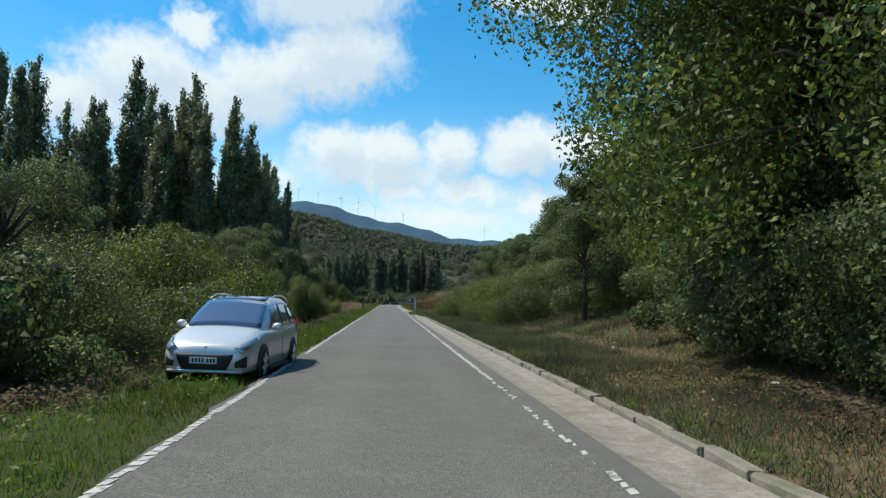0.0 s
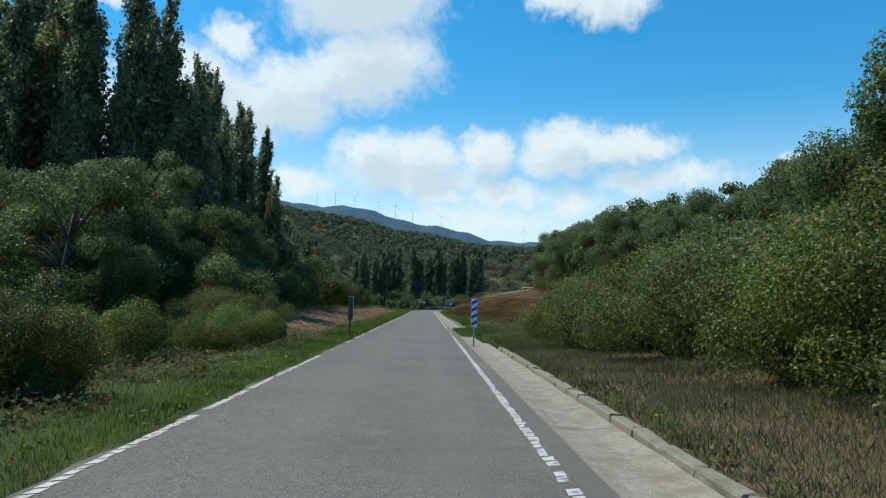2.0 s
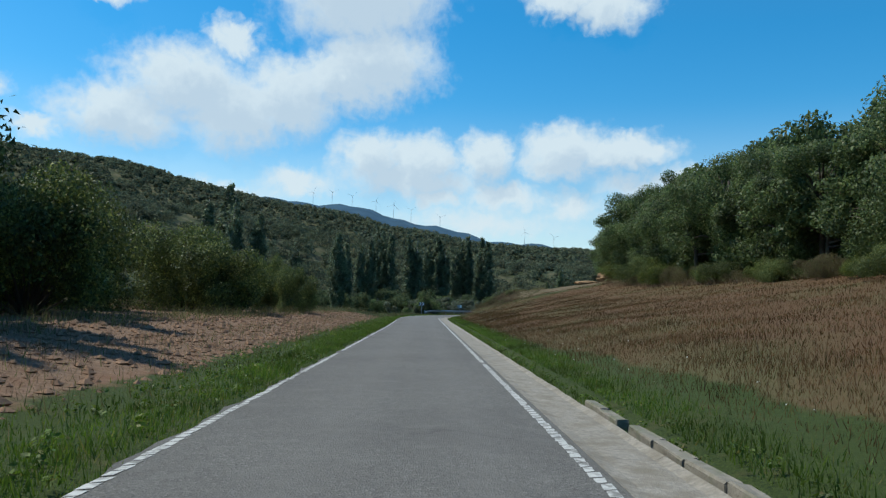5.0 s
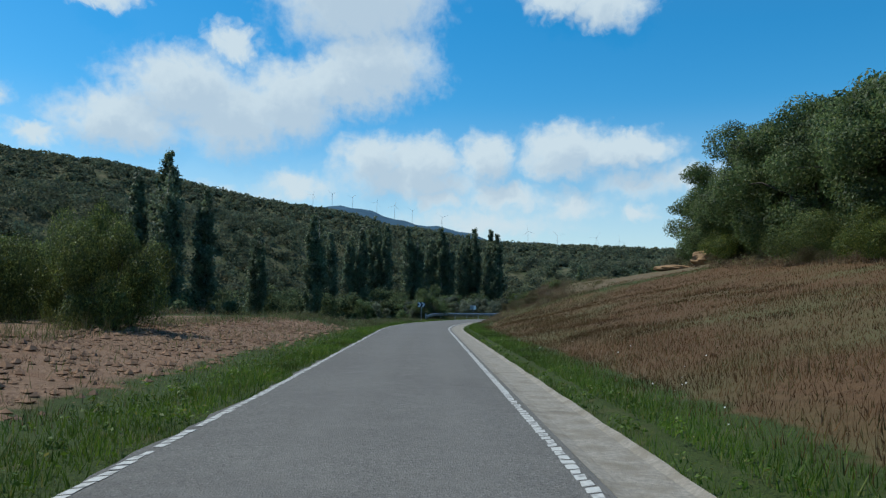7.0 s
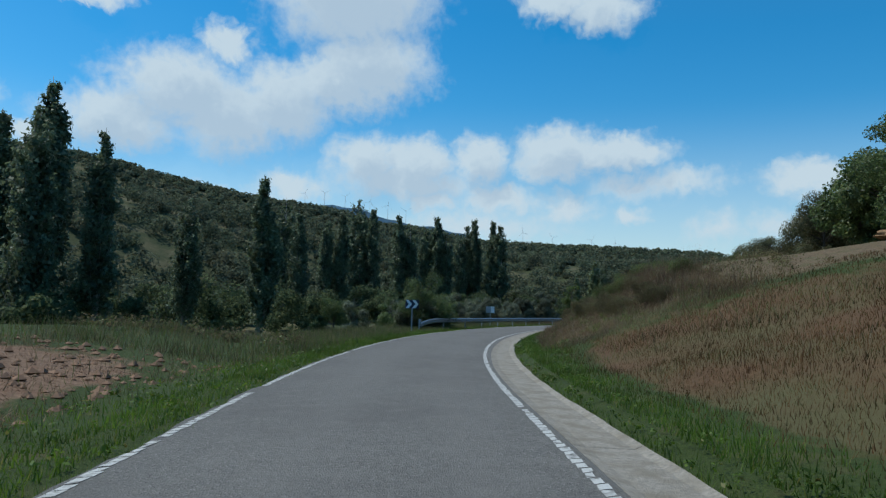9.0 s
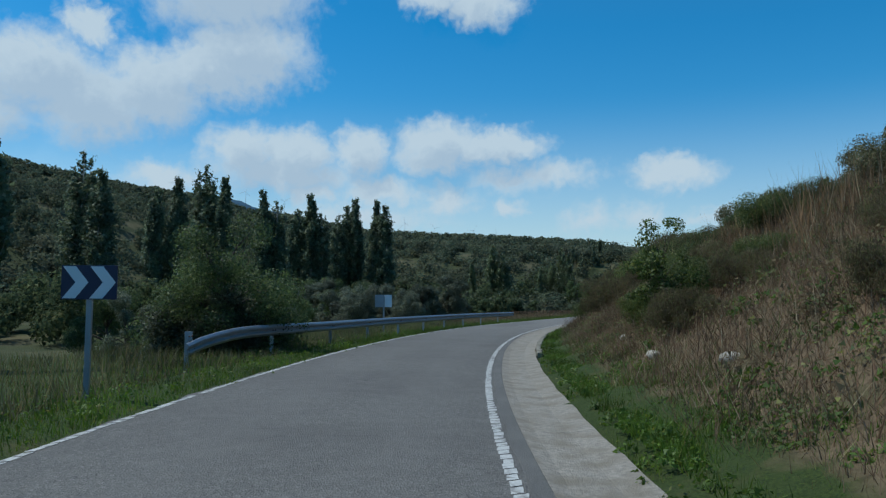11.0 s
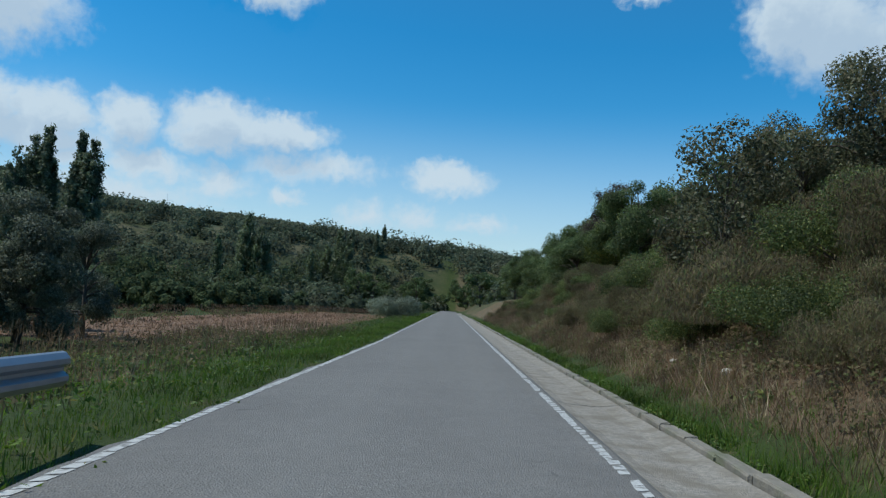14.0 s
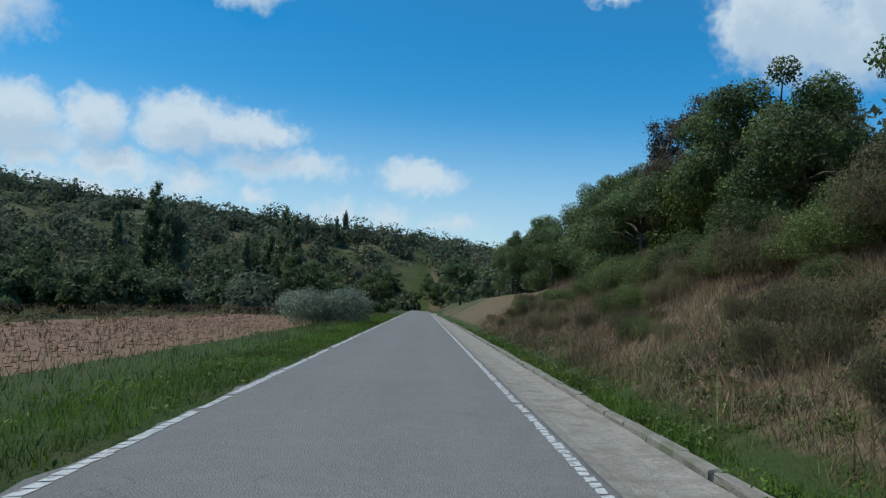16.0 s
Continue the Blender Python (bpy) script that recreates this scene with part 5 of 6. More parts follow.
def body_section(y):
    w, zb, zt = body_at(y)
    h = zt - zb
    return mirror_section([(0.001, zb), (0.8 * w, zb), (0.96 * w, zb + 0.10 * h), (w, zb + 0.35 * h), (0.995 * w, zb + 0.62 * h), (0.965 * w, zb + 0.84 * h), (0.90 * w, zt - 0.02), (0.72 * w, zt + 0.02), (0.35 * w, zt + 0.045), (0.001, zt + 0.05)], y)


def house_section(y):
    wb, zb, wt, zt = house_at(y)
    return mirror_section([(0.001, zb - 0.06), (wb, zb - 0.06), (wb, zb), ((wb + wt) / 2 + 0.02, (zb + zt) / 2), (wt + 0.03, zt - 0.05), (wt - 0.04, zt), (wt * 0.5, zt + 0.03), (0.001, zt + 0.04)], y)


def sheet(name, fn, nu, nv, mat, thick=0.006):
    """A thin curved pane: fn(u, v) gives points; it gets depth along its normal."""
    bm = bmesh.new()
    g = [[bm.verts.new(fn(i / nu, j / nv)) for j in range(nv + 1)] for i in range(nu + 1)]
    for i in range(nu):
        for j in range(nv):
            bm.faces.new((g[i][j], g[i + 1][j], g[i + 1][j + 1], g[i][j + 1]))
    bmesh.ops.recalc_face_normals(bm, faces=bm.faces[:])
    bmesh.ops.solidify(bm, geom=bm.faces[:], thickness=thick)
    for f in bm.faces:
        f.smooth = True
    me = bpy.data.meshes.new(name)
    bm.to_mesh(me)
    bm.free()
    me.materials.append(mat)
    return me


def car():
    c = new("car")
    ys = sorted({*[b[0] for b in BODY], *np.linspace(0.1, 4.6, 28).round(3).tolist()})
    body = part("body", loft("body", [body_section(y) for y in ys], M_SILVER), M_SILVER, c, "silver metallic car body")
    ys = np.linspace(1.12, 4.58, 26)
    part("cabin", loft("cabin", [house_section(y) for y in ys], M_SILVER), M_SILVER, c)

    def pane(y0, y1, v0, v1, side, slant=0.0):
        def fn(u, v):
            y = y0 + (y1 - y0) * u + slant * v * (1 - u) * 1.0
            wb, zb, wt, zt = house_at(y)
            k = v0 + (v1 - v0) * v
            x = (wb + (wt + 0.03 - wb) * k) + 0.012 * math.sin(math.pi * k) + 0.012
            return (side * x, y, zb + (zt - 0.05 - zb) * k)
        return fn

    def screen(u, v):
        y = 1.13 + 0.92 * v
        wb, zb, wt, zt = house_at(y)
        q = u * 2 - 1
        return (q * (wt - 0.015), y - 0.012, zt + 0.058 - 0.045 * q * q)
    part("windscreen", sheet("windscreen", screen, 12, 6, M_CARGLASS), M_CARGLASS, c, "dark reflective windscreen, sky reflection painted in as blue")
    part("glass_roof", sheet("glass_roof", lambda u, v: ((u * 2 - 1) * 0.56, 2.14 + 1.7 * v, house_at(2.14 + 1.7 * v)[3] + 0.046 - 0.02 * (u * 2 - 1) ** 2), 6, 8, M_CARGLASS), M_CARGLASS, c, "dark glass roof panel")
    part("rear_window", sheet("rear_window", lambda u, v: ((u * 2 - 1) * 0.58, 4.12 + 0.36 * v, house_at(4.12 + 0.36 * v)[3] + 0.045 - 0.03 * (u * 2 - 1) ** 2), 6, 4, M_CARGLASS), M_CARGLASS, c)
    for side in (-1, 1):
        part("side_window", sheet("side_window", pane(1.50, 2.52, 0.06, 0.92, side, 0.42), 8, 4, M_CARGLASS), M_CARGLASS, c)
        part("side_window", sheet("side_window", pane(2.58, 3.42, 0.06, 0.92, side), 6, 4, M_CARGLASS), M_CARGLASS, c)
        part("side_window", sheet("side_window", pane(3.48, 4.18, 0.10, 0.88, side), 6, 4, M_CARGLASS), M_CARGLASS, c)
        # roof rail
        pts = [(side * 0.66, 2.2 + 1.9 * k / 8, house_at(2.2 + 1.9 * k / 8)[3] + 0.025 + 0.04 * math.sin(math.pi * k / 8) ** 0.4) for k in range(9)]
        part("roof_rail", tubes_mesh("roof_rail", [(pts, [0.016] * 9)], M_ALLOY, 6), M_ALLOY, c, "bright aluminium roof rail")
        # mirror
        bm = bmesh.new()
        bmesh.ops.create_icosphere(bm, subdivisions=2, radius=0.1, matrix=Matrix.Translation((side * 1.02, 1.52, 1.0)) @ Matrix.Diagonal((1.15, 0.75, 0.8, 1)))
        part("mirror", bm, M_SILVER, c, smooth=True)
        # headlamp swept back over the wing
        def lamp(u, v):
            y = 0.05 + 0.62 * u
            w, zb, zt = body_at(y)
            h = zt - zb
            line = [(0.995 * w, zb + 0.62 * h), (0.965 * w, zb + 0.84 * h), (0.90 * w, zt - 0.02), (0.72 * w, zt + 0.02)]
            k = (0.7 + 0.7 * u) + v * (2.0 - 1.4 * u)
            i = min(2, int(k))
            x = line[i][0] + (line[i + 1][0] - line[i][0]) * (k - i)
            z = line[i][1] + (line[i + 1][1] - line[i][1]) * (k - i)
            return (side * (x * 1.015 + 0.004), y - 0.016, z + 0.010)
        part("headlight", sheet("headlight", lamp, 8, 4, M_LAMP, 0.012), M_LAMP, c, "clear swept-back headlight")
        part("tail_light", sheet("tail_light", lambda u, v: (side * (body_at(4.36 + 0.22 * u)[0] * 0.985 + 0.006), 4.36 + 0.22 * u, 0.78 + 0.34 * v - 0.05 * u), 4, 4, M_RED, 0.012), M_RED, c, "red tail light")
        # fog lamp recess
        part("fog_light", sheet("fog_light", lambda u, v: (side * (0.59 + 0.20 * u), float(np.interp(0.59 + 0.20 * u, [0.50, 0.56, 0.72, 0.83], [0, 0, 0.06, 0.20])) - 0.03, 0.33 + 0.19 * v * (0.5 + 0.5 * u)), 4, 3, M_BLACK, 0.012), M_BLACK, c, "black fog light recess")
        part("door_handle", box(bmesh.new(), side * 0.925 - 0.02, side * 0.925 + 0.02, 2.36, 2.56, 0.84, 0.87, 0.008), M_SILVER, c)
        part("door_handle", box(bmesh.new(), side * 0.925 - 0.02, side * 0.925 + 0.02, 3.26, 3.46, 0.86, 0.89, 0.008), M_SILVER, c)
        part("door_seam", box(bmesh.new(), side * 0.924 - 0.004, side * 0.924 + 0.004, 2.53, 2.54, 0.30, 0.95), M_BLACK, c)
        part("sill", box(bmesh.new(), side * 0.90 - 0.03, side * 0.90 + 0.03, 1.35, 3.25, 0.17, 0.25, 0.015), M_BLACK, c)
        for yw in (0.88, 3.72):
            # flush black disc paints the shaded hollow round the wheel; no well is cut
            bm = bmesh.new()
            bmesh.ops.create_cone(bm, segments=28, radius1=0.375, radius2=0.375, depth=0.06, cap_ends=True, matrix=Matrix.Translation((side * 0.905, yw, 0.335)) @ pose(0, 0, 0, 0, 90, 0))
            part("wheel_well_disc", bm, M_BLACK, c, "flat black disc standing in for the shaded wheel well")
            wheel = part("wheel", tubes_mesh("wheel", [([(side * 0.74, yw, 0.33), (side * 0.78, yw, 0.33), (side * 0.92, yw, 0.33), (side * 0.945, yw, 0.33)], [0.29, 0.325, 0.325, 0.295])], M_RUBBER, 30), M_RUBBER, c, "black tyre")
            part("rim", tubes_mesh("rim", [([(side * 0.90, yw, 0.33), (side * 0.952, yw, 0.33)], [0.215, 0.205])], M_BLACK, 24), M_BLACK, wheel)
            for q in range(7):
                bm = bmesh.new()
                box(bm, side * 0.945, side * 0.965, -0.032, 0.032, 0.03, 0.205, 0.006)
                bmesh.ops.rotate(bm, verts=bm.verts[:], cent=(0, 0, 0), matrix=Matrix.Rotation(q * 2 * math.pi / 7, 3, "X"))
                bmesh.ops.translate(bm, verts=bm.verts[:], vec=(0, yw, 0.33))
                part("spoke", bm, M_ALLOY, wheel)
    # grille, plate, lower lip, badge
    def grille(u, v):
        q = (u * 2 - 1)
        half = 0.55 - 0.13 * (1 - v) ** 1.5
        return (q * half, 0.02 * abs(q) ** 3 - 0.030, 0.28 + 0.27 * v)
    part("grille", sheet("grille", grille, 12, 4, M_BLACK, 0.02), M_BLACK, c, "wide black grille")
    part("lower_lip", sheet("lower_lip", lambda u, v: ((u * 2 - 1) * 0.72, float(np.interp(abs(u * 2 - 1) * 0.72, [0, 0.5, 0.72], [0, 0.0, 0.06])) - 0.04, 0.235 + 0.04 * v), 12, 2, M_SILVER, 0.03), M_SILVER, c)
    plate = part("number_plate", box(bmesh.new(), -0.27, 0.25, -0.045, -0.03, 0.385, 0.495, 0.004), M_PLATE, c, "white plate with plain dark bars")
    for k in range(7):
        part("bar", box(bmesh.new(), -0.22 + 0.062 * k + (0.03 if k > 3 else 0), -0.185 + 0.062 * k + (0.03 if k > 3 else 0), -0.05, -0.045, 0.405, 0.475), M_BLACK, plate)
    bm = bmesh.new()
    bmesh.ops.create_icosphere(bm, subdivisions=2, radius=0.05, matrix=Matrix.Translation((0, 0.03, 0.64)) @ Matrix.Diagonal((0.8, 0.4, 1.1, 1)))
    part("badge", bm, M_ALLOY, c, smooth=True)
    c.matrix_basis = pose(CAR_X - 0.01, CAR_Y + 0.08, CAR_Z, 0, 0, -3.5) @ Matrix.Diagonal((0.875, 0.955, 0.97, 1))
    return tagged(c, "silver estate car parked on the grass verge", "car")


car()


# ---- signs ----
def plate_mesh(name, x0, x1, z0, z1, y0, y1, mat, bevel=0.004):
    bm = box(bmesh.new(), x0, x1, y0, y1, z0, z1, bevel)
    me = bpy.data.meshes.new(name)
    bm.to_mesh(me)
    bm.free()
    me.materials.append(mat)
    return me


def prism(name, pts, y0, y1, mat):
    """A flat outline in x, z given depth in y."""
    n = len(pts)
    V = [(x, y0, z) for x, z in pts] + [(x, y1, z) for x, z in pts]
    F = [tuple(range(n)), tuple(range(2 * n - 1, n - 1, -1))] + [(i, i + n, (i + 1) % n + n, (i + 1) % n) for i in range(n)]
    return mesh_from(name, V, F, mat)


def marker(x, y, rz, face, label, stripes):
    m = new("marker_post")
    z0 = gz(x, y)
    part("post", plate_mesh("post", -0.028, 0.028, -0.4, 1.5, 0.012, 0.05, M_STEEL if stripes else M_RUST), M_STEEL, m)
    part("panel", plate_mesh("panel", -0.105, 0.105, 0.66, 1.63, -0.008, 0.008, face), face, m)
    if not stripes:
        part("rim", plate_mesh("rim", -0.112, -0.1055, 0.66, 1.63, -0.012, 0.012, M_SIGN_WHITE, 0.001), M_SIGN_WHITE, m, "pale folded edge")
        part("rim", plate_mesh("rim", -0.112, 0.105, 1.6305, 1.637, -0.012, 0.012, M_SIGN_WHITE, 0.001), M_SIGN_WHITE, m, "pale folded edge")
    if stripes:
        for k in range(4):
            b = 0.725 + 0.243 * k
            pts = [(-0.10, b - 0.055), (0.10, b + 0.055), (0.10, min(1.626, b + 0.17)), (-0.10, min(1.626, b + 0.06))]
            part("stripe", prism("stripe", pts, -0.012, -0.0085, M_SIGN_BLUE), M_SIGN_BLUE, m, "dark blue slanting stripe")
    m.matrix_basis = pose(x, y, max(z0, 0.0), 0, 0, rz)
    return tagged(m, label, "road sign")


M_BACK = material("weathered_sign_back", (0.10, 0.085, 0.080), 0.7, vary=0.25, scale=8)
marker(2.41, 68.2, 2, M_SIGN_WHITE, "upright blue and white striped marker board on a steel post", True)
marker(-2.44, 73.7, 176, M_BACK, "dark back of a marker board with a pale folded edge", False)


def chevron_sign(x, y, rz):
    m = new("chevron_sign")
    part("post", plate_mesh("post", -0.04, 0.04, -0.5, 1.95, 0.012, 0.07, M_STEEL), M_STEEL, m, "grey steel post")
    part("panel", plate_mesh("panel", -0.41, 0.41, 1.48, 1.99, -0.008, 0.010, M_SIGN_DARK, 0.004), M_SIGN_DARK, m, "dark blue sign panel")
    for x0 in (-0.39, 0.01):
        pts = [(x0, 1.495), (x0 + 0.19, 1.495), (x0 + 0.38, 1.735), (x0 + 0.19, 1.975), (x0, 1.975), (x0 + 0.19, 1.735)]
        part("chevron", prism("chevron", pts, -0.012, -0.0085, M_SIGN_WHITE), M_SIGN_WHITE, m, "white chevron pointing along the bend")
    m.matrix_basis = pose(x, y, -0.05, 0, 0, rz)
    return tagged(m, "dark blue chevron sign with two white arrows", "road sign")


chevron_sign(-0.15, 216.7, -8)


def back_sign(x, y, rz):
    m = new("road_sign")
    part("post", plate_mesh("post", -0.035, 0.035, -1.5, 1.7, -0.03, 0.03, M_STEEL), M_STEEL, m)
    part("panel", plate_mesh("panel", -0.42, 0.00, 1.22, 1.79, 0.032, 0.045, M_STEEL), M_STEEL, m, "plain grey back of the sign")
    part("panel", plate_mesh("panel", 0.004, 0.37, 1.22, 1.79, 0.032, 0.045, M_SIGN_WHITE), M_SIGN_WHITE, m)
    m.matrix_basis = pose(x, y, 0.0, 0, 0, rz)
    return tagged(m, "grey back of a road sign behind the guard rail", "road sign")


back_sign(6.7, 239.5, -16)


# ---- guard rail on the outside of the bend ----
def rail_offset(s):
    return float(np.interp(s, [222, 230, 242, 256, 264.5], [-7.1, -6.05, -5.55, -5.5, -5.2]))


PROFILE = [(0.0, 0.44), (0.03, 0.45), (0.075, 0.50), (0.075, 0.545), (0.02, 0.585), (0.02, 0.615), (0.075, 0.655), (0.075, 0.70), (0.03, 0.75), (0.0, 0.76)]
rail = new("guard_rail")
rail.location = (*road(221.6, rail_offset(221.6)), 0)
tagged(rail, "galvanised steel W-beam guard rail on posts", "guard rail")
bpy.context.view_layer.update()
inv = Matrix.Translation(-Vector(rail.location))
s = 221.6
while s < 264:
    V, F = [], []
    k = len(PROFILE)
    steps = 6
    for i in range(steps + 1):
        ss = s + 4.36 * i / steps
        dip = -0.25 * max(0.0, (225 - ss) / 3) ** 2
        for d, z in PROFILE + [(q - 0.006, z) for q, z in PROFILE[::-1]]:
            V.append((*road(ss, rail_offset(ss) + d), z + dip))
        if i:
            for j in range(2 * k):
                a, b = (i - 1) * 2 * k + j, (i - 1) * 2 * k + (j + 1) % (2 * k)
                F.append((a, b, b + 2 * k, a + 2 * k))
    F.append(tuple(range(2 * k)))
    F.append(tuple(len(V) - 1 - j for j in range(2 * k)))
    me = mesh_from("beam", V, F, M_STEEL)
    me.transform(inv)
    beam = part("beam", me, M_STEEL, rail)
    for q in (0.1, 0.25):
        bm = bmesh.new()
        x, y = road(s + q, rail_offset(s + q) + 0.03)
        bmesh.ops.create_icosphere(bm, subdivisions=1, radius=0.022, matrix=inv @ Matrix.Translation((x, y, 0.60)))
        part("bolt", bm, M_RUST, beam)
    for sp in (s + 0.4,):
        bm = bmesh.new()
        box(bm, -0.05, 0.05, -0.03, 0.03, -1.0, 0.70, 0.006)
        box(bm, 0.05, 0.13, -0.025, 0.025, 0.48, 0.70, 0.006)
        x, y = road(sp, rail_offset(sp) - 0.16)
        bmesh.ops.transform(bm, verts=bm.verts[:], matrix=inv @ pose(x, y, 0, 0, 0, math.degrees(heading(sp))))
        part("post", bm, M_STEEL, rail, "steel rail post")
    s += 4.3

# ---- shed among the poplars ----
M_SHED = material("pale_green_sheet_wall", (0.42, 0.46, 0.38), 0.7, vary=0.12, scale=3, second=(0.30, 0.33, 0.27), second_scale=0.8, second_at=(0.5, 0.7))
M_BLUE_ROOF = material("blue_sheet_roof", (0.04, 0.22, 0.46), 0.45, vary=0.15, scale=4)
shed = new("shed")
part("wall", box(bmesh.new(), -3.2, 3.2, -2.0, 2.0, -0.5, 1.75, 0.03), M_SHED, shed)
part("roof", box(bmesh.new(), -3.5, 3.5, -2.3, 2.3, 1.754, 1.95, 0.03), M_BLUE_ROOF, shed, "flat blue sheet roof")
shed.matrix_basis = pose(-25.5, 74, gz(-25.5, 74) + 0.2, 0, 0, 24)
tagged(shed, "low pale shed with a flat blue roof among trees", "shed")
# loose roofing sheets left in the hedge
M_SHEET = material("grey_sheet", (0.50, 0.51, 0.52), 0.5, metal=0.3, vary=0.2, scale=5)
pile = new("sheet_pile")
for k, (px, py, pz, lean, turn) in enumerate(((0, 0, 0.75, 14, 8), (0.5, 0.5, 0.86, 11, -6), (-0.7, -0.4, 0.60, 20, 15), (1.4, 0.1, 0.66, 17, 3))):
    bm = box(bmesh.new(), -1.3, 1.3, -0.5, 0.5, -0.012, 0.012, 0.004)
    bmesh.ops.transform(bm, matrix=pose(px, py, pz, lean, 4 * (k % 2), turn), verts=bm.verts)
    part("sheet", bm, M_SHEET, pile)
part("timber_stack", box(bmesh.new(), -1.5, 1.8, -0.45, 0.5, -0.3, 0.52, 0.03), M_RUST, pile, "rusty brown stack under the sheets")
pile.matrix_basis = pose(-13.5, 54, gz(-13.5, 54), 0, 0, 24)
tagged(pile, "loose pale grey roofing sheets lying behind the hedge", "sheet pile")

# ---- wind turbines on the far ridge ----
M_TURBINE = material("pale_turbine", (0.55, 0.57, 0.60), 0.5, vary=0.05, scale=0.1)
rt = np.random.default_rng(3)


def turbine(x, y, z, h, spin):
    t = new("wind_turbine")
    part("tower", tubes_mesh("tower", [([(0, 0, -15), (0, 0, h * 0.5), (0, 0, h)], [h * 0.014, h * 0.012, h * 0.009])], M_TURBINE, 8), M_TURBINE, t)
    part("nacelle", box(bmesh.new(), -h * 0.02, h * 0.02, -h * 0.06, h * 0.05, h * 0.99, h * 1.04, h * 0.006), M_TURBINE, t)
    for k in range(3):
        a = spin + k * 2.0944
        tip = (math.sin(a) * h * 0.5, -h * 0.07, h * 1.015 + math.cos(a) * h * 0.5)
        part("blade", tubes_mesh("blade", [([(0, -h * 0.065, h * 1.015), ((tip[0]) * 0.3, -h * 0.07, h * 1.015 + (tip[2] - h * 1.015) * 0.3), tip], [h * 0.006, h * 0.008, h * 0.002])], M_TURBINE, 5), M_TURBINE, t)
    t.matrix_basis = pose(x, y, z)
    return tagged(t, "white wind turbine on the distant ridge", "wind turbine", "turbines on the ridge")


for x in (-395, -330, -262, -180, -120, -60, 40, 330, 430, 560, 640):
    h = float(np.interp(x, [q[0] for q in RIDGE_FAR], [q[2] for q in RIDGE_FAR]))
    turbine(x, 2640, h - 6, 46 + rt.uniform(-4, 4), rt.uniform(0, 2))

# ---- stones on the bank ----
def rock(x, y, r, dz=0.0):
    bm = bmesh.new()
    bmesh.ops.create_icosphere(bm, subdivisions=2, radius=1)
    for v in bm.verts:
        v.co = Vector((v.co.x * r * 1.3, v.co.y * r, v.co.z * r * 0.75)) * (1 + 0.22 * noise.noise(v.co * 1.7 + Vector((x, y, 0))))
    me = bpy.data.meshes.new("stone")
    bm.to_mesh(me)
    bm.free()
    me.materials.append(M_STONE)
    ob = new("stone", me)
    ob.matrix_basis = pose(x, y, gz(x, y) + r * 0.25 + dz, 0, 0, rt.uniform(0, 360))
    return tagged(ob, "pale limestone block lying on the bank", "stone", "stones on the bank")


for s, d, r in ((221.5, 2.9, 0.10), (217.5, 2.7, 0.11), (214.5, 3.0, 0.12), (212.2, 4.0, 0.12), (209.5, 4.6, 0.14), (211, 4.4, 0.10), (270.5, 2.9, 0.10), (272, 3.0, 0.10), (273.4, 2.9, 0.08), (21.5, 4.6, 0.11), (22.4, 4.9, 0.09), (12, 4.4, 0.08), (84.5, 1.5, 0.1), (83.0, 1.3, 0.09), (86, 1.6, 0.1)):
    rock(*road(s, d), r)

# ---- bare earth at the corner of the wood ----
def earth_bank(x, y, rx, ry, rz, turn):
    bm = bmesh.new()
    bmesh.ops.create_icosphere(bm, subdivisions=4, radius=1)
    for v in bm.verts:
        q = 1 + 0.22 * noise.noise(v.co * 2.1) + 0.10 * noise.noise(v.co * 6.3)
        v.co = Vector((v.co.x * rx * q, v.co.y * ry * q, v.co.z * rz * (1 + 0.4 * (q - 1))))
    me = bpy.data.meshes.new("earth_bank")
    bm.to_mesh(me)
    bm.free()
    me.materials.append(M_EARTH)
    ob = new("earth_bank", me)
    ob.matrix_basis = pose(x, y, gz(x, y) + 0.1, 0, 0, turn)
    return tagged(ob, "bare tan earth bank at the corner of the wood", "earth bank", "earth banks")


M_EARTH = material("tan_earth", (0.30, 0.19, 0.11), 0.95, vary=0.35, scale=3, second=(0.22, 0.14, 0.08), second_scale=1.2, second_at=(0.45, 0.65), bump=0.9, bump_scale=7, spec=0.1)
earth_bank(25.6, 201.8, 2.4, 1.3, 1.0, 20)
earth_bank(28.4, 198.8, 2.0, 1.0, 0.6, 35)
earth_bank(22.6, 204.0, 1.8, 1.1, 0.35, 5)

# ---- grass, litter and stalks ----
rg = np.random.default_rng(77)


def grass(name, n, s0, s1, d0, d1, h0, h1, w, mat, label, keep=None, lean=0.5):
    x, y, z, s, d = scatter_sd(rg, n, s0, s1, d0, d1)
    h = rg.uniform(h0, h1, n) * (0.75 + 0.5 * np.clip(ripple(x * 1.7, y * 1.7) + 0.5, 0, 1))
    if keep is not None:
        k = keep(x, y, s, d)
        x, y, z, h = x[k], y[k], z[k], h[k]
    me = blades_mesh(name, rg, x, y, np.maximum(z, -0.12), h, w, mat, lean)
    return tagged(new(name, me), label, "grass", kind="stuff")


def left(s, e):
    return -float(width(s)) - e


def clumpy(x, y, s, d):
    return ripple(x * 2.3, y * 2.3) + rg.normal(0, 0.35, len(x)) > -0.25


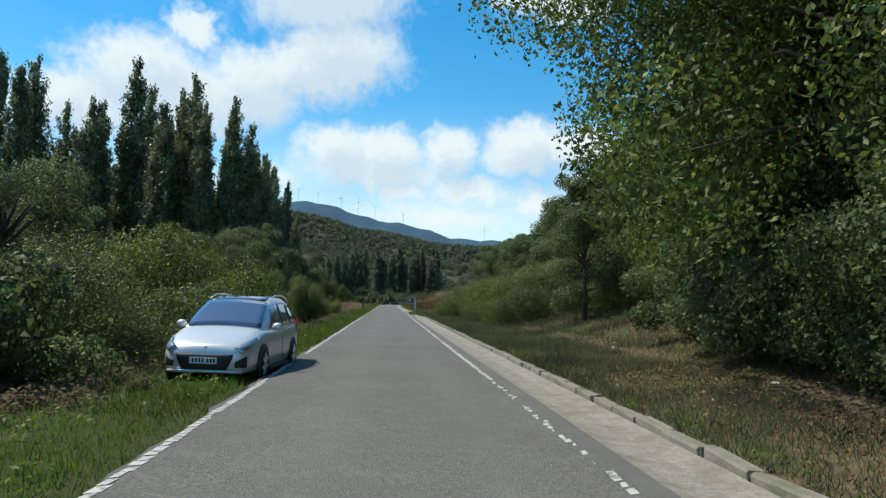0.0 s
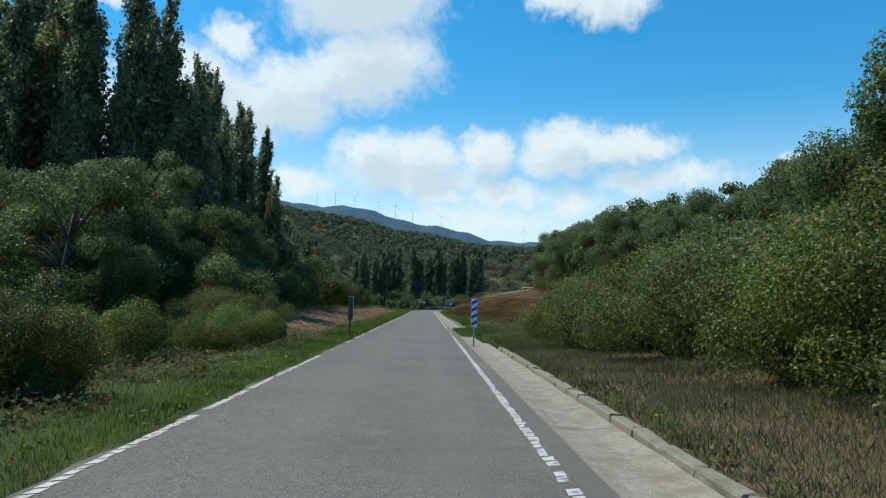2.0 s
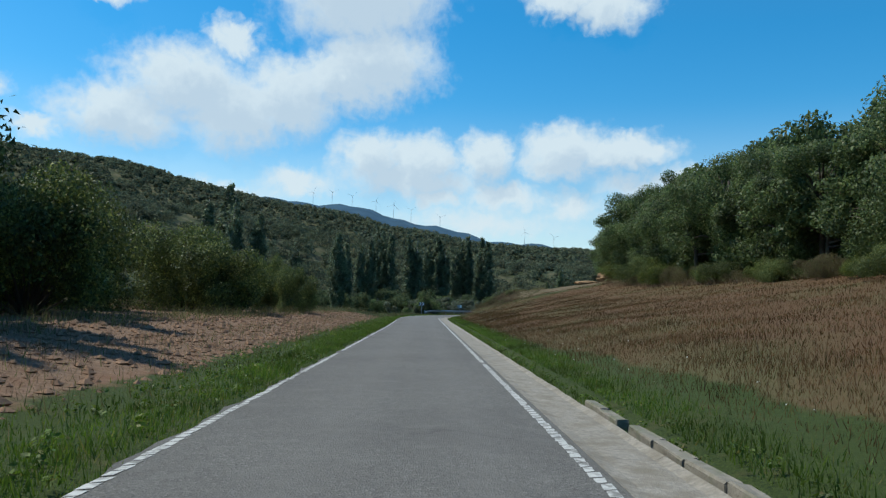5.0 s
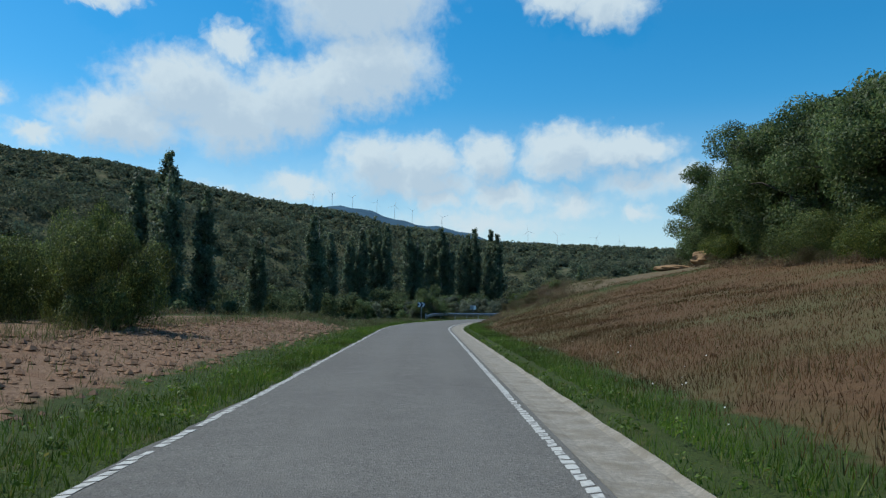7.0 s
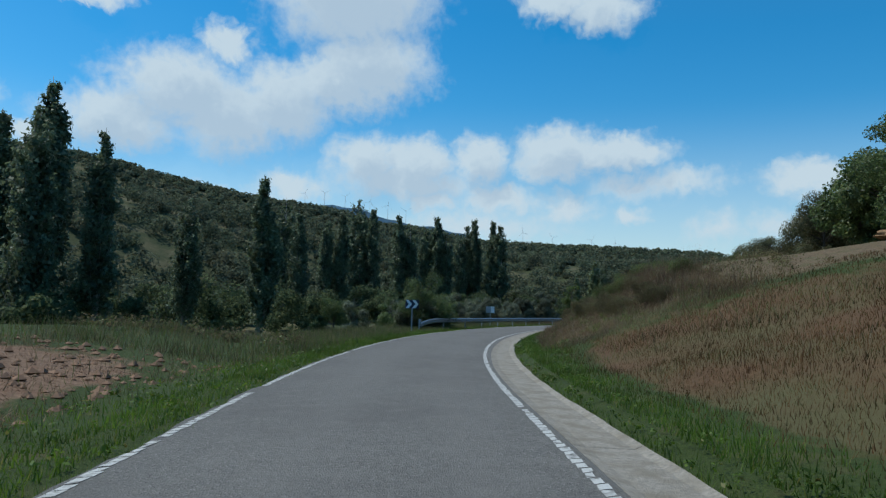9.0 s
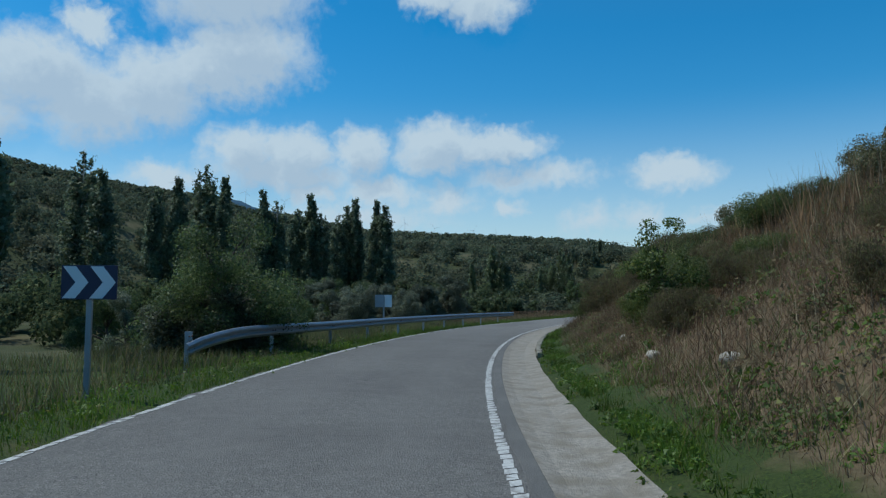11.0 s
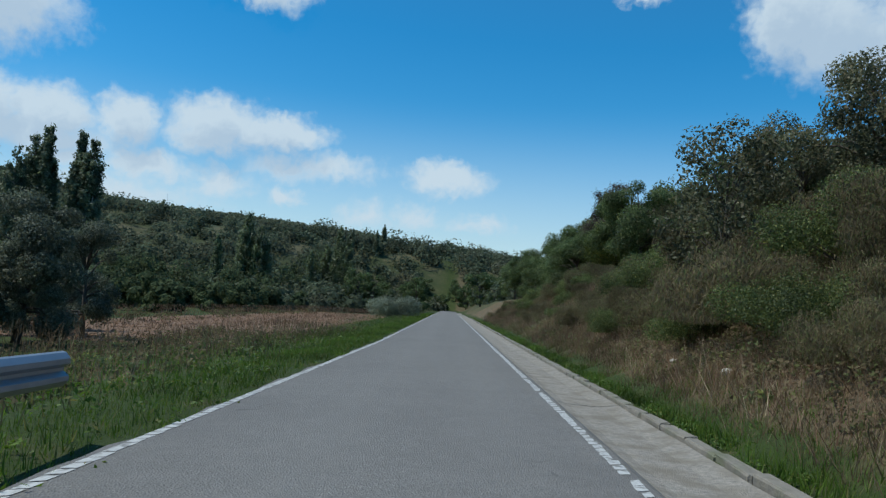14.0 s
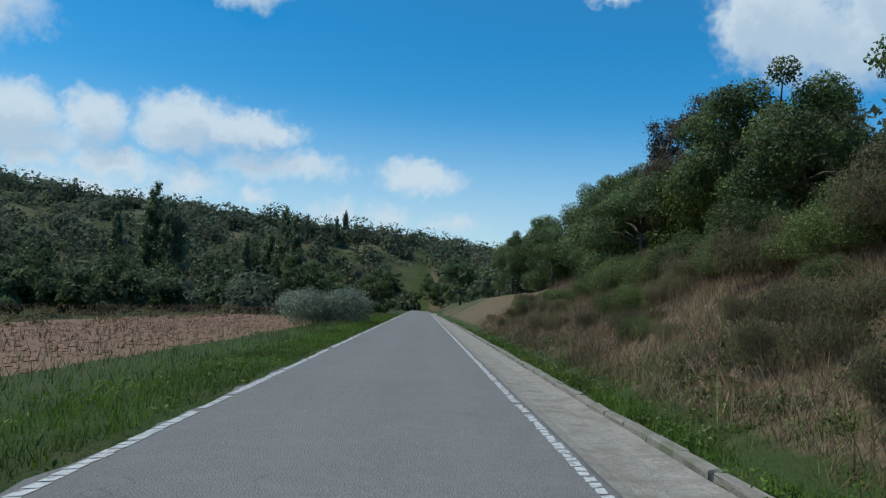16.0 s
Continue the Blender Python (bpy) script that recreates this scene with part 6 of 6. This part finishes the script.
grass("verge_grass", 70000, -2, 210, -4.05, -6.9, 0.05, 0.20, 0.008, L_GRASS, "lush green grass verge beside the road", lambda x, y, s, d: rg.random(len(x)) < np.clip(1.25 - (-4.05 - d) / 2.9, 0.1, 1))
grass("verge_grass", 52000, 200, 400, -4.5, -8.2, 0.05, 0.22, 0.009, L_GRASS, "lush green grass verge beside the road", lambda x, y, s, d: rg.random(len(x)) < np.clip(1.25 - (-4.5 - d) / 3.7, 0.1, 1))
grass("weedy_verge", 20000, -2, 400, -5.6, -9.5, 0.12, 0.42, 0.008, L_MIXED, "taller half-dry weeds behind the verge", clumpy)
grass("verge_grass", 30000, 70, 200, 0.95, 2.5, 0.05, 0.18, 0.008, L_GRASS, "green grass verge between gutter and field", lambda x, y, s, d: rg.random(len(x)) < np.clip(1.3 - (d - 0.95) / 1.5, 0.12, 1))
grass("verge_grass", 20000, 196, 330, 1.35, 3.6, 0.06, 0.24, 0.009, L_GRASS, "green grass at the foot of the bank", lambda x, y, s, d: rg.random(len(x)) < np.clip(1.2 - (d - 1.3) / 1.3, 0.05, 1))
grass("dry_verge", 150000, -2, 70, 1.25, 5.2, 0.05, 0.20, 0.006, L_VERGE, "short half-dry grass beside the kerb", None, 0.8)
grass("dry_verge", 70000, -2, 68, 5.0, 9.0, 0.06, 0.26, 0.007, L_VERGE, "short half-dry grass below the shrubs", None, 0.7)
grass("dry_bank_grass", 70000, 196, 242, 1.9, 9.0, 0.10, 0.40, 0.006, L_DRY, "dense dry grass on the roadside bank", None, 0.9)
grass("dry_bank_grass", 70000, 290, 338, 1.9, 9.5, 0.10, 0.42, 0.006, L_DRY, "dense dry grass on the roadside bank", None, 0.9)
grass("dry_bank_grass", 40000, 240, 292, 1.8, 5.0, 0.10, 0.40, 0.006, L_DRY, "dense dry grass on the roadside bank", None, 0.9)
grass("crest_grass", 14000, 196, 345, 6.6, 9.6, 0.5, 1.05, 0.007, L_DRY, "tall pale grass along the crest of the bank", clumpy, 0.35)
grass("reeds", 420, 230, 238, 3.8, 6.0, 0.6, 1.5, 0.007, L_REED, "tall reddish dry reeds on the bank", clumpy, 0.9)
grass("dead_stalks", 60000, 236, 345, 2.1, 8.5, 0.2, 0.8, 0.0055, L_STALK, "dead brown stalks standing on the bank", clumpy, 0.7)
grass("dead_stalks", 18000, 198, 236, 2.2, 7.5, 0.2, 0.65, 0.0055, L_STALK, "dead brown stalks standing on the bank", clumpy, 0.8)
grass("reeds", 500, 218, 230, 5.5, 7.5, 0.7, 1.2, 0.008, L_REED, "tall reddish dry reeds on the bank", None, 0.4)
grass("dry_bank_grass", 50000, 190, 345, 2.2, 11, 0.10, 0.38, 0.007, L_MIXED, "half-dry weeds on the roadside bank", None, 0.7)
grass("field_stalks", 110000, 76, 196, 1.9, 6.5, 0.06, 0.2, 0.006, L_WHEAT, "dense reddish brown stalks of the ripe field", lambda x, y, s, d: d > np.interp(s, [70, 100, 130], [5.0, 3.2, 2.4]) + rg.normal(0, 0.5, len(s)))
grass("field_stalks", 90000, 72, 200, 6.5, 14, 0.05, 0.18, 0.010, L_WHEAT, "reddish brown stalks of the ripe field")
grass("field_stalks", 40000, 72, 200, 14, 22, 0.06, 0.16, 0.014, L_WHEAT, "reddish brown stalks of the ripe field")
grass("field_edge_grass", 9000, 150, 208, 19.5, 22.5, 0.15, 0.5, 0.016, L_DRY, "pale dry grass along the upper edge of the field", clumpy)
grass("field_stalks", 2500, 72, 200, 3, 20, 0.2, 0.42, 0.006, L_DRY, "scattered pale stalks standing in the field", None, 0.3)
grass("stubble", 70000, 78, 192, -6.3, -12.5, 0.03, 0.14, 0.007, L_STUBBLE, "dry stubble and straw on the ploughed strip", clumpy, 1.6)
grass("weedy_verge", 16000, 76, 200, -10.5, -14, 0.2, 0.7, 0.008, L_MIXED, "tall grey-green weeds beyond the ploughed strip", clumpy)
grass("stubble", 14000, 286, 420, -10.5, -26, 0.06, 0.20, 0.02, L_STUBBLE, "pale cut stubble of the far field", clumpy)
grass("reeds", 6000, 266, 330, -9, -24, 0.12, 0.42, 0.010, L_DRY, "tall pale dry grass below the road", lambda x, y, s, d: (d > -13) | (s < 290))
grass("reeds", 9000, 60, 200, -19, -30, 0.4, 1.0, 0.015, L_DRY, "tall pale dry grass beyond the stubble", clumpy)
grass("verge_grass", 90000, -2, 210, -4.02, -5.5, 0.04, 0.14, 0.006, L_GRASS, "short dense green grass beside the road", lambda x, y, s, d: -d - np.interp(s, [150, 205], [3.97, 4.5]) > 0.06 + 0.05 * np.sin(s * 2.1))
grass("verge_grass", 70000, 205, 370, -4.3, -6.0, 0.04, 0.15, 0.006, L_GRASS, "short dense green grass beside the road", lambda x, y, s, d: -d - width(s) > 0.06 + 0.05 * np.sin(s * 2.1))
grass("verge_grass", 80000, 68, 330, 0.92, 2.3, 0.04, 0.14, 0.006, L_GRASS, "short green grass behind the gutter", lambda x, y, s, d: d > 0.95 + 0.2 * rg.random(len(d)) + np.where(s > 205, 0.3, 0))
x, y, z, s, d = scatter_sd(rg, 110, 72, 172, 1.4, 4.0)
fp = np.stack([x, y, z + rg.uniform(0.18, 0.34, len(x))], 1)
M_PETAL = leaf_material("white_petals", (0.7, 0.7, 0.68), (0.8, 0.8, 0.78))
tagged(new("verge_flowers", leaves_mesh("verge_flowers", rg, fp, np.tile([0, 0, 1.0], (len(fp), 1)), 0.02, M_PETAL, 0, 0.9)), "small white flowers in the verge", "flowers", kind="stuff")
# fallen leaves on the shaded verge
x, y, z, s, d = scatter_sd(rg, 26000, -2, 17, 1.7, 9.5)
k = rg.random(len(x)) < np.clip((d - 1.2) / 3.5, 0.1, 1)
pos = np.stack([x, y, z + 0.03 + 0.04 * rg.random(len(x))], 1)[k]
tagged(new("leaf_litter", leaves_mesh("leaf_litter", rg, pos, np.tile([0, 0, 1.0], (len(pos), 1)), 0.034, L_LITTER, 0, 0.6)), "brown fallen leaves on the shaded verge", "leaf litter", kind="stuff")
# small leafy weeds along the gutter and the verge
x, y, z, s, d = scatter_sd(rg, 2600, -2, 360, 0.85, 1.7)
k = d > np.where((s < 70) | (s > 212), 1.2, 0.95)
x, y, z = x[k], y[k], z[k]
P, U = [], []
for a, b, c in zip(x, y, z):
    m = int(rg.integers(8, 22))
    u = unit(rg.normal(0, 1, (m, 3)))
    u[:, 2] = np.abs(u[:, 2])
    P.append(np.array([a, b, max(c, -0.03)]) + u * rg.uniform(0.03, 0.12))
    U.append(u)
tagged(new("gutter_weeds", leaves_mesh("gutter_weeds", rg, np.vstack(P), np.vstack(U), 0.026, L_GRASS, 0, 0.5)), "small leafy weeds growing along the gutter", "weeds", kind="stuff")
x, y, z, s, d = scatter_sd(rg, 2600, -2, 380, -6.6, -4.3)
P, U = [], []
for a, b, c in zip(x, y, z):
    m = int(rg.integers(8, 20))
    u = unit(rg.normal(0, 1, (m, 3)))
    u[:, 2] = np.abs(u[:, 2])
    P.append(np.array([a, b, c]) + u * rg.uniform(0.06, 0.22))
    U.append(u)
tagged(new("verge_weeds", leaves_mesh("verge_weeds", rg, np.vstack(P), np.vstack(U), 0.034, L_GRASS, 0, 0.5)), "broad-leaved green weeds in the verge", "weeds", kind="stuff")


def tufts(name, n, s0, s1, d0, d1, r0, r1, leaves, size, mat, label, keep=None):
    """Low clumps of small leaves over a stretch of ground."""
    x, y, z, s, d = scatter_sd(rg, n, s0, s1, d0, d1)
    if keep is not None:
        k = keep(x, y, s, d)
        x, y, z = x[k], y[k], z[k]
    m = len(x)
    r = rg.uniform(r0, r1, m)
    u = unit(rg.normal(0, 1, (m * leaves, 3)))
    u[:, 2] = np.abs(u[:, 2])
    rr = np.repeat(r, leaves)[:, None] * rg.uniform(0.5, 1.05, (m * leaves, 1))
    pos = np.repeat(np.stack([x, y, z - 0.02], 1), leaves, axis=0) + u * rr * np.array([1, 1, 0.9])
    return tagged(new(name, leaves_mesh(name, rg, pos, u, size, mat, 0.1, 0.5, 3)), label, "scrub", kind="stuff")


tufts("bank_scrub", 2200, 200, 300, 2.8, 13, 0.18, 0.6, 50, 0.038, L_SCRUB, "low brown and olive scrub on the dry bank", clumpy)
tufts("bank_scrub", 900, 236, 345, 2.4, 12, 0.2, 0.55, 44, 0.05, L_BRAMBLE, "low green brambles on the dry bank", lambda x, y, s, d: ripple(x * 0.8 + 9, y * 0.8) > 0.05)
tufts("bank_scrub", 900, 198, 238, 2.0, 8, 0.12, 0.4, 46, 0.030, L_BRAMBLE, "low green plants among the dry grass", lambda x, y, s, d: ripple(x * 1.1 + 3, y * 1.1) > -0.15)
tufts("verge_scrub", 500, 0, 68, 4.2, 10, 0.15, 0.45, 36, 0.05, L_SCRUB, "low dry scrub below the trees", clumpy)
tufts("verge_scrub", 700, 0, 76, -9.5, -5.6, 0.15, 0.5, 40, 0.05, L_SCRUB, "low dry scrub beside the hedge", clumpy)
tufts("field_edge_scrub", 700, 76, 200, -31, -20, 0.3, 0.9, 36, 0.09, L_SCRUB, "rough grey-green scrub beyond the stubble", clumpy)
tufts("field_edge_scrub", 700, 264, 400, -40, -22, 0.3, 0.9, 36, 0.09, L_SCRUB, "rough grey-green scrub beyond the field", clumpy)
tufts("wood_edge_scrub", 420, 74, 206, 20.5, 25, 0.3, 0.9, 36, 0.09, L_SCRUB, "rough scrub along the edge of the wood")
tufts("foot_weeds", 1500, 194, 240, 1.2, 2.6, 0.05, 0.16, 34, 0.028, L_WEED, "lush leafy weeds at the foot of the bank", lambda x, y, s, d: rg.random(len(x)) < np.clip(1.25 - (d - 1.2) / 1.8, 0.05, 1))
tufts("foot_weeds", 1300, 298, 340, 1.4, 5.5, 0.08, 0.28, 40, 0.030, L_BRAMBLE, "green brambles among the dry grass of the bank", lambda x, y, s, d: ripple(x * 1.3 + 4, y * 1.3) > -0.1)
tufts("pale_scrub", 260, 2, 17, -8.4, -6.4, 0.15, 0.4, 40, 0.04, L_DRY, "pale withered scrub beside the parked car")
tufts("foot_weeds", 900, 240, 335, 1.25, 2.2, 0.05, 0.14, 30, 0.026, L_WEED, "low green weeds at the foot of the bank", clumpy)
tufts("bank_scrub", 1500, 236, 300, 2.4, 6.0, 0.15, 0.45, 60, 0.034, L_SCRUB, "low brown and olive scrub on the steep bank")
tufts("gap_weeds", 900, 70, 90, 1.15, 5.5, 0.05, 0.16, 30, 0.026, L_WEED, "green weeds beside the end of the gutter", clumpy)
grass("dry_verge", 24000, 66, 88, 1.2, 6.5, 0.06, 0.28, 0.006, L_MIXED, "rough half-dry grass beside the gutter's end", clumpy)
grass("verge_grass", 9000, 76.2, 85.6, 0.05, 1.3, 0.04, 0.13, 0.006, L_GRASS, "short green grass between the two gutters")

# clods of the ploughed strips, too many to count
OCTA = np.array([(1, 0, 0), (0, 1, 0), (-1, 0, 0), (0, -1, 0), (0, 0, 1), (0, 0, -1)], float)
OCTA_F = [(0, 1, 4), (1, 2, 4), (2, 3, 4), (3, 0, 4), (1, 0, 5), (2, 1, 5), (3, 2, 5), (0, 3, 5)]
for s0, s1, d0, d1, count, big in ((78, 190, -6.5, -12.5, 7000, 0.13), (288, 385, -10.5, -24, 5000, 0.16)):
    x, y, z, s, d = scatter_sd(rg, count, s0, s1, d0, d1)
    r = rg.uniform(0.2, 1.0, count) ** 2.4 * big
    a = rg.uniform(0, 2 * np.pi, count)
    V = OCTA[None] * rg.uniform(0.6, 1.3, (count, 6, 1)) * r[:, None, None] * np.array([1.2, 1.2, 0.75])
    X = V[..., 0] * np.cos(a)[:, None] - V[..., 1] * np.sin(a)[:, None] + x[:, None]
    Y = V[..., 0] * np.sin(a)[:, None] + V[..., 1] * np.cos(a)[:, None] + y[:, None]
    Z = V[..., 2] + (z + r * 0.2)[:, None]
    co = np.stack([X, Y, Z], -1)[:, np.array(OCTA_F)]
    tagged(new("clods", quads_mesh("clods", co.reshape(-1, 3), count * 8, 3, M_CLOD)), "red-brown clods of ploughed earth", "soil", kind="stuff")
x, y, z, s, d = scatter_sd(rg, 2200, 76, 90, 0.3, 1.7)
k = np.abs(d - np.interp(s, [76, 80, 86, 90], [0.5, 0.62, 0.95, 1.15])) < 0.22
x, y, z = x[k], y[k], z[k]
r = 0.008 + 0.028 * rg.random(len(x)) ** 3
M_GRIT = material("grit", (0.175, 0.145, 0.110), 0.95, vary=0.4, scale=25)
co = OCTA[None] * rg.uniform(0.6, 1.3, (len(x), 6, 1)) * r[:, None, None] * np.array([1.2, 1.0, 0.6]) + np.stack([x, y, z + 0.01], 1)[:, None]
tagged(new("gravel", quads_mesh("gravel", co[:, np.array(OCTA_F)].reshape(-1, 3), len(x) * 8, 3, M_GRIT)), "dusty tan gravel and crumbled concrete at the gutter's end", "gravel", kind="stuff")
tufts("valley_scrub", 1500, 196, 300, -15, -6.6, 0.2, 0.65, 34, 0.06, L_SCRUB, "rough grey-green scrub below the guard rail", lambda x, y, s, d: d < -width(s) - np.interp(s, [222, 230, 242, 268], [3.2, 2.4, 2.2, 2.6]))
tufts("valley_scrub", 900, 196, 300, -15, -6.6, 0.2, 0.6, 34, 0.06, L_BRAMBLE, "green brambles below the guard rail", lambda x, y, s, d: (d < -width(s) - np.interp(s, [222, 230, 242, 268], [3.2, 2.4, 2.2, 2.6])) & (ripple(x, y) > 0))
grass("verge_grass", 60000, 194, 332, 1.15, 2.8, 0.05, 0.18, 0.007, L_GRASS, "short green grass at the foot of the bank")
grass("reeds", 4000, 264, 300, -7.0, -11.5, 0.2, 0.5, 0.007, L_DRY, "tall pale dry grass below the road", clumpy, 0.4)
grass("weedy_verge", 28000, 190, 262, -5.6, -12, 0.12, 0.42, 0.009, L_MIXED, "tall half-dry weeds below the road", lambda x, y, s, d: d < -width(s) - 1.3)
grass("dry_verge", 30000, 14, 62, 2.0, 8.0, 0.10, 0.36, 0.006, L_VERGE, "pale dry grass below the shrubs", clumpy, 0.8)
grass("crest_grass", 3500, 202, 232, 4.2, 7.4, 0.35, 0.85, 0.006, L_DRY, "tall pale grass along the crest of the bank", clumpy, 0.4)
tufts("foot_weeds", 500, 198, 234, 2.6, 5.5, 0.12, 0.3, 34, 0.04, L_WEED, "green weeds among the dry grass of the bank", lambda x, y, s, d: ripple(x * 1.6 + 2, y * 1.6) > 0.1)
